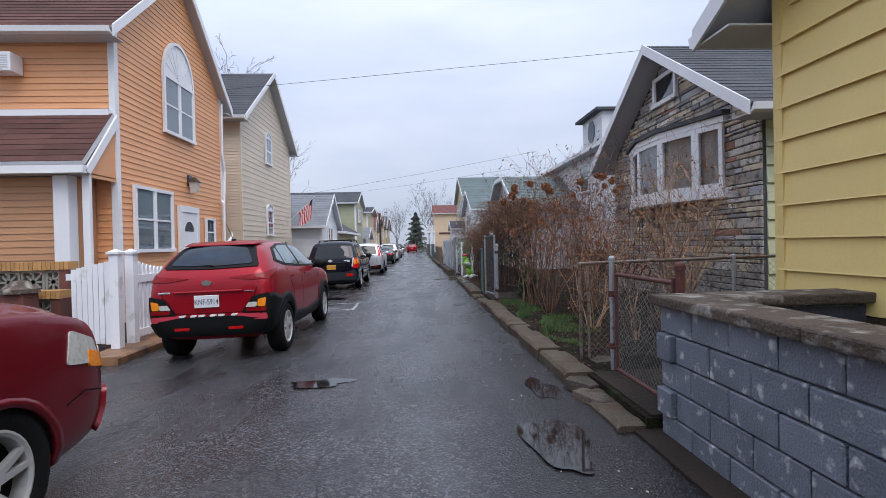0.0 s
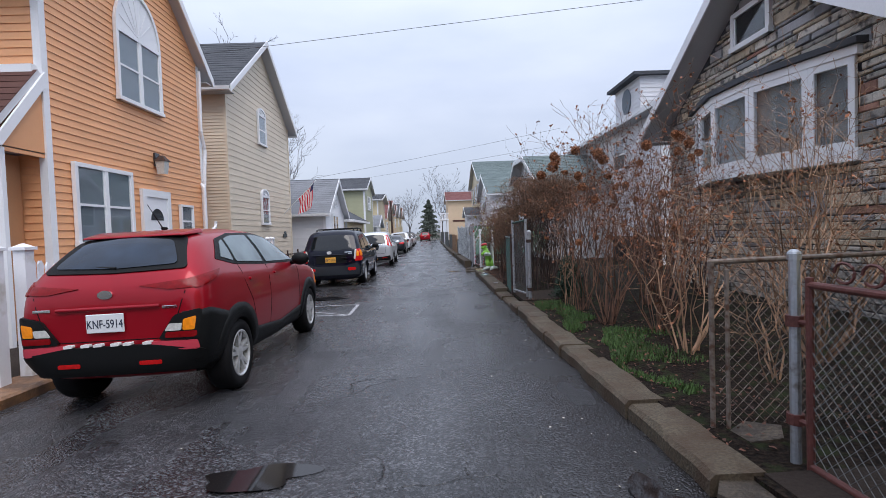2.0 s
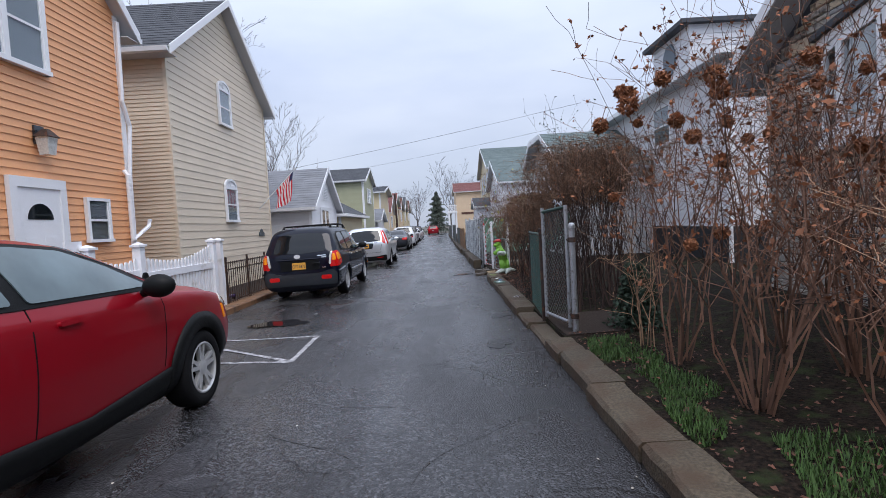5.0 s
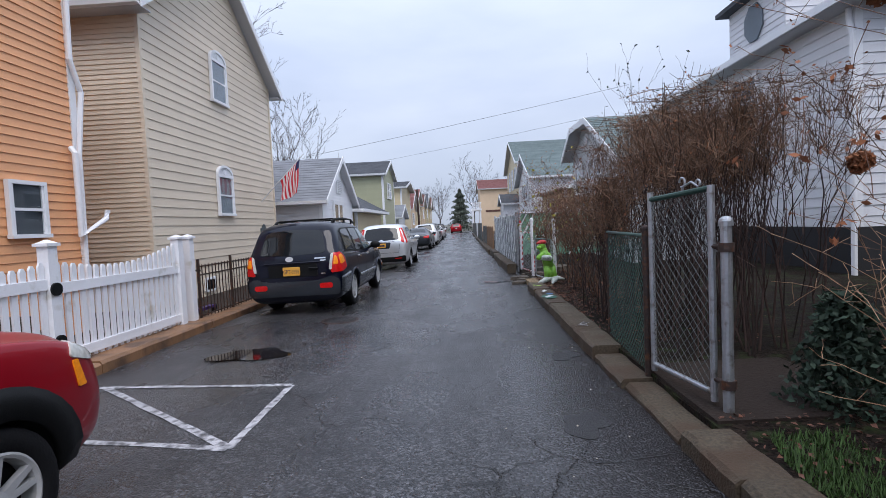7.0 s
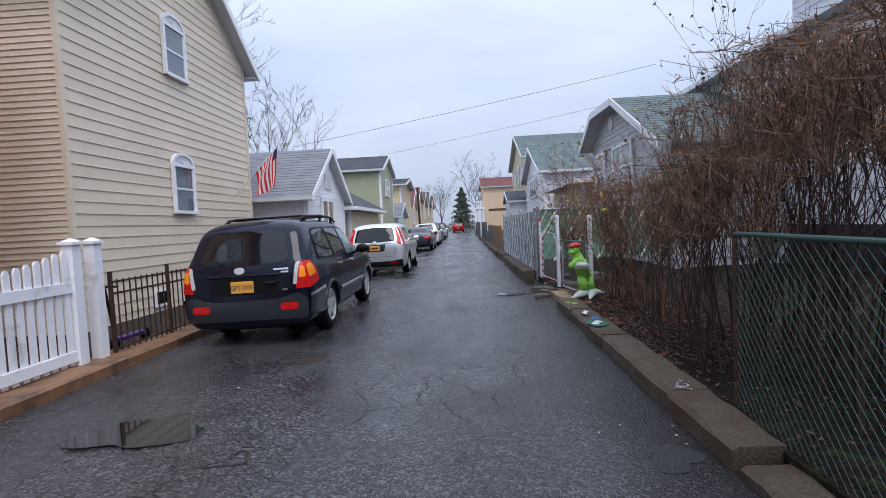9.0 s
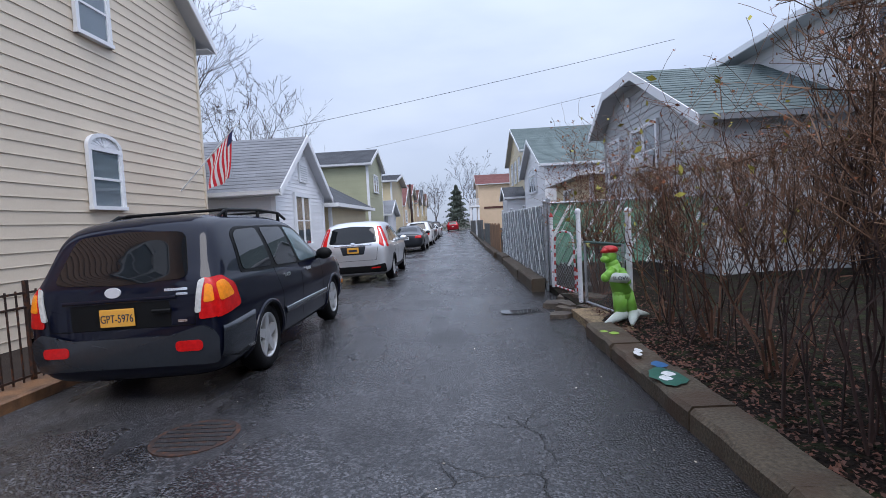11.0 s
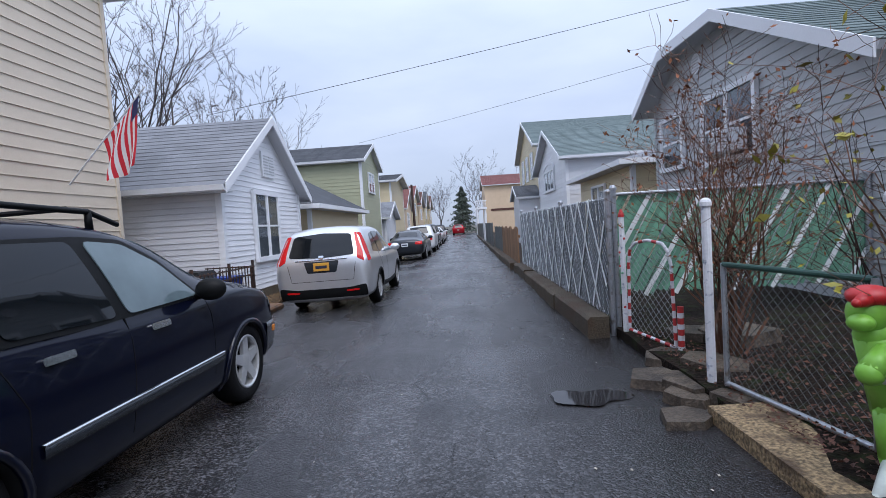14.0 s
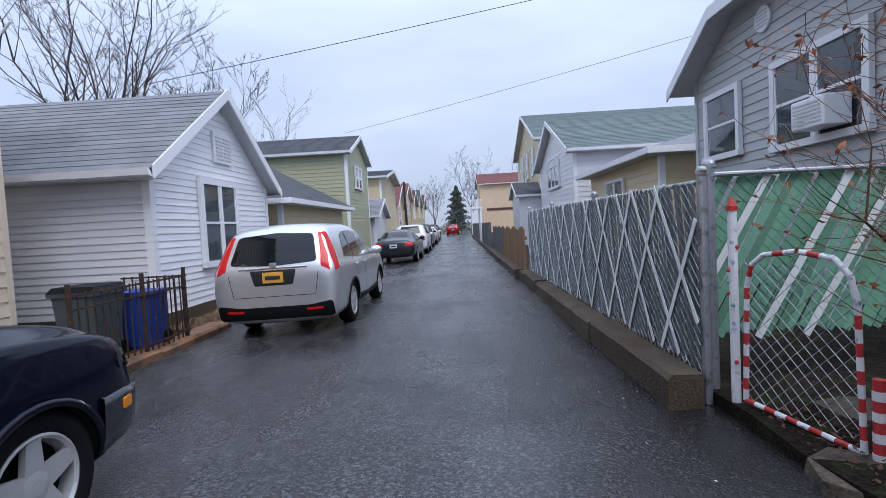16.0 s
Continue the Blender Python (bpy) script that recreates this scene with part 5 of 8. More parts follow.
def far_car(label, x, y, paint, kz=1.0, ky=1.05, sedan=False, lamps=True, yaw=0):
    c = car_at(label, x, y, yaw)
    rows = stretch(TALL_ROWS, ky, kz)
    if sedan:
        rows = [(s * 1.12, a, b * 0.95, t, d, e, f) for s, a, b, t, d, e, f in
                [(0.0, 0.42, 0.72, 0.86, 0.62, 0.68, 0.5), (0.05, 0.34, 0.86, 0.98, 0.72, 0.8, 0.6), (0.15, 0.27, 0.93, 1.03, 0.79, 0.87, 0.62), (0.45, 0.25, 0.95, 1.06, 0.8, 0.89, 0.6), (0.75, 0.24, 0.95, 1.2, 0.8, 0.9, 0.58), (1.15, 0.23, 0.94, 1.40, 0.8, 0.905, 0.56), (1.75, 0.23, 0.93, 1.46, 0.8, 0.905, 0.56), (2.25, 0.23, 0.92, 1.42, 0.8, 0.905, 0.56)] + [r for r in SUV_ROWS if r[0] > 2.5]]
        rows = [(s, a, b, min(t, 1.30) if s > 2.8 else t, d, e, f) for s, a, b, t, d, e, f in rows]
    L = rows[-1][0]
    w0, w1 = L * 0.23, L * 0.80
    body, tree = loft("body", rows, paint, c, (w0, w1), 0.38)
    top = max(r[3] for r in rows)
    for s in (1, -1):
        for yy in (w0, w1):
            wheel(c, s * 0.80, yy, 0.33, s)
    for v in "RL":
        a = 1.2 if sedan else 0.75
        patch("side_window", tree, [(a, top * 0.66), (a + 0.25, top * 0.92), (2.0, top * 0.94), (2.05, top * 0.65)], v, TINT, c, r=0.05)
        patch("side_window", tree, [(2.14, top * 0.65), (2.1, top * 0.94), (2.45, top * 0.91), (3.0, top * 0.67)], v, TINT, c, r=0.05)
    if sedan:
        patch("rear_window", tree, [(-0.55, 0.72), (0.55, 0.72), (0.48, 1.22), (-0.48, 1.22)], "T", TINT, c, 0.006, r=0.05)
    else:
        patch("rear_window", tree, [(-0.58, top * 0.69), (-0.48, top * 0.93), (0.48, top * 0.93), (0.58, top * 0.69)], "B", TINT, c, 0.006, r=0.06)
    for s in (1, -1):
        patch("tail_lamp", tree, [(s * 0.46, 0.76), (s * 0.80, 0.74), (s * 0.80, 0.90), (s * 0.5, 0.88)], "B", LENS_RED, c, 0.01, r=0.03)
    plate(c, 0, project(tree, 0, 0.74, "B", 0)[1] - 0.012, 0.76, PLATE_WHITE, "")
    mirror_pair(c, tree, 2.9, 1.0 * kz, 0.9, paint)
    return c


red_crossover()
navy_suv()
silver_suv()
maroon_suv()
far_car("charcoal saloon with red tail lamps", -2.15, 39.6, CHARCOAL, sedan=True)
far_car("white crossover with tinted windows", -2.1, 46.2, WHITE_CAR, 1.05)
far_car("dark grey SUV parked further on", -2.2, 52.5, CHARCOAL, 1.1)
far_car("silver saloon parked far off", -2.2, 58.8, SILVER, sedan=True)
far_car("white saloon parked far off", -2.3, 65.0, WHITE_CAR, sedan=True)
far_car("black SUV parked far off", -2.4, 71.2, NAVY, 1.08)
far_car("small red hatchback at the lane's end", -0.4, 92.0, RED_PAINT, 1.0)


# ---- the other houses ----
def hip_house(label, d, xf, y0, y1, depth, eave, peak, wall, roof, found=0.0, step=0.16, near=True, course=0.0, over=0.45):
    """A house under a hipped roof."""
    z0 = gz(xf)
    xb = xf - d * depth
    h = thing("house", label, "house", (xf, (y0 + y1) / 2, z0))
    w = M()
    w.box(xf, xb, y0, y1, z0, eave)
    wo = part("wall", w, wall, h)
    zs = z0 + found
    if found:
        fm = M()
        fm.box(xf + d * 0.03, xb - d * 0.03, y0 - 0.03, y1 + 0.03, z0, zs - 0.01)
        # a tall foundation is coloured near-black, standing for the shade behind the shrubs
        part("foundation", fm, DARK_SHADE if found > 0.9 else CONCRETE, h)
    if near:
        siding(wo, d, xf, y0, y1, zs, eave, 0, step, wall)
        siding(wo, -1, y0, min(xf, xb), max(xf, xb), zs, eave, 0, step, wall, axis="y")
        c = M()
        c.box(xf - d * 0.1, xf + d * 0.035, y0 - 0.035, y0 + 0.1, zs, eave)
        part("corner_board", c, TRIM, h)
    half = min((y1 - y0) / 2, depth / 2)
    ym = (y0 + y1) / 2
    A, B, C, D = (xf + d * over, y0 - over, eave), (xf + d * over, y1 + over, eave), (xb - d * over, y1 + over, eave), (xb - d * over, y0 - over, eave)
    r0, r1 = (xf - d * half, ym, peak), (xb + d * half, ym, peak)
    for a, b, p, q in ((A, B, r0, r0), (D, A, r1, r0), (C, D, r1, r1), (B, C, r0, r1)):
        a, b, p, q = map(Vector, (a, b, p, q))
        m = M()
        if (p - q).length < 1e-6:
            m.prism([a, b, p], [v + Vector((0, 0, 0.12)) for v in (a, b, p)])
        else:
            m.prism([a, b, q, p], [v + Vector((0, 0, 0.12)) for v in (a, b, q, p)])
        part("roof", m, roof, h)
    f = M()
    for k, ((ax, ay, _), (bx, by, _)) in enumerate(((A, B), (D, A))):
        cut = 0.043 if k else -0.04
        f.box(min(ax, bx) + (cut if d < 0 else -0.04), max(ax, bx) - (cut if d > 0 else -0.04), min(ay, by) - 0.04, max(ay, by) + 0.04, eave - 0.02, eave + 0.13)
    part("gutter", f, TRIM, h)
    so = M()
    so.box(xf + d * over, xb - d * over, y0 - over, y1 + over, eave - 0.03, eave - 0.022)
    part("soffit", so, SOFFIT, h)
    return h


def barn_house(label, d, xf, prof, depth, wall, roof, step, over=0.45, rake=0.45, z0=None):
    """A house whose street gable has a bent roofline; prof runs from eave to eave."""
    z0 = gz(xf) if z0 is None else z0
    xb = xf - d * depth
    y0, y1 = prof[0][0] + over, prof[-1][0] - over
    h = thing("house", label, "house", (xf, (y0 + y1) / 2, z0))

    def height(y):
        for (a, za), (b, zb) in zip(prof, prof[1:]):
            if a <= y <= b:
                return za + (zb - za) * (y - a) / (b - a)
        return prof[0][1]
    sec = [(y0, z0), (y1, z0), (y1, height(y1))] + [p for p in reversed(prof[1:-1])] + [(y0, height(y0))]
    w = M()
    w.prism([(xf, y, z) for y, z in sec], [(xb, y, z) for y, z in sec])
    wo = part("wall", w, wall, h)
    z, zmax = z0 + 0.3, max(p[1] for p in prof)
    while z < zmax - 0.12:
        inside = [y0 + (y1 - y0) * i / 200 for i in range(201) if height(y0 + (y1 - y0) * i / 200) > z + step]
        if len(inside) > 3:
            a, b = inside[0], inside[-1]
            m = M()
            p = [(xf + d * 0.001, a, z), (xf + d * 0.022, a, z), (xf + d * 0.018, a, z + 0.012), (xf + d * 0.004, a, z + step), (xf + d * 0.001, a, z + step)]
            m.prism(p, [(x, b, zz) for x, _, zz in p])
            part("siding_board", m, wall, wo)
        z += step
    siding(wo, -1, y0, min(xf, xb), max(xf, xb), z0 + 0.3, height(y0), 0, step, wall, axis="y")
    for (a, za), (b, zb) in zip(prof, prof[1:]):
        lo, hi = ((a, za), (b, zb)) if za < zb else ((b, zb), (a, za))
        roof_slab("roof", (xf + d * rake, lo[0], lo[1]), (xb, lo[0], lo[1]), (xf + d * rake, hi[0], hi[1]), (xb, hi[0], hi[1]), 0.1, roof, h, 0.2)
        r = M()
        q = [(a, za - 0.08), (b, zb - 0.08), (b, zb + 0.13), (a, za + 0.13)]
        r.prism([(xf + d * (rake + 0.002), y, zz) for y, zz in q], [(xf + d * (rake + 0.03), y, zz) for y, zz in q])
        part("rake_trim", r, TRIM, h)
    for yy in (y0, y1):
        c = M()
        c.box(xf - d * 0.08, xf + d * 0.035, yy - 0.04, yy + 0.06, z0 + 0.3, height(yy))
        part("corner_board", c, wall, h)
    return h


STONE = mat("ashlar_stone", (0.48, 0.45, 0.40), 0.8, var=0.3, scale=4, fine=45, bump=0.7, rand=0.42, stain=(0.09, 0.085, 0.085), amount=0.32)
STONE_TAN = mat("tan_ashlar_stone", (0.52, 0.44, 0.33), 0.8, var=0.25, scale=4, fine=45, bump=0.7, rand=0.25, stain=(0.11, 0.1, 0.09), amount=0.25)
NET_CURTAIN = mat("pale_net_curtain", (0.34, 0.35, 0.34), 0.85, var=0.3, scale=3, bump=0.1)
STONE_BLUE = mat("bluish_ashlar_stone", (0.32, 0.325, 0.34), 0.8, var=0.3, scale=4, fine=45, bump=0.7, rand=0.3)
STONE_RED = mat("reddish_ashlar_stone", (0.32, 0.17, 0.125), 0.8, var=0.3, scale=4, fine=45, bump=0.7, rand=0.2)

SY0, SY1, SE, SP = 8.15, 14.2, 3.78, 5.72
SM = (SY0 + SY1) / 2
sh = gable_house("stone-faced bungalow with a white bow window", -1, 6.4, SY0, SY1, 11, SE, SP, MORTAR, ROOF_DARK, over=0.5, rake=0.55, near=False)
sh_wall = [o for o in sh.children if o.name.startswith("wall")][0]
siding(sh_wall, -1, SY0, 6.45, 17.4, 0.3, SE - 0.05, 0, 0.3, PALE_GREEN, axis="y")
rs = random.Random(11)
z, count = 0.15, 0
spare = M()
while z < SP - 0.15:
    hh = rs.choice((0.07, 0.09, 0.11, 0.13, 0.16, 0.19))
    a, b = SY0, SY1
    if z + hh > SE - 0.1:
        f = (z + hh - SE + 0.1) / (SP - SE + 0.05)
        a, b = a + (SM - SY0) * f, b - (SY1 - SM) * f
    y = a
    while y < b - 0.1:
        ll = rs.uniform(0.22, 0.85)
        e = min(b, y + ll)
        hidden = (z > 2.15 and z + hh < 3.75 and y > 9.05 and e < 12.95) or (z > 4.62 and z + hh < 5.2 and y > 10.7 and e < 11.7)
        if not hidden:
            t = rs.uniform(0.025, 0.06)
            i = rs.uniform(0.004, 0.012)
            m = spare if (y > 13.2 or z < 0.9) else M()
            x = 6.4
            q = [(y + i, z + i), (e - i, z + i + rs.uniform(-0.004, 0.006)), (e - i, z + hh - i), (y + i, z + hh - i + rs.uniform(-0.006, 0.004))]
            qq = [(yy + (0.012 if k in (0, 3) else -0.012), zz + (0.010 if k < 2 else -0.010)) for k, (yy, zz) in enumerate(q)]
            m.prism([(x - 0.001, *p) for p in q], [(x - t * 0.7, *p) for p in q])
            m.prism([(x - t * 0.7 - 0.0005, *p) for p in q], [(x - t, *p) for p in qq])
            if m is not spare:
                part("stone", m, rs.choices((STONE, STONE_TAN, STONE_BLUE, STONE_RED), (5, 3, 2.4, 0.35))[0], sh_wall)
        y = e
    z += hh
part("stonework", spare, STONE, sh_wall, kind="stuff")
bw = thing("bow_window", "", "", (6.0, 11, 2.2))
bw.parent = sh
bw.matrix_parent_inverse = sh.matrix_world.inverted()
mid, hw, bulge = 11.0, 1.92, 0.55
edge = [(6.4 - bulge * math.cos(math.pi * 0.5 * u) ** 0.9 if abs(u) < 1 else 6.4 - 0.05, mid + hw * u) for u in (-1, -0.72, -0.26, 0.26, 0.72, 1)]
for (xa, ya), (xb2, yb) in zip(edge, edge[1:]):
    a, b = Vector((xa, ya, 0)), Vector((xb2, yb, 0))
    u = (b - a).normalized()
    nrm = Vector((-abs(u.y), u.x if u.y > 0 else -u.x, 0)).normalized()

    def bar(p, q, z0, z1, t0, t1, name, material, m=None):
        m = M()
        pts = [p + nrm * t0, q + nrm * t0, q + nrm * t1, p + nrm * t1]
        m.prism([(v.x, v.y, z0) for v in pts], [(v.x, v.y, z1) for v in pts])
        o = part(name, m, material, bw)
        if material is GLASS:
            o.visible_shadow = False
        return o
    L = (b - a).length
    bar(a, a + u * 0.08, 2.42, 3.62, 0, 0.07, "mullion", TRIM)
    bar(b - u * 0.08, b, 2.42, 3.62, 0, 0.07, "mullion", TRIM)
    bar(a + u * 0.08, b - u * 0.08, 2.42, 2.52, 0, 0.066, "sash_rail", TRIM)
    bar(a + u * 0.08, b - u * 0.08, 3.52, 3.62, 0, 0.066, "sash_rail", TRIM)
    bar(a + u * 0.08, b - u * 0.08, 2.52, 3.52, 0.03, 0.036, "pane", GLASS)
    bar(a + u * 0.02, b - u * 0.02, 2.44, 3.6, -0.10, -0.08, "curtain", NET_CURTAIN)
for nm, z0, z1, grow, material in (("sill_board", 2.25, 2.418, 0.08, TRIM), ("head_board", 3.622, 3.74, 0.08, TRIM), ("bow_roof", 3.745, 3.83, 0.14, ROOF_DARK)):
    m = M()
    ring = [(x - grow, y) for x, y in edge]
    ring[0], ring[-1] = (ring[0][0], ring[0][1] - grow), (ring[-1][0], ring[-1][1] + grow)
    ring = [(6.405, ring[0][1])] + ring + [(6.405, ring[-1][1])]
    m.prism([(x, y, z0) for x, y in ring], [(x, y, z1) for x, y in ring])
    part(nm, m, material, bw)
window(sh, 6.36, -1, 10.75, 11.6, 4.65, 5.15, rows=1, case=0.09, back=DARK_SHADE)

yh = gable_house("mustard bungalow with wide lapped siding", -1, 3.95, -6.0, 4.55, 9, 3.7, 6.2, YELLOW, ROOF_BROWN, step=0.285, over=0.55, rake=0.45, corner=0.065, found=0.85)
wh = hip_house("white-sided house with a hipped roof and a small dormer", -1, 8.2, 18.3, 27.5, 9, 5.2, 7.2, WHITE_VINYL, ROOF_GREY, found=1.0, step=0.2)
window(wh, 8.176, -1, 21.3, 22.4, 3.7, 4.8, rows=2, back=CURTAIN)
dm = M()
dm.box(8.6, 11.0, 20.9, 23.3, 5.3, 7.0)
do = part("dormer", dm, WHITE_VINYL, wh)
siding(do, -1, 8.6, 20.9, 23.3, 5.6, 6.95, 0, 0.16, WHITE_VINYL)
siding(do, -1, 20.9, 8.6, 11.0, 5.6, 6.95, 0, 0.16, WHITE_VINYL, axis="y")
dr = M()
dr.box(8.3, 11.2, 20.7, 23.5, 7.0, 7.12)
part("dormer_roof", dr, ROOF_DARK, do)
om = M()
octo = [(22.1 + 0.42 * math.cos(math.pi / 8 + math.pi / 4 * i), 6.35 + 0.5 * math.sin(math.pi / 8 + math.pi / 4 * i)) for i in range(8)]
om.prism([(8.575, y, z) for y, z in octo], [(8.54, y, z) for y, z in octo])
part("octagonal_window", om, BLIND, do)
ds = M()
ds.path([(8.10, 18.35, 5.15), (8.10, 18.32, 4.9), (8.10, 18.26, 4.7), (8.10, 18.22, 0.2)], 0.05, 8)
part("downspout", ds, TRIM, wh)

gh = barn_house("grey vinyl-sided house with a clipped gable roofline", -1, 5.55, [(22.5, 3.05), (25.9, 4.80), (28.2, 4.85), (29.95, 3.87)], 10, GREY_VINYL, ROOF_GREEN, 0.155, 0.35)
window(gh, 5.526, -1, 28.1, 29.1, 2.5, 3.55, rows=2, case=0.1, back=CURTAIN)
window(gh, 5.526, -1, 25.4, 27.05, 2.4, 3.55, cols=2, rows=2, case=0.1, back=CURTAIN)
vm = M()
ring = [(27.35 + 0.2 * math.cos(2 * math.pi * i / 20), 4.42 + 0.2 * math.sin(2 * math.pi * i / 20)) for i in range(20)]
vm.prism([(5.53, *p) for p in ring], [(5.49, *p) for p in ring])
ve = part("gable_vent", vm, TRIM, gh)
for k in range(5):
    s = M()
    s.box(5.48, 5.489, 27.21, 27.49, 4.3 + 0.055 * k, 4.32 + 0.055 * k)
    part("louvre", s, SOFFIT, ve)


def air_conditioner(x, y, z, d, axis="x"):
    a = thing("air_conditioner", "white boxy window air conditioner", "air conditioner", (x, y, z))
    m = M()
    if axis == "x":
        m.box(x, x + d * 0.35, y - 0.3, y + 0.3, z, z + 0.38)
    else:
        m.box(x - 0.3, x + 0.3, y, y + d * 0.35, z, z + 0.4)
    bevel(part("casing", m, PVC, a), 0.02)
    for k in range(6):
        s = M()
        if axis == "x":
            s.box(x + d * 0.352, x + d * 0.356, y - 0.25, y + 0.25, z + 0.06 + k * 0.048, z + 0.085 + k * 0.048)
        else:
            s.box(x - 0.25, x + 0.25, y + d * 0.352, y + d * 0.356, z + 0.06 + k * 0.048, z + 0.085 + k * 0.048)
        part("grille_slat", s, SOFFIT, a)
    return a


air_conditioner(5.46, 25.85, 2.45, -1)
air_conditioner(-7.95, 11.32, 5.3, -1, "y")

# orange house: door, lamp, pent roof, garage side
dd = thing("door_1", "", "", (-5.77, 14.5, 0.6))
dd.parent = oh
dd.matrix_parent_inverse = oh.matrix_world.inverted()
m = M()
m.box(-5.777, -5.73, 14.1, 15.0, 0.55, 2.55)
part("door_leaf", m, TRIM, dd)
for a, b, c, e in ((13.96, 14.1, 0.5, 2.72), (15.0, 15.14, 0.5, 2.72), (14.1, 15.0, 2.551, 2.72)):
    m = M()
    m.box(-5.777, -5.70, a, b, c, e)
    part("door_frame", m, TRIM, dd)
m = M()
fan = [(14.55 + 0.27 * math.cos(math.pi * i / 12), 2.02 + 0.27 * math.sin(math.pi * i / 12)) for i in range(13)]
m.prism([(-5.729, y, z) for y, z in fan], [(-5.722, y, z) for y, z in fan])
part("fanlight", m, TINT, dd)
for z in (0.75, 1.3):
    for y in (14.2, 14.6):
        m = M()
        m.box(-5.729, -5.723, y, y + 0.3, z, z + 0.42)
        part("door_panel", m, TRIM, dd)
st = M()
st.box(-5.78, -4.9, 13.8, 15.3, gz(-5), 0.3)
st.box(-5.78, -5.2, 13.8, 15.3, 0.3, 0.5)
tagged(part("door_steps", st, CONCRETE), "two plain concrete steps below the door", "steps")
wlamp = thing("wall_lamp", "grey metal wall lantern with a cap", "wall lamp", (-5.7, 14.7, 3.2))
m = M()
m.box(-5.778, -5.74, 14.6, 14.8, 3.3, 3.62)
part("mount", m, GREY_BUMPER, wlamp)
m = M()
m.prism([(-5.63 + dx, 14.7 + dy, 3.12) for dx, dy in ((-0.08, -0.08), (0.08, -0.08), (0.08, 0.08), (-0.08, 0.08))], [(-5.63 + dx, 14.7 + dy, 3.42) for dx, dy in ((-0.11, -0.11), (0.11, -0.11), (0.11, 0.11), (-0.11, 0.11))])
part("lantern", m, LENS_CLEAR, wlamp)
m = M()
m.prism([(-5.63 + dx, 14.7 + dy, 3.421) for dx, dy in ((-0.14, -0.14), (0.14, -0.14), (0.14, 0.14), (-0.14, 0.14))], [(-5.63 + dx, 14.7 + dy, 3.56) for dx, dy in ((-0.04, -0.04), (0.04, -0.04), (0.04, 0.04), (-0.04, 0.04))])
part("cap", m, IRON, wlamp)
pr = roof_slab("pent_roof", (-16.8, 10.3, 3.22), (-5.78, 10.3, 3.22), (-16.8, 11.32, 4.4), (-5.78, 11.32, 4.4), 0.1, ROOF_BROWN, oh, 0.16)
m = M()
m.prism([(-5.779, y, z) for y, z in ((11.34, 4.45), (10.25, 3.1), (10.4, 3.05), (11.34, 4.2))], [(-5.74, y, z) for y, z in ((11.34, 4.45), (10.25, 3.1), (10.4, 3.05), (11.34, 4.2))])
part("pent_rake", m, TRIM, oh)
m = M()
m.prism([(-5.8, y, z) for y, z in ((11.34, 4.25), (10.45, 3.12), (10.45, 3.0), (11.34, 3.0))], [(-5.83, y, z) for y, z in ((11.34, 4.25), (10.45, 3.12), (10.45, 3.0), (11.34, 3.0))])
part("pent_cheek", m, ORANGE, oh)
m = M()
m.box(-16.8, -5.74, 10.16, 10.29, 3.05, 3.2)
part("gutter", m, TRIM, oh)
m = M()
m.box(-16.8, -5.8, 10.3, 11.33, 3.06, 3.08)
part("soffit", m, SOFFIT, oh)
m = M()
m.box(-16.8, -5.85, 11.2, 11.32, 4.42, 4.56)
part("band_trim", m, TRIM, oh)
m = M()
m.box(-6.5, -6.2, 10.42, 10.7, gz(-6), 3.05)
bevel(part("porch_column", m, TRIM, oh), 0.02)
m = M()
m.box(-5.93, -5.79, 10.42, 10.5, gz(-6), 3.05)
part("corner_board", m, TRIM, oh)
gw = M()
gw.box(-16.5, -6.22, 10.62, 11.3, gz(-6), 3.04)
gwo = part("garage_wall", gw, ORANGE_DARKER, oh)
siding(gwo, -1, 10.62, -16.5, -6.5, 0.15, 3.0, 0, 0.135, ORANGE_DARKER, axis="y")
for i, pts in enumerate(([(-5.72, 17.05, 6.3), (-5.72, 17.0, 4.6), (-5.72, 17.2, 4.1), (-5.72, 17.05, 3.0), (-5.72, 17.0, 0.4)], [(-5.74, 16.9, 3.1), (-5.66, 16.88, 3.0), (-5.66, 16.88, 1.6), (-5.66, 17.5, 1.9), (-5.66, 17.55, 2.05)])):
    m = M()
    m.path(pts, 0.045, 8)
    part("downspout", m, TRIM, oh)

# gable vent of the small lavender house
vt = thing("gable_vent", "", "", (-4.45, 30, 3.3))
vt.parent = lh
vt.matrix_parent_inverse = lh.matrix_world.inverted()
m = M()
m.box(-4.475, -4.43, 29.55, 30.35, 3.05, 3.7)
part("vent_frame", m, TRIM, vt)
for k in range(7):
    for c in (29.63, 29.98):
        s = M()
        s.box(-4.428, -4.415, c, c + 0.29, 3.12 + k * 0.075, 3.15 + k * 0.075)
        part("louvre", s, SOFFIT, vt)

# further houses
hip_house("small cream house with a dark hipped shingle roof", 1, -4.5, 33.4, 40.8, 9, 2.35, 4.9, CREAM, ROOF_DARK, step=0.16)
ol = gable_house("olive green two-storey house with white trim", 1, -4.5, 42.3, 47.4, 14, 5.15, 6.2, OLIVE, ROOF_DARK, step=0.18, over=0.25, rake=0.25)
window(ol, -4.476, 1, 43.9, 45.4, 3.6, 4.6, cols=2, rows=2)
gable_house("little white gabled house", 1, -4.3, 47.9, 52.0, 9, 2.3, 3.2, WHITE_VINYL, ROOF_GREY, step=0.2, side=False)
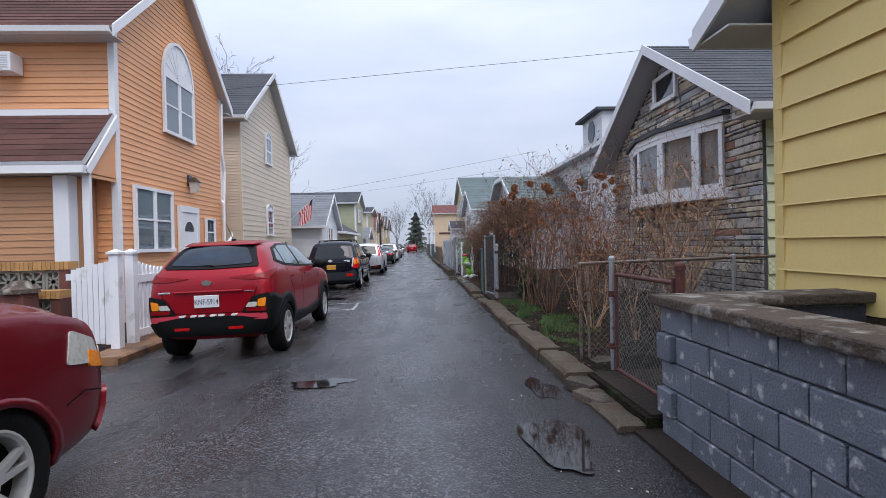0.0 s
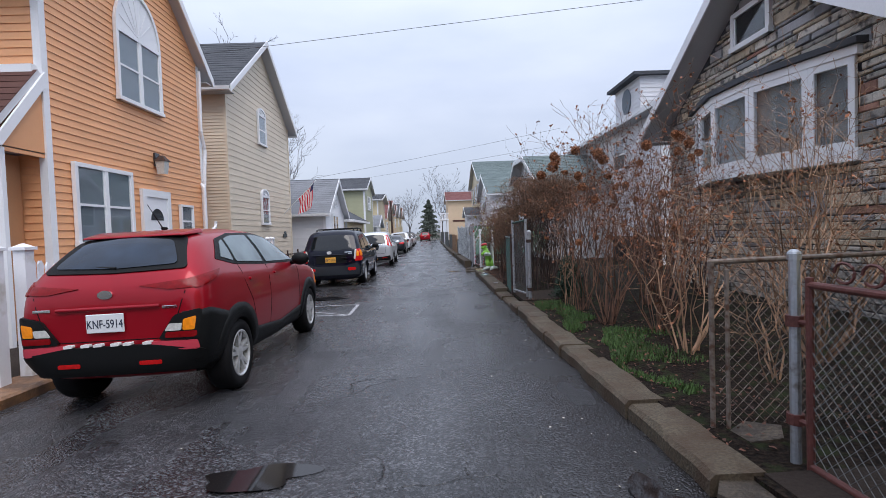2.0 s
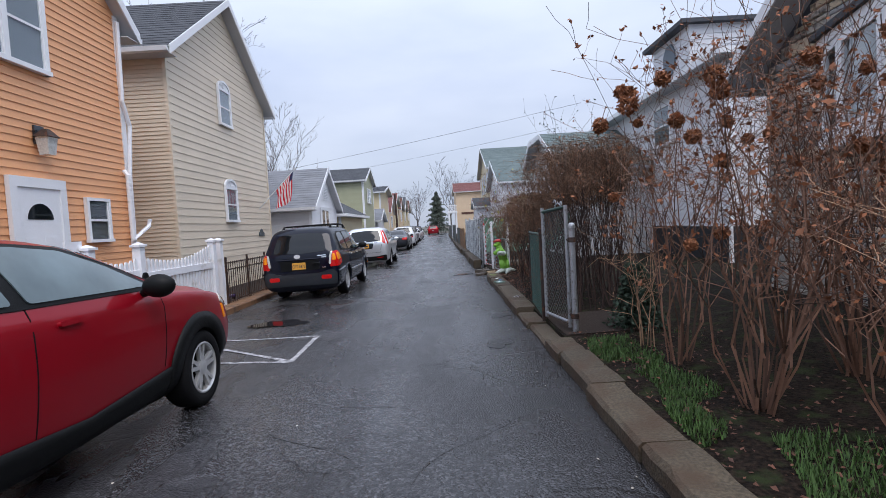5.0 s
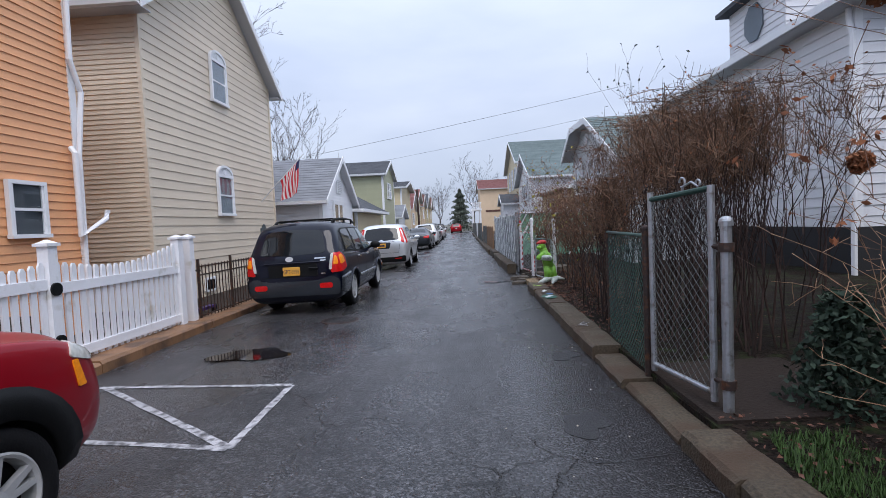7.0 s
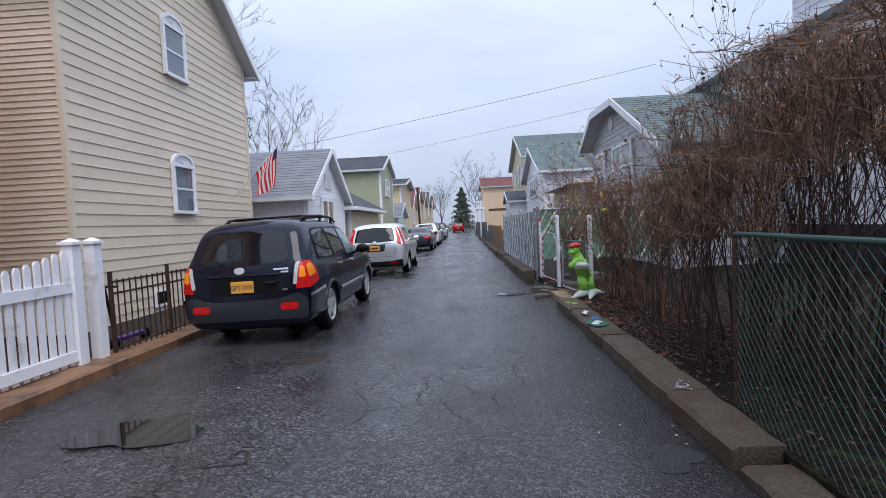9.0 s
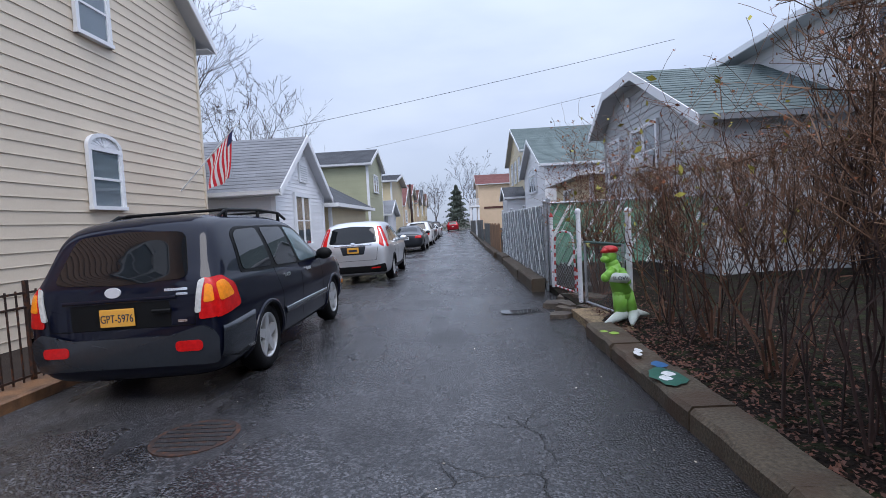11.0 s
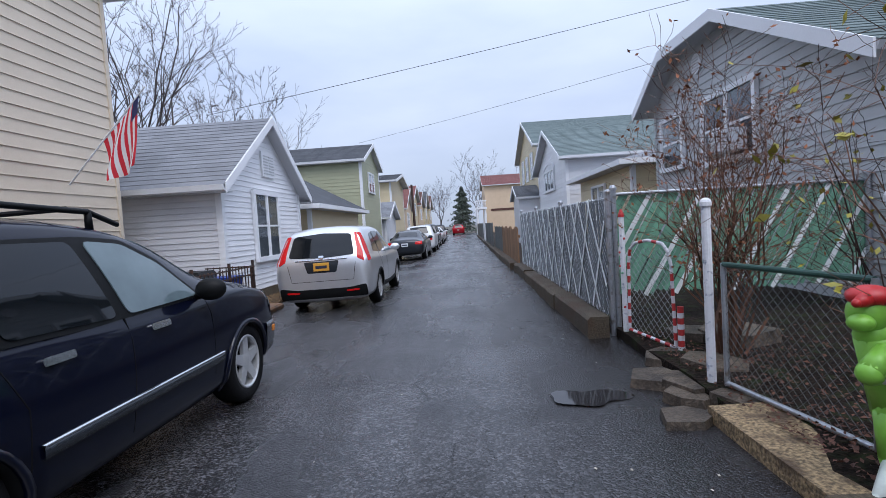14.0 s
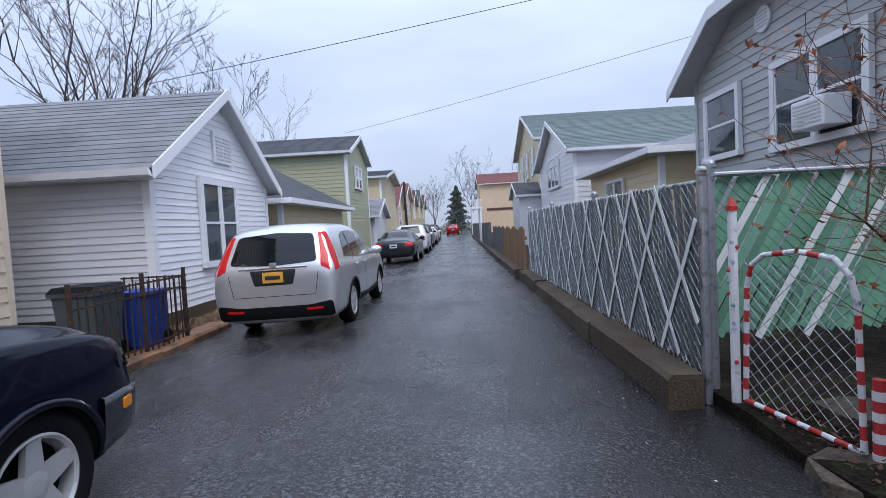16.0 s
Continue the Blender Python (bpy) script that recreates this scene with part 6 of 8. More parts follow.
y2 = gable_house("pale yellow two-storey house with a flat-pitched roof", 1, -4.6, 53.0, 60.0, 12, 5.0, 5.7, CREAM, ROOF_DARK, step=0.25, rake=0.5)
sw = M()
sw.box(-7.2, -5.6, 52.9, 52.97, 3.6, 4.5)
part("side_window", sw, TINT, y2)
for i, (y, e, p, w, r) in enumerate(((61.5, 3.4, 5.2, PEACH, ROOF_RED), (68.5, 4.6, 6.0, CREAM, ROOF_RED), (76, 4.2, 5.8, PEACH, ROOF_BROWN), (84, 4.4, 6.4, CREAM, ROOF_DARK), (92, 4.4, 6.2, CREAM, ROOF_BROWN))):
    hs = gable_house(("peach", "pale cream", "peach", "cream", "buff")[i] + " gabled house further along the lane", 1, -4.8, y, y + 6.3, 10, e, p, w, r, near=False)
    window(hs, -4.8, 1, y + 2.4, y + 3.8, e - 1.7, e - 0.5, cols=2, rows=2, back=CURTAIN)
ch = hip_house("low cream house with a white-edged roof", -1, 5.5, 31.4, 37.6, 8, 2.9, 3.9, CREAM, ROOF_GREY, step=0.2)
window(ch, 5.476, -1, 34.0, 35.6, 1.5, 2.5, cols=2, rows=1)
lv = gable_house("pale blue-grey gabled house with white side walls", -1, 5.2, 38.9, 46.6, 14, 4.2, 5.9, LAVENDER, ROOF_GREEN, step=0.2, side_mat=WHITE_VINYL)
window(lv, 5.176, -1, 41.6, 44.2, 3.0, 3.9, cols=3, rows=1, case=0.12, arch=0.25, back=CURTAIN)
bb = gable_house("large beige two-storey house with a green-grey roof", -1, 5.4, 48.0, 58.0, 16, 6.2, 8.4, CREAM, ROOF_GREEN, step=0.25)
for y in (50.0, 52.4, 54.8):
    window(bb, 5.376, -1, y, y + 0.9, 4.3, 5.9, rows=2, back=CURTAIN, trim=TRIM)
pm = gable_house("little white porch with a dark gabled roof", -1, 4.0, 47.0, 50.4, 1.3, 2.9, 3.6, WHITE_VINYL, ROOF_DARK, near=False, over=0.2, rake=0.2)
ph = gable_house("peach stucco house with a dull red roof", -1, 3.7, 88, 98, 12, 6.9, 8.6, PEACH, ROOF_RED, near=False)
part("side_band", M().box(4.5, 9.5, 87.93, 87.99, 3.2, 3.5), ROOF_BROWN, ph)
bal = thing("balcony", "white timber balcony on posts", "balcony", (2.8, 85, 0.05))
for x in (2.4, 3.5):
    for y in (84.0, 86.5):
        part("post", M().box(x - 0.12, x + 0.12, y - 0.12, y + 0.12, 0.02, 3.4), TRIM, bal)
part("deck", M().box(2.2, 3.69, 83.8, 86.8, 3.4, 3.65), TRIM, bal)
for i in range(14):
    part("baluster", M().box(2.24 + i * 0.1, 2.28 + i * 0.1, 83.84, 83.88, 3.65, 4.5), TRIM, bal)
part("rail", M().box(2.2, 3.69, 83.82, 83.92, 4.5, 4.6), TRIM, bal)
part("side_rail", M().box(2.2, 2.3, 83.92, 86.8, 4.5, 4.6), TRIM, bal)
for y, w, x in ((106, PEACH, -9), (108, CREAM, 9)):
    gable_house("plain gabled house closing the lane's end", 1 if x < 0 else -1, x, y, y + 8, 14, 4.5, 6.6, w, ROOF_BROWN, near=False)

# ---- block wall and gate ----
bwall = thing("block_wall", "blue-grey painted concrete block wall with peeling paint", "garden wall", (2.6, 2, 0), kind="structure")
core = M()
core.box(2.525, 2.68, -5, 3.84, 0.0, 1.0)
core.box(2.68, 4.6, 3.69, 3.84, 0.0, 1.0)
part("core", core, MORTAR, bwall)
rb = random.Random(4)


def block(x0, x1, y0, y1, z0, z1):
    m = M()
    j = 0.006
    m.box(x0, x1, y0, y1, z0 + j, z1 - j)
    o = bevel(part("block", m, BLOCK, bwall), 0.008, 1)
    return o


for k in range(5):
    z0 = 0.02 + 0.2 * k
    off = 0.2 if k % 2 else 0.0
    y = 3.9 - off
    if off:
        block(2.46, 2.66, y + 0.006, 3.9, z0, z0 + 0.2)
    while y > -4.5:
        block(2.5 + rb.uniform(-0.004, 0.004), 2.69, y - 0.394, y - 0.006 + (0 if y < 3.89 else 0.006), z0, z0 + 0.2)
        y -= 0.4
    x = 2.7
    while x < 4.4:
        block(x, x + 0.39, 3.70, 3.9, z0, z0 + 0.2)
        x += 0.4
for y0, y1 in spans(-5, 3.95, 1.3, 9):
    m = M()
    m.box(2.43, 2.80, y0 + 0.004, y1 - 0.004, 1.022, 1.10)
    bevel(part("cap_stone", m, CAP, bwall), 0.015, 2)
m = M()
m.box(2.81, 4.7, 3.62, 3.97, 1.022, 1.10)
bevel(part("cap_stone", m, CAP, bwall), 0.015, 2)


def chain(parent, p0, p1, z0, z1, pitch=0.058, r=0.0022, material=None, name="wire_mesh"):
    """Diamond wire mesh between two posts."""
    p0, p1 = Vector((*p0, 0)), Vector((*p1, 0))
    L, H = (p1 - p0).length, z1 - z0
    u = (p1 - p0) / L
    m = M()
    for s in (1, -1):
        k = -H
        while k < L:
            a, b = (k, 0.0), (k + H, H)
            if a[0] < 0:
                a = (0.0, -k)
            if b[0] > L:
                b = (L, L - k)
            if b[0] - a[0] > 0.01:
                q = [(w if s > 0 else L - w, h) for w, h in (a, b)]
                m.tube(*[(p0 + u * w) + Vector((0, 0, z0 + h)) + Vector((-u.y, u.x, 0)) * 0.002 * s for w, h in q], r, r, 3, caps=False)
            k += pitch * 1.25
    return part(name, m, material or DARK_WIRE, parent, kind="stuff")


def post(parent, x, y, z0, z1, r=0.028, material=None, cap=True, name="post"):
    m = M()
    m.tube((x, y, z0), (x, y, z1), r, r, 12)
    if cap:
        m.ball((x, y, z1), r * 1.25, 10, 6, squash=0.8)
        m.tube((x, y, z1 - 0.03), (x, y, z1 - 0.005), r * 1.3, r * 1.3, 12)
    return part(name, m, material or GALV, parent, smooth=False)


def rail(parent, p, q, r=0.018, material=None, name="rail"):
    m = M()
    m.tube(p, q, r, r, 10)
    return part(name, m, material or GALV, parent)


cf = thing("chain_link_fence", "old galvanised chain-link fence with leaning posts", "fence", (2.6, 5.9, 0.1))
OLD_PIPE = mat("rusty_grey_pipe", (0.20, 0.165, 0.14), 0.6, metal=0.3, var=0.3, scale=9, bump=0.3, stain=(0.10, 0.05, 0.03), amount=0.45)
post(cf, 2.55, 5.9, 0.1, 1.25, 0.017, OLD_PIPE)
post(cf, 2.63, 5.86, 0.1, 1.2, 0.014, OLD_PIPE, cap=False)
post(cf, 2.72, 5.38, 0.05, 1.32, 0.028)
rail(cf, (2.55, 5.9, 1.25), (6.3, 5.95, 1.30), 0.018, OLD_PIPE)
post(cf, 4.4, 5.92, 0.1, 1.3, 0.022)
post(cf, 6.25, 5.95, 0.1, 1.32, 0.022)
chain(cf, (2.6, 5.9), (6.25, 5.95), 0.15, 1.25, r=0.0026, material=OLD_PIPE)
RUST = mat("rust_red_painted_pipe", (0.10, 0.03, 0.024), 0.55, var=0.35, scale=8, bump=0.25)
g1 = thing("garden_gate", "rusty red pipe gate with chain-link infill", "gate", (2.72, 4.8, 0.1))
for y in (5.27, 4.12):
    rail(g1, (2.72, y, 0.14), (2.72, y, 1.2), 0.02, RUST, "stile")
rail(g1, (2.72, 5.27, 1.16), (2.72, 4.12, 1.16), 0.02, RUST, "top_rail")
rail(g1, (2.72, 5.27, 0.18), (2.72, 4.12, 0.18), 0.02, RUST, "bottom_rail")
chain(g1, (2.72, 5.25), (2.72, 4.14), 0.2, 1.14)
m = M()
for k in range(4):
    cy = 5.05 - k * 0.16
    m.path([(2.72, cy + 0.06 * math.cos(a), 1.24 + 0.05 * math.sin(a)) for a in [i * 0.5 for i in range(12)]], 0.008, 5)
part("scroll_work", m, RUST, g1)
for z in (0.4, 0.95):
    m = M()
    m.tube((2.72, 5.38, z - 0.03), (2.72, 5.38, z + 0.03), 0.045, 0.045, 10)
    m.tube((2.72, 5.38, z), (2.72, 5.27, z), 0.015, 0.015, 6)
    part("hinge", m, RUST, g1)
gp = thing("gate_post", "dark rusty latch post beside the block wall", "post", (2.72, 4.02, 0))
post(gp, 2.72, 4.02, 0.02, 1.3, 0.035, RUST)

# tall gate with green mesh beside it
g2 = thing("tall_gate", "tall weathered chain-link gate standing shut", "gate", (2.45, 12.5, 0.1))
for x, y in ((2.54, 12.18), (2.41, 12.92)):
    rail(g2, (x, y, 0.2), (x, y, 1.70), 0.024, None, "stile")
rail(g2, (2.54, 12.18, 1.68), (2.41, 12.92, 1.64), 0.022, GREEN_WIRE, "top_rail")
rail(g2, (2.54, 12.18, 0.26), (2.41, 12.92, 0.26), 0.022, None, "bottom_rail")
chain(g2, (2.54, 12.2), (2.41, 12.9), 0.28, 1.66, 0.064, 0.0026)
m = M()
for cy, cz, rr, turn in ((12.50, 1.745, 0.034, 5.2), (12.32, 1.725, 0.024, 4.2)):
    m.path([(2.545 - 0.176 * (cy + rr * math.cos(0.4 * k) - 12.18), cy + rr * math.cos(0.4 * k), cz + rr * math.sin(0.4 * k)) for k in range(int(turn / 0.4) + 1)], 0.008, 6)
m.path([(2.485, 12.50, 1.66), (2.487, 12.48, 1.71), (2.50, 12.38, 1.74), (2.515, 12.31, 1.70), (2.516, 12.31, 1.67)], 0.008, 6)
part("scroll_work", m, GALV, g2, "grey iron scroll on the top rail")
for z in (0.36, 1.28):
    m = M()
    m.tube((2.57, 12.05, z - 0.03), (2.57, 12.05, z + 0.03), 0.05, 0.05, 10)
    m.tube((2.57, 12.05, z), (2.54, 12.18, z), 0.018, 0.018, 6)
    part("hinge", m, IRON, g2)
f2 = thing("green_mesh_fence", "dark green coated chain-link fence on grey posts", "fence", (2.4, 13.4, 0.1))
post(f2, 2.57, 12.05, 0.08, 1.45, 0.036)
post(f2, 2.39, 13.0, 0.08, 1.40, 0.03, IRON)
post(f2, 2.50, 14.5, 0.1, 1.36, 0.018, IRON, False)
rail(f2, (2.39, 13.0, 1.34), (2.50, 14.5, 1.34), 0.016, GREEN_WIRE)
chain(f2, (2.39, 13.02), (2.50, 14.5), 0.16, 1.34, 0.06, 0.0022, GREEN_WIRE)

# white post with a dark gate near the figure
f3 = thing("low_gate", "dark chain-link gate hung on a flaking white post", "gate", (2.5, 20.3, 0.1))
WHITE_POST = mat("flaking_white_paint", (0.70, 0.71, 0.74), 0.5, var=0.12, scale=8, bump=0.2, stain=(0.16, 0.20, 0.30), amount=0.07)
post(f3, 2.50, 20.85, 0.05, 1.54, 0.034, WHITE_POST)
for y in (20.74, 19.62):
    rail(f3, (2.56 if y > 20 else 2.75, y, 0.16), (2.56 if y > 20 else 2.75, y, 1.08), 0.02, None, "stile")
rail(f3, (2.56, 20.74, 1.07), (2.75, 19.62, 1.07), 0.02, GREEN_WIRE, "top_rail")
rail(f3, (2.56, 20.74, 0.18), (2.75, 19.62, 0.18), 0.02, None, "bottom_rail")
post(f3, 2.80, 19.55, 0.05, 1.5, 0.036, WHITE_POST)
chain(f3, (2.56, 20.72), (2.75, 19.64), 0.2, 1.05, 0.055)


# slatted fences
def slatted(label, p0, p1, z0, z1, slat, lean, step, width, wire, white=(), seed=1):
    """Chain-link fence woven with plastic slats that lean, crossed by pale ones."""
    f = thing("slatted_fence", label, "fence", (*p0, z0))
    p0, p1 = Vector((*p0, 0)), Vector((*p1, 0))
    L, H = (p1 - p0).length, z1 - z0
    u = (p1 - p0) / L
    nn = Vector((-u.y, u.x, 0))
    r = random.Random(seed)

    def strip(w0, run, wid, off, material, name, zlo=0.0, zhi=1.0):
        a, b = (w0 + run * zlo, H * zlo), (w0 + run * zhi, H * zhi)
        if abs(run) > 1e-6:
            (aw, ah), (bw_, bh) = a, b
            def cut(w, p, q):
                t = (w - p[0]) / (q[0] - p[0])
                return (w, p[1] + (q[1] - p[1]) * t)
            if max(aw, bw_) < 0 or min(aw, bw_) > L:
                return
            for w in (0.0, L):
                if (a[0] < w) != (b[0] < w):
                    c = cut(w, a, b)
                    if (w == 0.0) == (a[0] < w):
                        a = c
                    else:
                        b = c
            if a[0] > L or b[0] > L + 1e-6 or a[0] < -1e-6 or b[0] < -1e-6:
                return
        elif not 0 <= w0 <= L:
            return
        d = Vector((b[0] - a[0], b[1] - a[1])).normalized()
        s = Vector((-d.y, d.x)) * wid / 2
        m = M()
        q = [(a[0] + s.x, a[1] + s.y), (a[0] - s.x, a[1] - s.y), (b[0] - s.x, b[1] - s.y), (b[0] + s.x, b[1] + s.y)]
        P = lambda w, h, o: p0 + u * w + nn * o + Vector((0, 0, z0 + h))
        m.prism([P(w, h, off) for w, h in q], [P(w, h, off + 0.004) for w, h in q])
        part(name, m, material, f)
    w = -abs(lean)
    while w < L + abs(lean):
        strip(w + r.uniform(-0.008, 0.008), lean * H + r.uniform(-0.02, 0.02), width, r.uniform(-0.006, 0.0), slat, "slat", r.uniform(0, 0.05), 1 - r.uniform(0, 0.035))
        w += step
    for run, gap, wid in white:
        w = -abs(run)
        while w < L + abs(run):
            strip(w + r.uniform(-0.1, 0.1), run + r.uniform(-0.05, 0.05), wid, r.uniform(0.012, 0.02), WHITE_SLAT, "pale_slat", r.uniform(0, 0.04), 1)
            strip(w + r.uniform(-0.1, 0.1), run, wid, r.uniform(-0.026, -0.02), WHITE_SLAT, "pale_slat")
            w += gap
    k = max(1, round(L / 2.6))
    for i in range(k + 1):
        q = p0 + u * (L * i / k)
        post(f, q.x - nn.x * 0.04, q.y - nn.y * 0.04, 0.05, z1 + 0.06, 0.035)
    rail(f, tuple(p0 + Vector((0, 0, z1 - 0.02)) - nn * 0.035), tuple(p1 + Vector((0, 0, z1 - 0.02)) - nn * 0.035), 0.02)
    chain(f, p0[:2], p1[:2], z0, z1, 0.075, 0.002, wire)
    return f


slatted("faded green privacy-slat fence with white diagonal slats", (2.45, 23.05), (5.5, 23.2), 0.5, 1.75, GREEN_SLAT, 0.55, 0.075, 0.058, GREEN_WIRE, ((0.75, 0.52, 0.055),), 3)
slatted("weathered grey slatted fence crossed by pale diagonal slats", (2.33, 22.95), (2.25, 31.2), 0.28, 1.70, GREY_SLAT, 0.16, 0.062, 0.05, GALV, ((0.95, 0.62, 0.045), (-0.85, 0.75, 0.045)), 5)
bf = thing("board_fence", "rusty brown board fence beyond the slatted one", "fence", (2.2, 35, 0.1))
for i in range(56):
    y = 31.6 + i * 0.2
    part("board", M().box(2.18, 2.21, y, y + 0.185, 0.1, 1.28 + 0.05 * math.sin(i * 0.7)), WOOD_OLD if i < 30 else GREY_SLAT, bf)
part("rail", M().box(2.215, 2.26, 31.6, 42.8, 1.0, 1.08), WOOD_OLD, bf)
for k, (y0, y1, mt, lb) in enumerate(((43.0, 52.0, GREY_SLAT, "grey plank fence far along the lane"), (53.0, 56.0, TRIM, "short white panel fence"), (57.0, 75.0, GREY_SLAT, "grey fence towards the lane's end"))):
    ff = thing("plank_fence", lb, "fence", (2.1, y0, 0.1))
    y = y0
    while y < y1:
        part("plank", M().box(2.08, 2.12, y, min(y1, y + 0.6), 0.08, 1.5), mt, ff)
        y += 0.63

# painted gate
RED_PT = mat("chipped_red_paint", (0.45, 0.035, 0.035), 0.5, var=0.2, bump=0.1)
g3 = thing("painted_gate", "little arched gate painted with red and white stripes", "gate", (2.5, 22.1, 0.1))
post(g3, 2.44, 22.70, 0.08, 1.46, 0.03, WHITE_POST, False)
m = M()
m.tube((2.44, 22.70, 1.46), (2.44, 22.70, 1.49), 0.036, 0.036, 10)
m.tube((2.44, 22.70, 1.49), (2.44, 22.70, 1.55), 0.032, 0.008, 10)
part("finial", m, RED_PT, g3)
line = [(2.46, 22.62, 0.19), (2.47, 22.60, 0.95), (2.48, 22.56, 1.10), (2.51, 22.48, 1.17), (2.57, 22.27, 1.2), (2.635, 22.06, 1.17), (2.66, 21.98, 1.08), (2.67, 21.95, 0.95), (2.68, 21.93, 0.14), (2.46, 22.62, 0.19)]
for a, b in zip(line, line[1:]):
    a, b = Vector(a), Vector(b)
    k = max(1, int((b - a).length / 0.07))
    for i in range(k):
        rail(g3, a.lerp(b, i / k), a.lerp(b, (i + 1) / k), 0.017, RED_PT if i % 2 else WHITE_POST, "stripe")
chain(g3, (2.465, 22.61), (2.678, 21.94), 0.2, 1.12, 0.07, 0.0025, GALV)
post(g3, 2.705, 21.86, 0.08, 0.56, 0.03, RED_PT, False)
for i in range(4):
    z = 0.12 + i * 0.11
    m = M()
    m.tube((2.705, 21.86, z), (2.705, 21.86, z + 0.05), 0.032, 0.032, 12)
    part("stripe", m, WHITE_POST, g3)
rr = random.Random(8)
for i in range(16):
    z = 0.2 + i * 0.078
    m = M()
    a = rr.uniform(0, 6.28)
    m.ball((2.44 + 0.03 * math.cos(a), 22.70 + 0.03 * math.sin(a), z), 0.016, 6, 4, squash=0.9)
    part("paint_dot", m, RED_PT if i % 2 else GREEN_SLAT, g3)


# ---- left side fences ----
def picket_run(fence, x, y0, y1, h0, h1, sag, z0, gap=0.115):
    """Pickets between two posts with a dipped top line."""
    n = max(2, int((y1 - y0) / gap))
    for i in range(n):
        y = y0 + 0.06 + (y1 - y0 - 0.12) * i / (n - 1)
        u = (y - y0) / (y1 - y0)
        top = h0 + (h1 - h0) * u - sag * math.sin(math.pi * u)
        m = M()
        m.box(x - 0.013, x + 0.013, y - 0.036, y + 0.036, z0 + 0.08, top - 0.04)
        m.prism([(x + a, y + b, top - 0.04) for a, b in ((-0.013, -0.036), (0.013, -0.036), (0.013, 0.036), (-0.013, 0.036))], [(x + a, y + b, top) for a, b in ((-0.011, -0.016), (0.011, -0.016), (0.011, 0.016), (-0.011, 0.016))])
        part("picket", m, PVC, fence)
    for z in (z0 + 0.18, min(h0, h1) - sag - 0.16):
        part("rail", M().box(x - 0.035, x + 0.035, y0, y1, z - 0.06, z + 0.06), PVC, fence)


def square_post(fence, x, y, z0, z1, w=0.065):
    m = M()
    m.box(x - w, x + w, y - w, y + w, z0, z1)
    p = part("post", m, PVC, fence)
    m = M()
    m.box(x - w - 0.025, x + w + 0.025, y - w - 0.025, y + w + 0.025, z1, z1 + 0.035)
    m.prism([(x + a * (w + 0.01), y + b * (w + 0.01), z1 + 0.035) for a, b in ((-1, -1), (1, -1), (1, 1), (-1, 1))], [(x + a * 0.01, y + b * 0.01, z1 + 0.075) for a, b in ((-1, -1), (1, -1), (1, 1), (-1, 1))])
    part("post_cap", m, PVC, p)


pf = thing("picket_fence", "white plastic picket fence with dipped top lines", "fence", (-3.85, 12, 0))
zb = gz(-3.85) + 0.08
FX = -3.86
for y in (7.95, 8.35, 10.55, 12.95, 14.1, 16.62, 16.95):
    square_post(pf, FX, y, zb, 1.47)
picket_run(pf, FX, 8.4, 10.5, 1.38, 1.38, 0.16, zb)
picket_run(pf, FX, 10.6, 12.9, 1.38, 1.38, 0.16, zb)
picket_run(pf, FX, 13.0, 14.05, 1.38, 1.30, 0.10, zb)
picket_run(pf, FX, 14.15, 16.56, 1.30, 1.42, 0.16, zb)
for i in range(7):
    x = FX - 0.16 - i * 0.115
    part("picket", M().box(x - 0.036, x + 0.036, 8.0 + i * 0.05 - 0.013, 8.0 + i * 0.05 + 0.013, zb + 0.1, 1.36 - 0.02 * i), PVC, pf)
for z in (zb + 0.25, 1.12):
    part("rail", M().prism([(FX, 7.99, z - 0.05), (FX, 8.05, z - 0.05), (FX, 8.05, z + 0.05), (FX, 7.99, z + 0.05)], [(FX - 1.0, 8.34, z - 0.05), (FX - 1.0, 8.4, z - 0.05), (FX - 1.0, 8.4, z + 0.05), (FX - 1.0, 8.34, z + 0.05)]), PVC, pf)
for z in (0.98, 0.38):
    m = M()
    m.tube((FX + 0.066, 14.1, z), (FX + 0.09, 14.1, z), 0.075, 0.075, 16)
    part("hinge_cover", m, BLACK_PLASTIC, pf, "round black hinge cover")
sg = thing("number_sign", "small white house number plaque", "sign", (-3.8, 12.8, 1.4))
part("plaque", M().box(-3.93, -3.90, 12.62, 12.92, 1.32, 1.60), PVC, sg)
words("number", "45", 0.17, Matrix.Translation((-3.897, 12.77, 1.46)) @ pose(0, 0, 0, 90, 0, 90), INK, sg)
JUG = mat("blue_plastic", (0.015, 0.10, 0.42), 0.35, var=0.1, bump=0.02)
m = M()
m.lathe((0, 0, 0), 1, [(0.001, 0), (0.12, 0.0), (0.13, 0.02), (0.13, 0.26), (0.05, 0.36), (0.04, 0.40), (0.001, 0.40)], 18)
for i, v in enumerate(m.v):
    m.v[i] = (-4.6 + v[1], 11.5 + v[2], 1.05 + v[0])
tagged(part("water_jug", m, JUG, smooth=True), "blue plastic water jug standing on a crate", "jug")
tagged(bevel(part("crate", M().box(-4.8, -4.4, 11.3, 11.7, -0.05, 1.05), TRIM)), "plain white storage crate behind the fence", "crate")


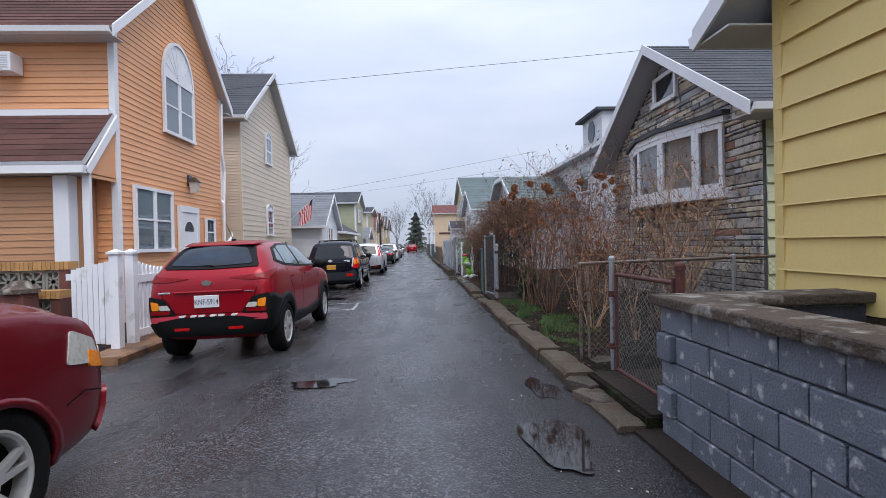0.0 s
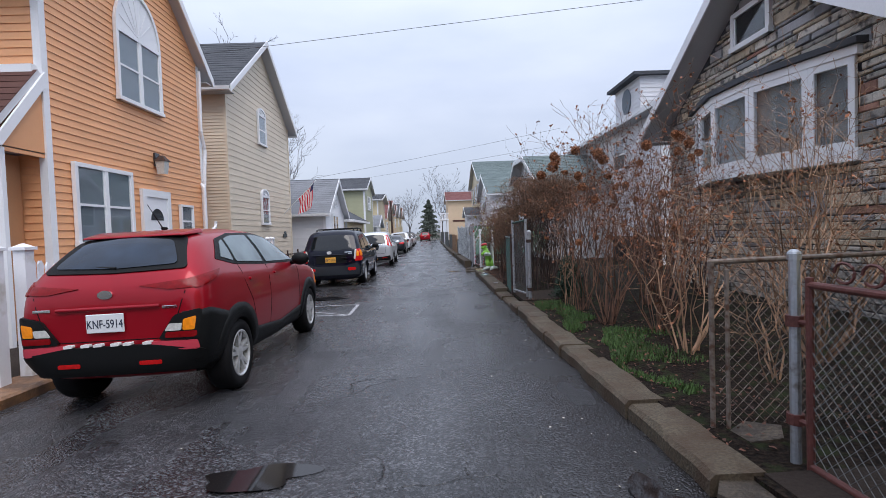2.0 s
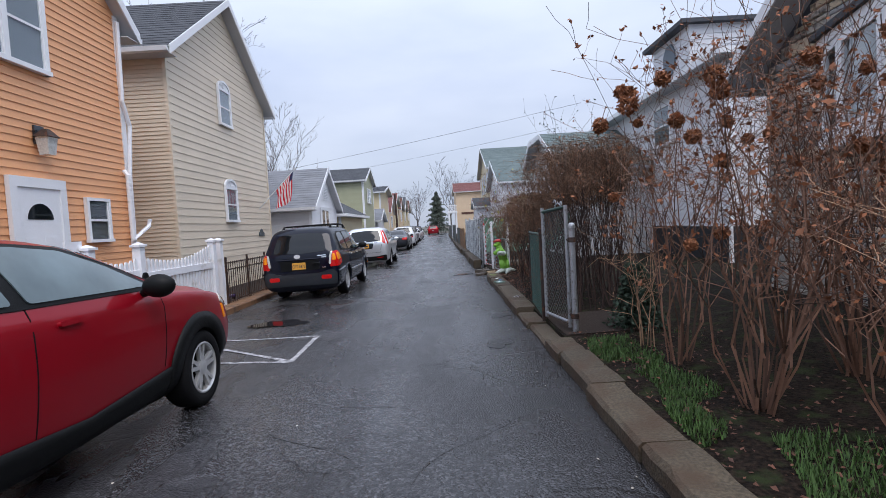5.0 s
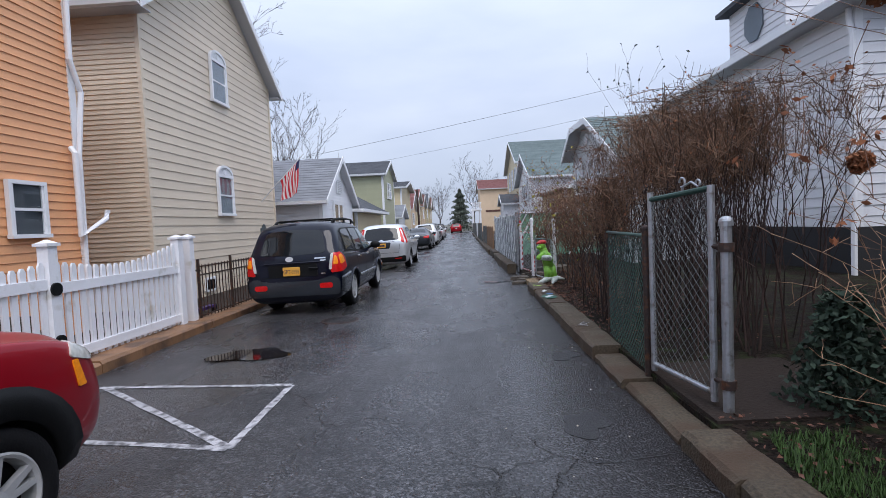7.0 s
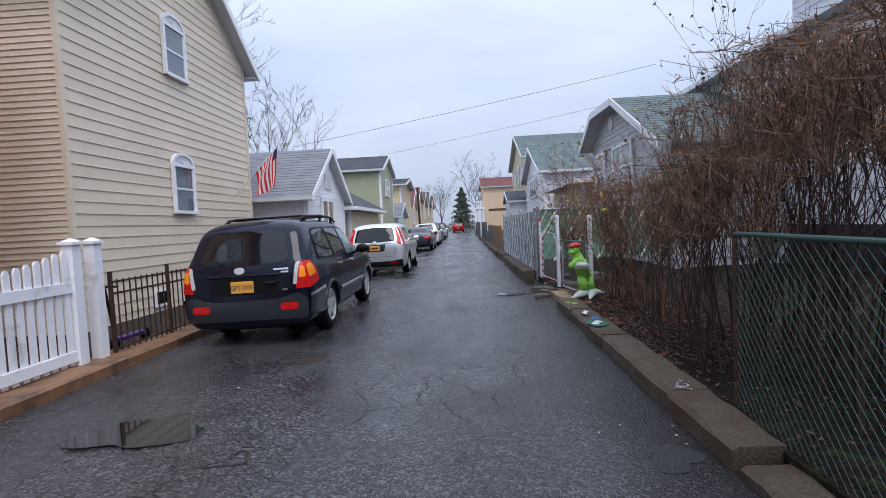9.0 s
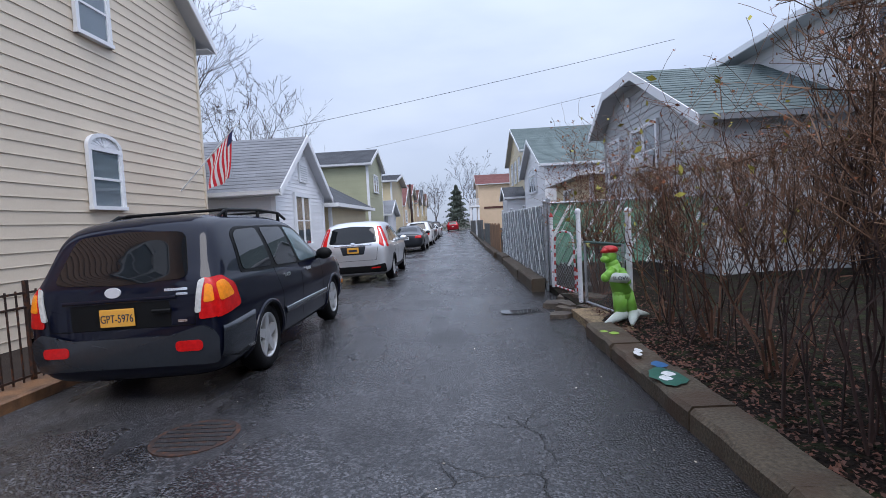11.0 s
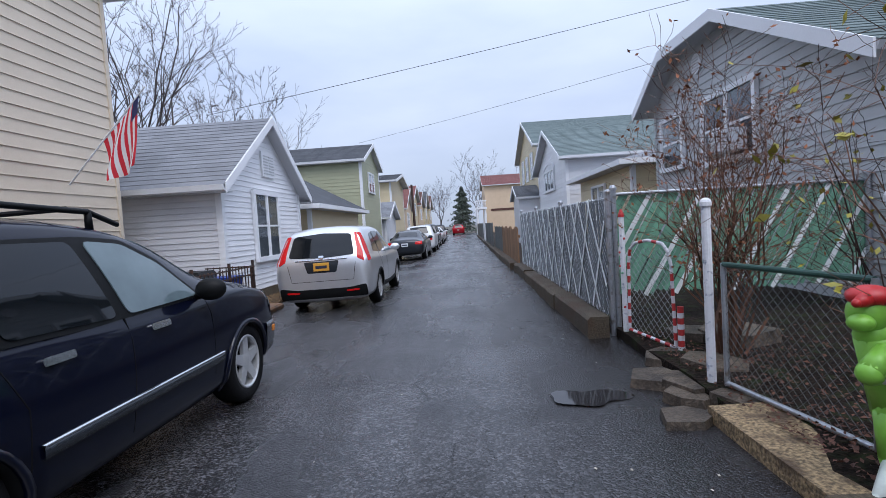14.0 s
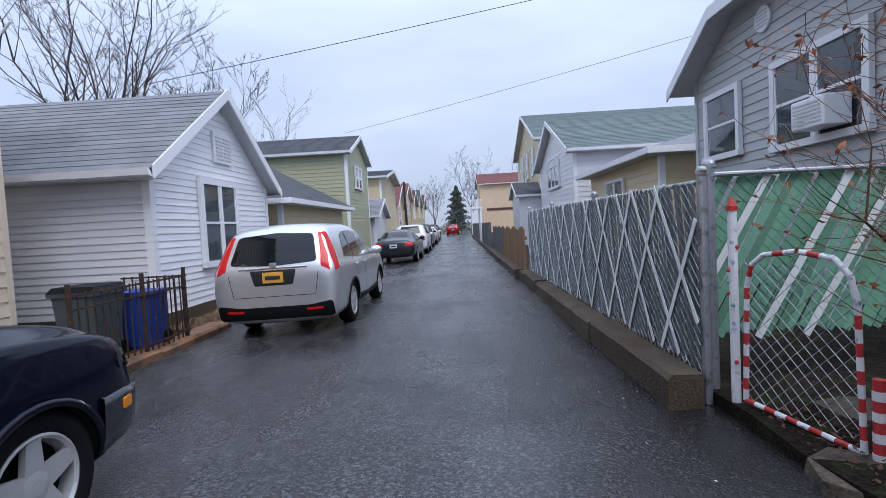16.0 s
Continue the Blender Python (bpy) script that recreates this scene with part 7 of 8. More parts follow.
def iron_fence(label, x, y0, y1, h, gap=0.12):
    f = thing("iron_fence", label, "fence", (x, y0, 0))
    zb = gz(x) + 0.06
    y = y0
    i = 0
    while y <= y1 + 0.001:
        big = i % 10 == 0 or y + gap > y1
        w = 0.02 if big else 0.007
        part("post" if big else "baluster", M().box(x - w, x + w, y - w, y + w, zb, h + (0.08 if big else -0.02)), IRON, f)
        y += gap
        i += 1
    for z in (zb + 0.12, h - 0.05, h - 0.2):
        part("rail", M().box(x - 0.009, x + 0.009, y0, y1, z - 0.012, z + 0.012), IRON, f)
    return f


iron_fence("thin dark iron railing with rust stains", -3.82, 17.15, 22.6, 1.02)
iron_fence("rusty iron railing around the bins", -3.52, 24.3, 26.5, 0.98)
m = thing("iron_fence", "short rusty return railing beside the bins", "fence", (-4, 26.5, 0))
for i in range(8):
    part("baluster", M().box(-4.45 + i * 0.125 - 0.008, -4.45 + i * 0.125 + 0.008, 26.49, 26.506, -0.03, 0.95), IRON, m)
for z in (0.1, 0.75, 0.93):
    part("rail", M().box(-4.5, -3.5, 26.489, 26.507, z - 0.012, z + 0.012), IRON, m)

BIN_GREY = mat("grey_green_plastic_bin", (0.055, 0.07, 0.075), 0.45, var=0.12, bump=0.05)
BIN_BLUE = mat("blue_plastic_bin", (0.012, 0.045, 0.26), 0.42, var=0.12, bump=0.05)


def bin_thing(x, y, w, h, material, label, lid=True):
    b = thing("wheelie_bin", label, "bin", (x, y, gz(x) + 0.06))
    z0 = gz(x) + 0.06
    m = M()
    sq = lambda s, z: [(x + a * s, y + c * s, z) for a, c in ((-1, -1), (1, -1), (1, 1), (-1, 1))]
    m.prism(sq(w * 0.4, z0 + 0.03), sq(w * 0.5, z0 + h))
    bevel(part("body", m, material, b), 0.03)
    part("rim", M().prism(sq(w * 0.54, z0 + h - 0.02), sq(w * 0.55, z0 + h + 0.03)), material, b)
    if lid:
        part("lid", M().prism(sq(w * 0.55, z0 + h + 0.031), sq(w * 0.47, z0 + h + 0.10)), BLACK_PLASTIC, b)
    for s in (-1, 1):
        m = M()
        m.lathe((x + s * w * 0.36, y + w * 0.42, z0 + 0.11), s, [(0.001, 0), (0.11, 0), (0.11, 0.05), (0.001, 0.05)], 16)
        part("wheel", m, BLACK_PLASTIC, b)
    return b


bin_thing(-4.12, 25.35, 0.55, 0.88, BIN_GREY, "grey-green wheeled bin with a black lid")
bin_thing(-3.86, 26.0, 0.46, 0.78, BIN_BLUE, "open blue recycling bin", False)

# brick and screen-block garden wall
BRICK_Y = mat("orange_yellow_brick", (0.46, 0.25, 0.09), 0.7, var=0.2, rand=0.2, bump=0.3)
BRICK_R = mat("dark_red_brick", (0.13, 0.045, 0.035), 0.75, var=0.25, rand=0.2, bump=0.3)
SCREEN = mat("grey_screen_block", (0.24, 0.23, 0.20), 0.8, var=0.2, bump=0.4)
sw = thing("screen_wall", "low brick wall with pierced blocks and yellow brick caps", "garden wall", (-5.3, 8.6, 0), kind="structure")
for ya, xa, xb, top in ((8.75, -9.0, -5.1, 1.36), (8.3, -5.75, -4.92, 0.92)):
    part("base", M().box(xa, xb, ya, ya + 0.2, gz(-5), top - 0.52), BRICK_R, sw)
    part("pier", M().box(xb - 0.14, xb, ya - 0.01, ya + 0.21, top - 0.519, top - 0.13), BRICK_R, sw)
    x = xa
    while x < xb - 0.3:
        m = M()
        e = min(x + 0.38, xb - 0.15)
        for a, b, c, d2 in ((x, x + 0.04, top - 0.518, top - 0.14), (e - 0.04, e, top - 0.518, top - 0.14), (x + 0.04, e - 0.04, top - 0.18, top - 0.14), (x + 0.04, e - 0.04, top - 0.518, top - 0.48)):
            m.box(a, b, ya + 0.03, ya + 0.17, c, d2)
        cx, cz = (x + e) / 2, top - 0.33
        for k in range(8):
            a = math.pi / 4 * k
            m.prism([(cx + 0.02 * math.cos(a + s), ya + 0.04, cz + 0.02 * math.sin(a + s)) for s in (1.57, -1.57)] + [(cx + 0.15 * math.cos(a + s), ya + 0.04, cz + 0.15 * math.sin(a + s)) for s in (-0.12, 0.12)],
                    [(cx + 0.02 * math.cos(a + s), ya + 0.16, cz + 0.02 * math.sin(a + s)) for s in (1.57, -1.57)] + [(cx + 0.15 * math.cos(a + s), ya + 0.16, cz + 0.15 * math.sin(a + s)) for s in (-0.12, 0.12)])
        part("screen_block", m, SCREEN, sw)
        x += 0.39
    x = xa
    while x < xb:
        part("brick", M().box(x + 0.004, x + 0.066, ya - 0.03, ya + 0.23, top - 0.129, top), BRICK_Y, sw)
        x += 0.07
pl = thing("planter_pier", "stubby brick pier with a rough stone cap", "pier", (-5.25, 7.95, 0))
part("shaft", M().box(-5.4, -5.1, 7.8, 8.1, gz(-5), 0.92), BRICK_R, pl)
m = M()
m.lathe((0, 0, 0), 1, [(0.001, 0), (0.24, 0), (0.24, 0.06), (0.16, 0.1), (0.12, 0.17), (0.001, 0.2)], 14)
for i, v in enumerate(m.v):
    m.v[i] = (-5.25 + v[1], 7.95 + v[2], 0.921 + v[0])
part("cap", m, CAP, pl)

# ---- road details ----
rd = random.Random(21)


def blob(name, x, y, rx, ry, material, label, category, h=0.004, seed=1, kind=""):
    """A flat irregular patch lying on the road."""
    m = M()
    n = 60
    r = random.Random(seed)
    ph = [r.uniform(0, 6.28) for _ in range(3)]
    pts = []
    for i in range(n):
        a = 2 * math.pi * i / n
        k = 1 + 0.18 * math.sin(2 * a + ph[0]) + 0.14 * math.sin(3 * a + ph[1]) + 0.1 * math.sin(5 * a + ph[2])
        px, py = x + rx * k * math.cos(a), y + ry * k * math.sin(a)
        pts.append((px, py, gz(px) + 0.012 * noise.noise((px * 0.9, py * 0.5, 0)) + h))
    inner = [(x + (p[0] - x) * k, y + (p[1] - y) * k) for p in pts for k in (0.3, 0.6, 0.85)]
    zm = max([p[2] for p in pts] + [gz(a) + 0.012 * noise.noise((a * 0.9, b * 0.5, 0)) + 0.003 for a, b in inner]) if material is WET else None
    m.add([(p[0], p[1], zm or p[2]) for p in pts], [tuple(range(n))])
    return tagged(part(name, m, material), label, category, kind=kind)


blob("puddle", -0.42, 5.8, 0.34, 0.16, WET, "small shallow puddle on the asphalt", "puddle", 0.004, 2)
blob("puddle", -1.92, 14.83, 0.42, 0.34, WET, "puddle reflecting the iron fence", "puddle", 0.004, 3)
blob("puddle", 1.58, 20.95, 0.27, 0.2, WET, "puddle beside the broken kerb", "puddle", 0.004, 4)
blob("puddle", 1.68, 3.85, 0.20, 0.55, WET, "long dark puddle reflecting the bare shrubs", "puddle", 0.004, 8)
blob("puddle", 1.90, 5.15, 0.13, 0.36, WET, "narrow puddle along the kerb", "puddle", 0.004, 9)
for i, (x, y, a, b) in enumerate(((1.95, 7.0, 0.12, 0.3), (1.66, 12.25, 0.16, 0.22), (1.88, 14.05, 0.14, 0.18))):
    blob("tar_patch", x, y, a, b, TAR, "dark tar repair in the asphalt", "road patch", 0.003, 30 + i, "structure")


def iron_cover(x, y, label):
    c = thing("manhole_cover", label, "manhole cover", (x, y, gz(x)))
    m = M()
    m.tube((x, y, gz(x) - 0.02), (x, y, gz(x) + 0.012), 0.31, 0.31, 28)
    part("frame", m, IRON, c)
    for i in range(7):
        w = math.sqrt(max(0.01, 0.27 ** 2 - (i * 0.075 - 0.225) ** 2))
        part("bar", M().box(x - w, x + w, y + i * 0.075 - 0.245, y + i * 0.075 - 0.205, gz(x) + 0.0125, gz(x) + 0.018), TAR, c)


iron_cover(-1.3, 16.9, "dark cast iron manhole cover, wet")


def painted_line(a, b, w=0.07):
    a, b = Vector(a), Vector(b)
    d = (b - a).normalized()
    s = Vector((-d.y, d.x)) * w / 2
    m = M()
    n = 10
    for i in range(n + 1):
        p = a.lerp(b, i / n)
        for q in (p + s * rd.uniform(0.8, 1.15), p - s * rd.uniform(0.8, 1.15)):
            m.v.append((q.x, q.y, gz(q.x) + 0.012 * noise.noise((q.x * 0.9, q.y * 0.5, 0)) + 0.004))
    m.f = [(2 * i, 2 * i + 1, 2 * i + 3, 2 * i + 2) for i in range(n)]
    m.mi = [0] * n
    tagged(part("painted_line", m, PAINT_LINE), "worn white parking line on the asphalt", "road marking", kind="structure")


painted_line((-3.1, 13.75), (-0.93, 13.5))
painted_line((-3.3, 12.55), (-0.9, 12.1))
painted_line((-0.93, 13.5), (-0.9, 12.1))
painted_line((-3.0, 13.72), (-0.95, 12.15))

# broken paving by the drive and the garden
for i, (x, y, r, t, hh) in enumerate(((2.45, 21.0, 0.3, 0.12, 0.12), (2.2, 21.2, 0.24, 0.1, 0.10), (2.75, 21.3, 0.32, 0.12, 0.20), (2.3, 20.75, 0.2, 0.08, 0.08), (2.65, 20.55, 0.28, 0.09, 0.12), (2.1, 20.4, 0.2, 0.07, 0.06), (2.55, 21.75, 0.3, 0.1, 0.1), (2.35, 5.15, 0.26, 0.08, 0.1), (2.35, 4.75, 0.26, 0.06, 0.05), (2.75, 5.75, 0.2, 0.1, 0.16), (3.3, 22.1, 0.4, 0.12, 0.3), (3.0, 22.3, 0.3, 0.1, 0.25))):
    r2 = random.Random(50 + i)
    n = r2.choice((5, 6, 7))
    base = [(x + r * r2.uniform(0.75, 1.15) * math.cos(2 * math.pi * k / n + i), y + r * r2.uniform(0.75, 1.15) * math.sin(2 * math.pi * k / n + i)) for k in range(n)]
    tl = r2.uniform(-0.1, 0.1)
    m = M()
    m.prism([(a, b, gz(a) - 0.02) for a, b in base], [(x + (a - x) * 0.93, y + (b - y) * 0.93, gz(a) + 0.02 + hh * 0.6 + tl * (a - x)) for a, b in base])
    tagged(part("paving_stone", m, SLAB_WET), "broken wet concrete slab lying on soil", "paving stone", "broken slabs")
slab("path_slab", 2.25, 2.65, 18.9, 20.4, 0.105, PATH_TAN, "worn tan concrete apron by the low gate", "paving", 0.01)
slab("gate_apron", 2.42, 3.6, 11.9, 13.2, 0.125, YARD, "stained concrete apron under the tall gate", "paving", 0.008)
slab("wall_apron", 2.45, 3.9, 3.97, 5.25, 0.118, YARD, "dark wet apron before the garden gate", "paving", 0.01)

# painted kerb stone motifs
BLUE_PT = mat("blue_kerb_paint", (0.02, 0.10, 0.25), 0.6, var=0.3, bump=0.2)
TEAL_PT = mat("teal_kerb_paint", (0.015, 0.09, 0.06), 0.6, var=0.3, bump=0.2)
LIME_PT = mat("lime_kerb_paint", (0.25, 0.42, 0.05), 0.6, var=0.3, bump=0.2)
WHITE_PT = mat("white_kerb_paint", (0.6, 0.62, 0.62), 0.6, var=0.3, bump=0.2)
for i, (x, y, a, b, mt, lift) in enumerate(((2.25, 17.15, 0.12, 0.22, TEAL_PT, 0.010), (2.22, 17.1, 0.045, 0.06, WHITE_PT, 0.014), (2.28, 17.2, 0.05, 0.06, WHITE_PT, 0.014), (2.31, 17.45, 0.06, 0.09, BLUE_PT, 0.012), (2.3, 18.6, 0.05, 0.06, LIME_PT, 0.01), (2.22, 18.7, 0.04, 0.05, LIME_PT, 0.01), (2.26, 17.8, 0.03, 0.08, WHITE_PT, 0.01), (2.30, 17.9, 0.03, 0.07, WHITE_PT, 0.01))):
    r2 = random.Random(80 + i)
    m = M()
    m.add([(x + a * (1 + 0.15 * math.sin(3 * k)) * math.cos(2 * math.pi * k / 14), y + b * (1 + 0.15 * math.cos(2 * k)) * math.sin(2 * math.pi * k / 14), gz(2.14) + 0.15 + 0.012 + lift * 0.6) for k in range(14)], [tuple(range(14))])
    tagged(part("painted_motif", m, mt), "hand-painted motif on the kerb top", "painting", "kerb paintings", kind="structure")

# ---- roadside figure ----
LIME = mat("lime_green_plastic", (0.22, 0.50, 0.06), 0.4, var=0.12, bump=0.03)
PALE_PLASTIC = mat("pale_plastic", (0.60, 0.66, 0.60), 0.4, var=0.12, bump=0.03)
CAP_RED = mat("red_plastic", (0.48, 0.02, 0.02), 0.4, var=0.1, bump=0.02)
fx, fy, fz = 2.55, 19.35, gz(2.5) + 0.11


def limb(m, a, b, r0, r1, mi):
    m.tube(a, b, r0, r1, 14, mi)
    m.ball(a, r0, 12, 8, mi)
    m.ball(b, r1, 12, 8, mi)


m = M()
limb(m, (fx + 0.09, fy, fz + 0.34), (fx - 0.02, fy, fz + 0.70), 0.115, 0.085, 0)
limb(m, (fx - 0.06, fy - 0.10, fz + 0.56), (fx + 0.09, fy - 0.11, fz + 0.54), 0.06, 0.06, 1)
m.ball((fx - 0.05, fy, fz + 0.80), 0.085, 16, 10, 0, 1.2)
m.ball((fx - 0.12, fy - 0.05, fz + 0.77), 0.055, 12, 8, 0, 0.75)
m.ball((fx - 0.04, fy, fz + 0.88), 0.095, 16, 8, 2, 0.55)
limb(m, (fx - 0.08, fy - 0.04, fz + 0.875), (fx - 0.16, fy - 0.08, fz + 0.865), 0.04, 0.02, 2)
limb(m, (fx - 0.04, fy - 0.08, fz + 0.64), (fx - 0.14, fy - 0.12, fz + 0.56), 0.045, 0.055, 0)
limb(m, (fx + 0.07, fy - 0.07, fz + 0.62), (fx + 0.13, fy - 0.10, fz + 0.50), 0.045, 0.035, 0)
limb(m, (fx + 0.06, fy - 0.02, fz + 0.34), (fx + 0.05, fy - 0.03, fz + 0.12), 0.095, 0.075, 0)
limb(m, (fx + 0.13, fy, fz + 0.34), (fx + 0.19, fy - 0.02, fz + 0.12), 0.09, 0.07, 0)
limb(m, (fx + 0.06, fy - 0.04, fz + 0.10), (fx - 0.17, fy - 0.18, fz + 0.03), 0.075, 0.022, 1)
limb(m, (fx + 0.20, fy - 0.03, fz + 0.10), (fx + 0.10, fy - 0.28, fz + 0.03), 0.075, 0.022, 1)
limb(m, (fx + 0.22, fy + 0.03, fz + 0.10), (fx + 0.42, fy + 0.10, fz + 0.06), 0.065, 0.018, 1)
fig = part("roadside_figure", m, [LIME, PALE_PLASTIC, CAP_RED], smooth=True)
tagged(fig, "lime green plastic warning figure with a red cap reading SLOW", "figure")
wd = words("lettering", "SLOW", 0.062, Matrix.Translation((fx + 0.015, fy - 0.182, fz + 0.55)) @ pose(0, 0, 0, 90, 0, -12), INK, fig)

# ---- flag ----
FLAG_RED = mat("flag_red", (0.55, 0.015, 0.03), 0.7, var=0.15)
FLAG_WHITE = mat("flag_white", (0.70, 0.70, 0.70), 0.7, var=0.1)
FLAG_BLUE = mat("flag_navy", (0.02, 0.025, 0.09), 0.7, var=0.15)
fl = thing("flag", "striped red and white flag hanging on an angled pole", "flag", (-5.8, 25.6, 2.6))
P0, P1 = Vector((-5.83, 24.95, 2.55)), Vector((-4.28, 24.77, 4.0))
m = M()
m.tube(P0, P1, 0.015, 0.013, 8)
part("pole", m, TRIM, fl)
ax = (P1 - P0).normalized()
S0 = P0.lerp(P1, 0.46)
nst = 13
for k in range(nst):
    m = M()
    for j in range(9):
        for e in (0, 1):
            u = (k + e) / nst
            v = j / 8
            q = S0 + ax * (1.05 * u * (1 - 0.3 * v))
            q = q + Vector((0.04 * math.sin(v * 5 + u * 4), 0.09 * math.sin(u * 9 + v * 3) * v, -0.95 * v * (0.75 + 0.25 * u)))
            m.v.append(tuple(q))
    m.f = [(2 * j, 2 * j + 1, 2 * j + 3, 2 * j + 2) for j in range(8)]
    m.mi = [0] * 8
    part("stripe", m, FLAG_RED if k % 2 == 0 else FLAG_WHITE, fl, smooth=True)
m = M()
m.v = []
for j in range(5):
    for i in range(5):
        u, v = 0.80 + 0.20 * i / 4, 0.30 * j / 4
        q = S0 + ax * (1.05 * u * (1 - 0.3 * v)) + Vector((0.04 * math.sin(v * 5 + u * 4) + 0.006, 0.09 * math.sin(u * 9 + v * 3) * v - 0.006, -0.95 * v * (0.75 + 0.25 * u)))
        m.v.append(tuple(q))
m.f = [(j * 5 + i, j * 5 + i + 1, j * 5 + i + 6, j * 5 + i + 5) for j in range(4) for i in range(4)]
m.mi = [0] * 16
part("canton", m, FLAG_BLUE, fl, smooth=True)

# ---- lettering and small things on the left ----
pq = thing("house_plaque", "dark arched house number plaque on beige siding", "sign", (-5.8, 24.98, 1.6))
m = M()
shape = [(24.72, 1.52), (25.24, 1.52), (25.24, 1.66), (25.13, 1.68), (25.08, 1.76), (24.98, 1.80), (24.88, 1.76), (24.83, 1.68), (24.72, 1.66)]
m.prism([(-5.826, y, z) for y, z in shape], [(-5.80, y, z) for y, z in shape])
part("backplate", m, BIN_GREY, pq)
words("number", "44 D", 0.13, Matrix.Translation((-5.797, 24.98, 1.62)) @ pose(0, 0, 0, 90, 0, 90), WHITE_PT, pq)
m = words("kerb_lettering", "JOY", 0.13, Matrix.Translation((2.29, 14.85, gz(2.14) + 0.168)) @ pose(0, 0, 0, 0, 0, 62), PAINT_LINE, None)
tagged(m, "faint white hand-painted lettering on the kerb", "painting", "kerb paintings", kind="structure")
bwn = M()
bwn.box(-5.83, -5.79, 21.05, 21.55, 0.05, 0.42)
part("basement_frame", bwn, TRIM, bh)
bwn = M()
bwn.box(-5.789, -5.783, 21.11, 21.49, 0.11, 0.36)
part("basement_pane", bwn, TINT, bh)
PURPLE = mat("purple_plastic", (0.05, 0.02, 0.17), 0.4, var=0.1, bump=0.02)
sc = thing("kick_scooter", "dark kick scooter with a purple deck behind the railing", "scooter", (-4.15, 17.9, 0.0))
part("deck", M().box(-4.22, -4.10, 17.65, 18.2, 0.10, 0.15), PURPLE, sc)
m = M()
m.tube((-4.16, 17.62, 0.12), (-4.14, 17.46, 0.88), 0.02, 0.018, 8)
part("stem", m, BLACK_PLASTIC, sc)
m = M()
m.tube((-4.34, 17.46, 0.88), (-3.95, 17.46, 0.88), 0.016, 0.016, 8)
part("handlebar", m, BLACK_PLASTIC, sc)
for y in (17.6, 18.25):
    m = M()
    m.lathe((-4.18, y, 0.075), 1, [(0.001, 0), (0.085, 0), (0.09, 0.01), (0.09, 0.03), (0.001, 0.04)], 16)
    part("wheel", m, BLACK_PLASTIC, sc)

# ---- wires and pole ----
WIRE = mat("black_cable", (0.03, 0.03, 0.035), 0.6)


def cable(a, b, sag, r=0.0065):
    a, b = Vector(a), Vector(b)
    m = M()
    pts = [a.lerp(b, i / 24) - Vector((0, 0, sag * 4 * (i / 24) * (1 - i / 24))) for i in range(25)]
    m.path(pts, r, 5)
    tagged(part("overhead_cable", m, WIRE), "thin overhead cable slung across the lane", "cable", "overhead cables")


cable((-5.75, 17.0, 6.75), (8.4, 15.4, 7.45), 0.0)
cable((-5.5, 29.0, 4.55), (8.0, 30.0, 7.0), 0.05)
cable((-4.52, 42.4, 6.0), (8.0, 34.4, 6.7), 0.05)
up = thing("utility_pole", "dark weathered timber utility pole", "utility pole", (-3.9, 62, 0))
m = M()
m.tube((-3.9, 62, -0.1), (-4.0, 62, 5.4), 0.13, 0.10, 10)
part("pole", m, TWIG_DARK, up)


# ---- plants ----
def quick(name, m, material, parent=None, label="", kind=""):
    """A large mesh of loose small pieces, linked without tidying."""
    me = bpy.data.meshes.new(name)
    me.from_pydata(m.v, [], m.f)
    me.materials.append(material)
    ob = new(name, me)
    if parent is not None:
        ob.parent = parent
        ob.matrix_parent_inverse = parent.matrix_world.inverted()
    return tagged(ob, label, kind=kind)


def shoot(m, p, q, r, rng, depth, tips, wob=0.06, kids=(2, 3), n=5, spread=0.6, thin=0.0019):
    """A bent twig from p to q with side twigs."""
    p, q = Vector(p), Vector(q)
    L = (q - p).length
    d = (q - p).normalized()
    last = p
    for i in range(1, n + 1):
        t = i / n
        c = p.lerp(q, t) + Vector((rng.gauss(0, 1), rng.gauss(0, 1), rng.gauss(0, 0.5))) * (wob * L * 0.5 * (1 if i < n else 0.4))
        rr0, rr1 = r * (1 - 0.75 * (i - 1) / n), r * (1 - 0.75 * t)
        m.tube(last, c, max(rr0, thin), max(rr1, thin), 3 if r < 0.02 else 6, caps=False)
        if depth > 0 and i >= 2:
            for _ in range(rng.randint(*kids)):
                side = Vector((rng.gauss(0, 1), rng.gauss(0, 1), rng.gauss(0.25, 0.5))).normalized()
                k = (d * (1 - spread) + side * spread).normalized()
                shoot(m, c, c + k * L * rng.uniform(0.22, 0.42), rr1 * 0.6 + 0.0004, rng, depth - 1, tips, wob, kids, 3, spread, thin)
        last = c
    tips.append(last)


def leaf(m, c, s, rng):
    a, b = Vector((rng.gauss(0, 1), rng.gauss(0, 1), rng.gauss(0, 1))).normalized(), Vector((rng.gauss(0, 1), rng.gauss(0, 1), rng.gauss(0, 1))).normalized()
    b = (b - a * b.dot(a)).normalized()
    c = Vector(c)
    m.add([c - a * s, c + b * s * 0.5, c + a * s, c - b * s * 0.5], [(0, 1, 2, 3)])


def head(parent, c, r, seed):
    """A dried flower head of many small petals."""
    rng = random.Random(seed)
    m = M()
    for _ in range(320):
        v = Vector((rng.gauss(0, 1), rng.gauss(0, 1), rng.gauss(0, 0.85))).normalized() * r * rng.uniform(0.6, 1.05)
        leaf(m, Vector(c) + v, 0.021, rng)
    quick("flower_head", m, HEAD, parent, kind="stuff")


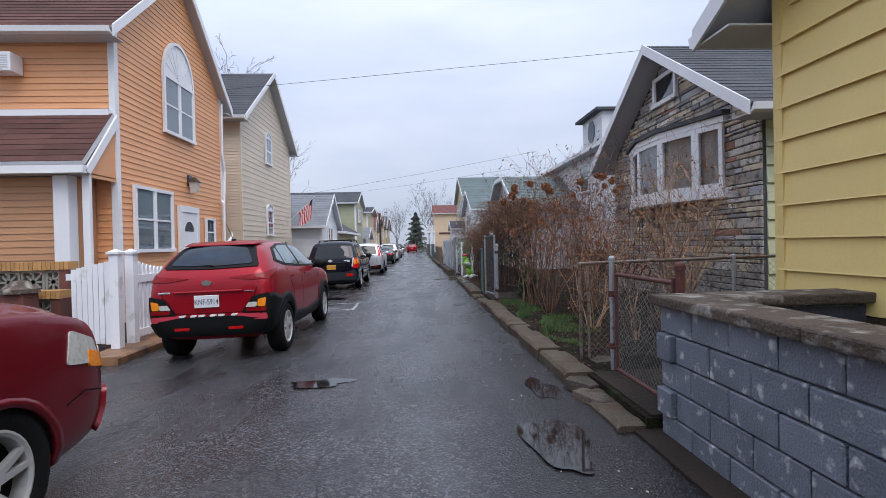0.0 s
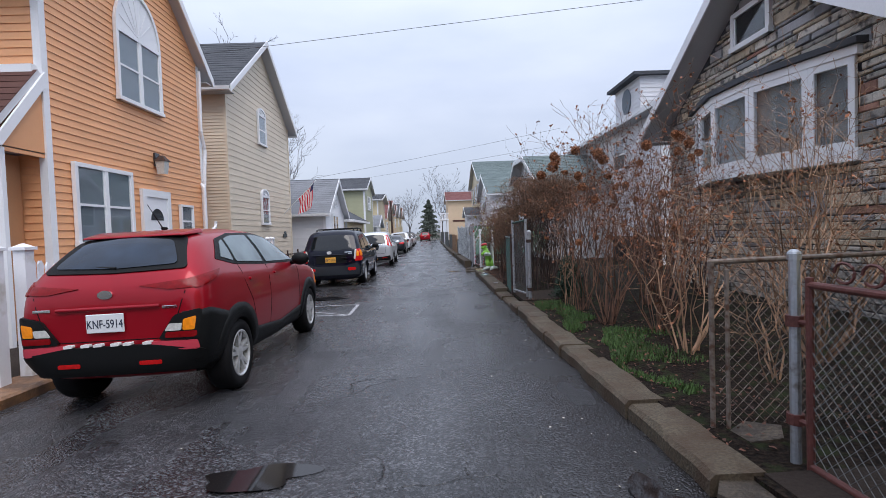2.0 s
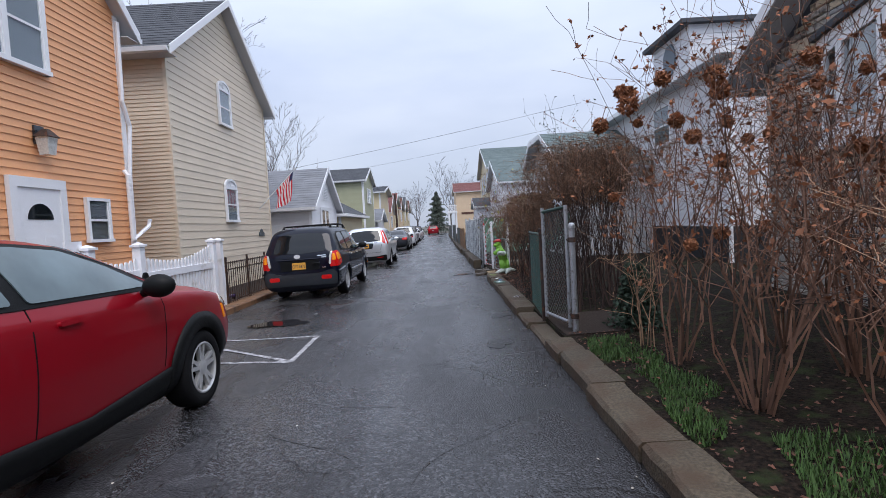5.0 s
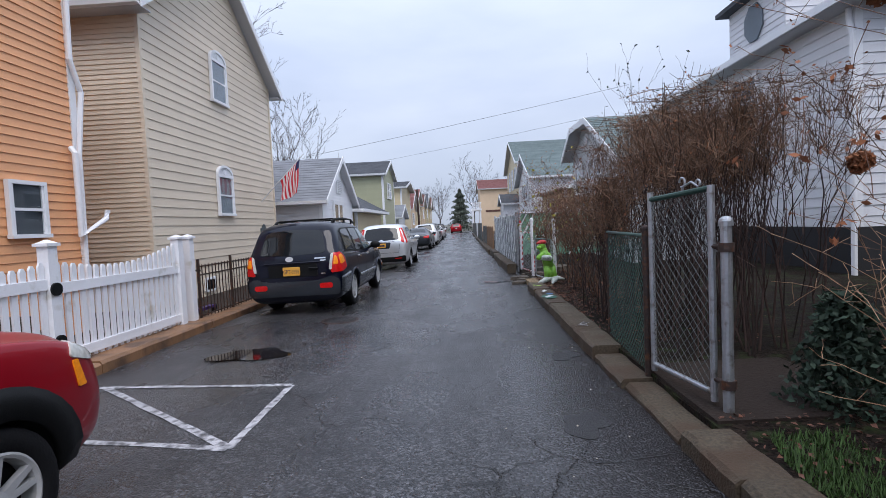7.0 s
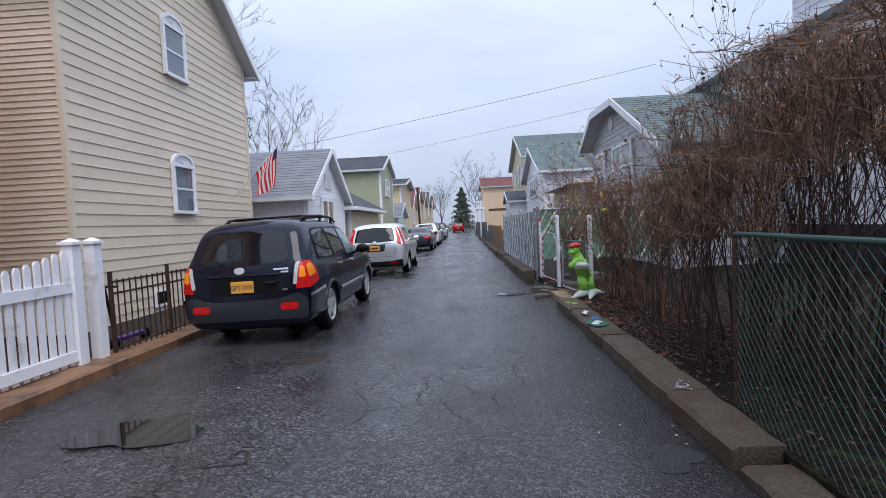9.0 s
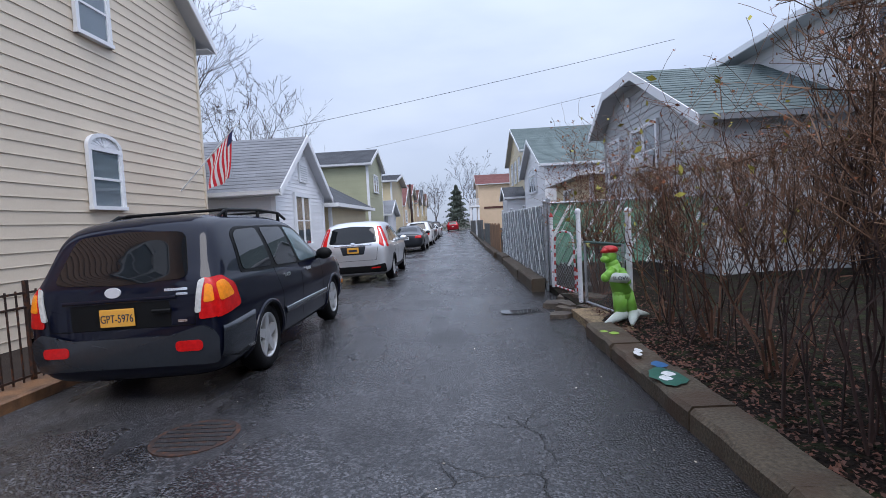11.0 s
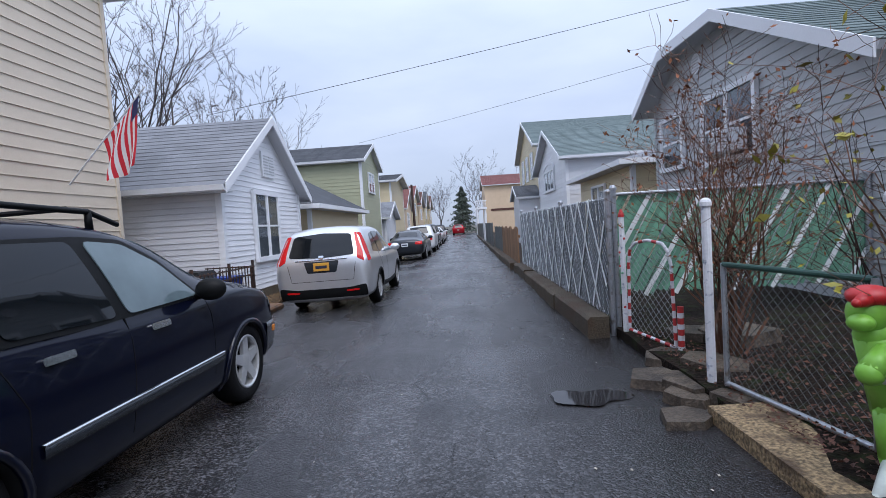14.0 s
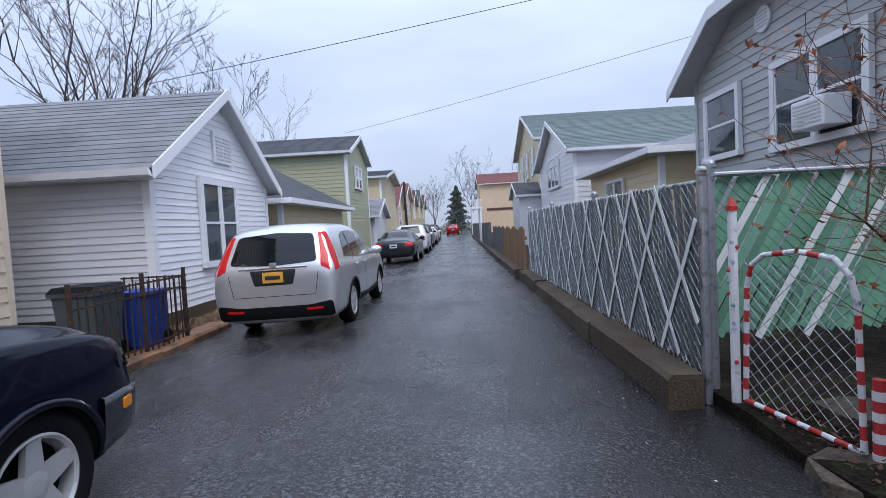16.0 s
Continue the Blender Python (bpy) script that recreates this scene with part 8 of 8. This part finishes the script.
def shrub(label, stems, seed, bark, r=0.009, depth=2, kids=(1, 2), leaves=None, heads=(), spread=0.6, wob=0.06, name="shrub", lid=None, twist=3):
    rng = random.Random(seed)
    b0 = stems[0][0]
    lid = lid or 99.0
    s = thing(name, label, "shrub", b0)
    m, tips = M(), []
    for p, q in stems:
        shoot(m, p, q, r * rng.uniform(0.7, 1.3), rng, depth, tips, wob, kids, 5, spread)
    quick("branchwork", m, bark, s, kind="stuff")
    if leaves:
        material, count, size, jitter = leaves
        lm = M()
        for _ in range(count):
            t = rng.choice(tips)
            if t.z > lid + 0.04:
                continue
            leaf(lm, t + Vector((rng.gauss(0, jitter), rng.gauss(0, jitter), rng.gauss(0, jitter))), size * rng.uniform(0.6, 1.3), rng)
        quick("leafage", lm, material, s, kind="stuff")
    heads = list(heads)
    if heads:
        high = sorted(tips, key=lambda t: -t.z)[60:600]
        heads += [(tuple(rng.choice(high) - Vector((0, 0, 0.03))), rng.uniform(0.05, 0.08)) for _ in range(10)]
    for i, (c, rr) in enumerate(heads):
        head(s, c, rr * 0.70, seed * 50 + i)
        near = min(tips, key=lambda t: (t - Vector(c)).length)
        k = M()
        k.tube(near, c, 0.004, 0.003, 4)
        quick("stalk", k, bark, s)
    return s


def fan(x, y, h, n, spread, seed, z=None, foot=0.12):
    rng = random.Random(seed)
    z = gz(x) + 0.06 if z is None else z
    out = []
    for _ in range(n):
        a = rng.uniform(0, 2 * math.pi)
        k = spread * math.sqrt(rng.random())
        out.append(((x + foot * math.cos(a) * rng.random(), y + foot * math.sin(a) * rng.random(), z), (x + k * math.cos(a), y + k * math.sin(a), z + h * rng.uniform(0.78, 1.05) - 0.25 * k)))
    return out


hyd = "leafless pale-stemmed hydrangea with rusty dried growth"
shrub(hyd, fan(3.35, 7.75, 1.75, 12, 0.75, 1), 1, TWIG_PALE, 0.011, 2, leaves=(RUST_LEAF, 260, 0.022, 0.012))
shrub(hyd, fan(3.15, 9.5, 2.35, 26, 0.85, 2), 2, TWIG, 0.010, 2, leaves=(RUST_LEAF, 900, 0.022, 0.012))
shrub(hyd + " and brown flower heads", fan(3.1, 10.6, 2.55, 15, 0.75, 3), 3, TWIG, 0.010, 2, leaves=(RUST_LEAF, 900, 0.022, 0.012),
      heads=[((2.64, 10.35, 2.45), 0.12), ((3.02, 10.3, 2.30), 0.09), ((2.75, 10.6, 2.6), 0.11), ((2.55, 10.8, 2.38), 0.10), ((3.3, 10.2, 2.62), 0.12), ((3.45, 10.4, 2.55), 0.11), ((2.8, 10.9, 2.7), 0.1), ((3.1, 10.7, 2.75), 0.1), ((2.95, 9.9, 2.1), 0.08), ((3.1, 9.8, 1.9), 0.07)])
shrub(hyd + " and brown flower heads", fan(4.2, 9.9, 2.5, 24, 0.8, 4), 4, TWIG, 0.010, 2, leaves=(RUST_LEAF, 800, 0.022, 0.012),
      heads=[((4.3, 9.7, 2.75), 0.11), ((4.6, 10.0, 2.7), 0.10), ((4.0, 10.1, 2.7), 0.11), ((4.9, 10.3, 2.6), 0.08)])
shrub(hyd, fan(4.9, 8.3, 2.55, 24, 0.9, 5), 5, TWIG_PALE, 0.011, 2, leaves=(RUST_LEAF, 420, 0.02, 0.012))
shrub(hyd, fan(4.3, 7.2, 2.2, 16, 0.9, 6), 6, TWIG_PALE, 0.011, 2, leaves=(RUST_LEAF, 420, 0.02, 0.012))
shrub(hyd, fan(3.5, 8.7, 2.1, 22, 0.8, 16), 16, TWIG, 0.010, 2, leaves=(RUST_LEAF, 800, 0.022, 0.012))
shrub(hyd, fan(4.3, 10.9, 2.4, 12, 0.8, 17), 17, TWIG, 0.010, 2, leaves=(RUST_LEAF, 500, 0.022, 0.012))
shrub("thin bare sapling with pale stems", fan(3.05, 11.2, 1.35, 7, 0.42, 7), 7, TWIG_PALE, 0.008, 2)
shrub("small bare bush with pale upright stems", fan(3.6, 6.7, 1.2, 7, 0.5, 8), 8, TWIG_PALE, 0.008, 2)
shrub("tall dark leafless shrub before the bungalow", fan(5.5, 11.4, 3.0, 12, 0.9, 9), 9, TWIG_DARK, 0.014, 2, leaves=(RUST_LEAF, 500, 0.022, 0.012))


def hedge(label, x0, x1, y0, y1, top, n, seed, leaves, bark=TWIG_DARK, crown=0.66):
    """Bare forking stems below, clipped level above with a dense fringe of short twigs."""
    rng = random.Random(seed)
    s = thing("hedge", label, "hedge", ((x0 + x1) / 2, y0, 0.15))
    m, fine, tips = M(), M(), []
    for _ in range(n):
        x, y = rng.uniform(x0, x1), rng.uniform(y0, y1)
        h = top * rng.uniform(0.93, 1.0) + 0.08 * math.sin(y * 3)
        foot = Vector((x, y, gz(x) + 0.06))
        fork = foot + Vector((rng.gauss(0, 0.08), rng.gauss(0, 0.08), (h - foot.z) * rng.uniform(0.18, 0.4)))
        r = rng.uniform(0.006, 0.013)
        m.tube(foot, fork, r, r * 0.8, 4, caps=False)
        for _ in range(rng.randint(2, 3)):
            q = Vector((fork.x + rng.gauss(0, 0.26), fork.y + rng.gauss(0, 0.26), h))
            last, k = fork, r * 0.6
            for i in range(1, 7):
                u = i / 6
                c = fork.lerp(q, u) + Vector((rng.gauss(0, 0.035), rng.gauss(0, 0.035), 0))
                m.tube(last, c, k * (1 - 0.13 * (i - 1)), k * (1 - 0.13 * i), 3, caps=False)
                last = c
                high = c.z / h
                for _ in range(4 if high > crown else (1 if rng.random() < 0.75 else 0)):
                    e = c + Vector((rng.gauss(0, 0.13), rng.gauss(0, 0.13), abs(rng.gauss(0.17, 0.10))))
                    e.z = min(e.z, h + rng.uniform(-0.06, 0.06))
                    (fine if high > crown else m).tube(c, e, 0.0034, 0.0018, 3, caps=False)
                    if high > crown:
                        for _ in range(3):
                            a = c.lerp(e, rng.uniform(0.3, 1))
                            t = a + Vector((rng.gauss(0, 0.06), rng.gauss(0, 0.06), abs(rng.gauss(0.09, 0.06))))
                            t.z = min(t.z, h + rng.uniform(-0.02, 0.09))
                            fine.tube(a, t, 0.0022, 0.0013, 3, caps=False)
                            tips.append(t)
    quick("branchwork", m, bark, s, kind="stuff")
    quick("twigwork", fine, TWIG_TIP, s, kind="stuff")
    lm = M()
    for _ in range(leaves):
        t = rng.choice(tips)
        leaf(lm, t + Vector((rng.gauss(0, 0.01), rng.gauss(0, 0.01), rng.gauss(0, 0.01))), 0.016 * rng.uniform(0.6, 1.3), rng)
    quick("leafage", lm, RUST_LEAF, s, kind="stuff")
    return s


hedge("dense clipped leafless hedge, brown at the top", 2.85, 4.2, 13.2, 16.3, 2.66, 118, 31, 1400)
hedge("leafless brown hedge growing over the green fence", 2.62, 3.0, 14.5, 16.6, 1.95, 22, 39, 300, crown=0.6)
hedge("lower bushy leafless hedge with rust-brown tips", 2.8, 3.7, 17.2, 18.7, 2.0, 22, 32, 500, crown=0.5)
shrub("wispy grey-leaved shrub rising above the hedge", fan(3.9, 16.6, 2.75, 12, 0.5, 33), 33, TWIG_DARK, 0.010, 2, leaves=(NEEDLE, 350, 0.026, 0.012), spread=0.4)
shrub("tangled dark bare shrub beside the figure", fan(3.2, 18.3, 2.1, 11, 0.8, 34), 34, TWIG, 0.012, 2, leaves=(RUST_LEAF, 220, 0.02, 0.012))
shrub("tangled dark bare shrub over fallen leaves", fan(3.1, 17.2, 2.0, 10, 0.75, 35), 35, TWIG, 0.012, 2, leaves=(YEL_LEAF, 60, 0.035, 0.012))
shrub("bare shrub with a few yellow leaves", fan(3.1, 19.2, 2.0, 10, 0.7, 36), 36, TWIG, 0.012, 2, leaves=(YEL_LEAF, 120, 0.035, 0.012))
shrub("upright twiggy bush beside the white post", fan(3.0, 21.55, 2.15, 34, 0.5, 37), 37, TWIG, 0.013, 2, (2, 2), leaves=(RUST_LEAF, 900, 0.022, 0.012))
shrub("bare shrub against the green fence", fan(3.7, 20.6, 1.8, 12, 0.6, 38), 38, TWIG_DARK, 0.010, 2, leaves=(YEL_LEAF, 90, 0.03, 0.012))
ev = thing("evergreen_bush", "small dark evergreen bush beside the apron", "shrub", (3.32, 12.05, 0.15))
rng = random.Random(41)
m = M()
for _ in range(2600):
    a, k, z = rng.uniform(0, 6.283), rng.random() ** 0.5, rng.random()
    rad = 0.34 * (1.05 - 0.75 * z) * k * (1 + 0.2 * math.sin(5 * a + 7 * z))
    leaf(m, (3.32 + rad * math.cos(a), 12.05 + rad * math.sin(a), 0.16 + 0.80 * z), 0.032, rng)
quick("foliage", m, NEEDLE, ev, kind="stuff")
m = M()
m.tube((3.32, 12.05, 0.1), (3.32, 12.05, 0.8), 0.02, 0.01, 6)
quick("stem", m, TWIG_DARK, ev)

rng = random.Random(61)
m = M()
for _ in range(17000):
    y = rng.uniform(5.7, 11.7)
    x = 2.47 + abs(rng.gauss(0, 0.42)) + 0.2 * math.sin(y * 1.7) ** 2
    if noise.noise((x * 1.6, y * 1.1, 9)) < -0.14 + 0.30 * (x - 2.6) + 0.35 * max(0.0, 7.5 - y):
        continue
    h, a = rng.uniform(0.02, 0.07), rng.uniform(0, 6.283)
    z = gz(x) + 0.11 + 0.05 * noise.noise((x * 1.3, y * 1.3, 3)) - 0.01
    w = 0.006
    m.add([(x - w * math.sin(a), y + w * math.cos(a), z), (x + w * math.sin(a), y - w * math.cos(a), z), (x + 0.4 * h * math.cos(a), y + 0.4 * h * math.sin(a), z + h)], [(0, 1, 2)])
tagged(quick("grass", m, GRASS, kind="stuff"), "short wet winter grass along the kerb", "grass")
m = M()
for _ in range(6500):
    y = rng.choice((rng.uniform(15.5, 20), rng.uniform(5.5, 12), rng.uniform(15.5, 20), rng.uniform(15.5, 22.5), rng.uniform(15.5, 22.5), rng.uniform(13.8, 22.5)))
    x = 2.45 + abs(rng.gauss(0, 0.9))
    z = gz(x) + 0.125 + 0.05 * noise.noise((x * 1.3, y * 1.3, 3))
    s, a = rng.uniform(0.009, 0.024), rng.uniform(0, 6.283)
    c, d = math.cos(a) * s, math.sin(a) * s
    m.add([(x - c, y - d, z), (x + d * 0.6, y - c * 0.6, z + rng.uniform(0, 0.02)), (x + c, y + d, z + rng.uniform(0, 0.015)), (x - d * 0.6, y + c * 0.6, z + 0.004)], [(0, 1, 2, 3)])
tagged(quick("fallen_leaves", m, LITTER, kind="stuff"), "wet rust-brown fallen leaves on the soil", "leaves")
GRIT = mat("pale_grit", (0.36, 0.33, 0.28), 0.8, var=0.3, island=0.5)
m = M()
for _ in range(260):
    x = rng.choice((2.1 - abs(rng.gauss(0, 0.35)), rng.uniform(-3.4, 2.1)))
    y = rng.uniform(2, 30)
    z = gz(x) + 0.012 * noise.noise((x * 0.9, y * 0.5, 0)) + 0.003
    s, a = rng.uniform(0.004, 0.011), rng.uniform(0, 6.283)
    m.add([(x + s * math.cos(a + k), y + s * 1.4 * math.sin(a + k), z + 0.3 * s * (k > 2)) for k in (0, 1.6, 3.1, 4.7)], [(0, 1, 2, 3)])
tagged(quick("road_grit", m, GRIT, kind="stuff"), "scattered pale grit and leaf scraps on asphalt", "debris")
m = M()
for k in range(16):
    x, y = rng.uniform(-1.2, 1.7), rng.uniform(3, 28)
    a = rng.uniform(0, 6.283)
    for j in range(rng.randint(6, 14)):
        a += rng.gauss(0, 0.22)
        nx_, ny_ = x + 0.13 * math.cos(a), y + 0.13 * math.sin(a)
        w = rng.uniform(0.0015, 0.004)
        sx, sy = -math.sin(a) * w, math.cos(a) * w
        zz = lambda px, py: gz(px) + 0.012 * noise.noise((px * 0.9, py * 0.5, 0)) + 0.0035
        m.add([(x + sx, y + sy, zz(x, y)), (x - sx, y - sy, zz(x, y)), (nx_ - sx, ny_ - sy, zz(nx_, ny_)), (nx_ + sx, ny_ + sy, zz(nx_, ny_))], [(0, 1, 2, 3)])
        x, y = nx_, ny_
tagged(quick("asphalt_cracks", m, TAR, kind="stuff"), "thin dark cracks wandering over the asphalt", "cracks")
STRAW = mat("dry_straw_grass", (0.24, 0.15, 0.07), 0.85, var=0.3, island=0.4)
m = M()
for _ in range(2600):
    x, y = rng.uniform(-4.45, -3.6), rng.uniform(26.6, 32.0)
    h, a = rng.uniform(0.04, 0.16), rng.uniform(0, 6.283)
    z = gz(x) + 0.05
    m.add([(x - 0.006 * math.sin(a), y + 0.006 * math.cos(a), z), (x + 0.006 * math.sin(a), y - 0.006 * math.cos(a), z), (x + 0.9 * h * math.cos(a), y + 0.9 * h * math.sin(a), z + h * 0.6)], [(0, 1, 2)])
tagged(quick("dry_grass", m, STRAW, kind="stuff"), "flattened straw-coloured grass below the lavender house", "grass")


def bare_tree(x, y, h, seed, r=0.22, limbs=7, depth=3, label="tall leafless tree with fine grey branches"):
    rng = random.Random(seed)
    t = thing("tree", label, "tree", (x, y, 0))
    tr = M()
    fork = h * 0.3
    tr.tube((x, y, -0.3), (x + 0.1, y, fork), r, r * 0.75, 10)
    part("trunk", tr, TREE_BARK, t)
    m, tips = M(), []
    for i in range(limbs):
        a = 2 * math.pi * i / limbs + rng.uniform(-0.4, 0.4)
        k = h * rng.uniform(0.12, 0.34)
        z0 = fork * rng.uniform(0.75, 1.0)
        shoot(m, (x + 0.1 * z0 / fork, y, z0), (x + k * math.cos(a), y + k * math.sin(a), h * rng.uniform(0.78, 1.0)), r * 0.26, rng, depth, tips, 0.05, (2, 2), 6, 0.45, 0.012)
    quick("crown", m, TREE_BARK, t, kind="stuff")
    return t


bare_tree(-21.5, 50, 17.0, 71, 0.36, 12, 3)
bare_tree(-15.5, 52, 12.5, 72, 0.22, 6, 3)
bare_tree(-19, 70, 14, 77, 0.25, 6, 2)
bare_tree(3.2, 118, 13, 73, 0.25, 7, 3)
bare_tree(-4.5, 122, 9.5, 74, 0.22, 7, 3)
bare_tree(-9, 124, 9, 75, 0.2, 6, 2)
bare_tree(10, 120, 11, 76, 0.2, 6, 2)
ct = thing("conifer", "dark spruce tree at the lane's end", "tree", (0.3, 112, 0))
m = M()
m.tube((0.3, 112, -0.2), (0.3, 112, 8.4), 0.2, 0.03, 8)
part("trunk", m, TREE_BARK, ct)
m = M()
rng = random.Random(91)
for _ in range(5200):
    z = rng.random()
    a = rng.uniform(0, 6.283)
    layer = 0.72 + 0.28 * math.sin(z * 46)
    rad = 3.5 * (1 - z) ** 0.7 * layer * rng.uniform(0.3, 1.0) * (1 + 0.2 * math.sin(4 * a + 9 * z))
    leaf(m, (0.3 + rad * math.cos(a), 112 + rad * math.sin(a), 0.8 + 7.9 * z - 0.25 * rad), 0.22, rng)
quick("foliage", m, SPRUCE, ct, kind="stuff")
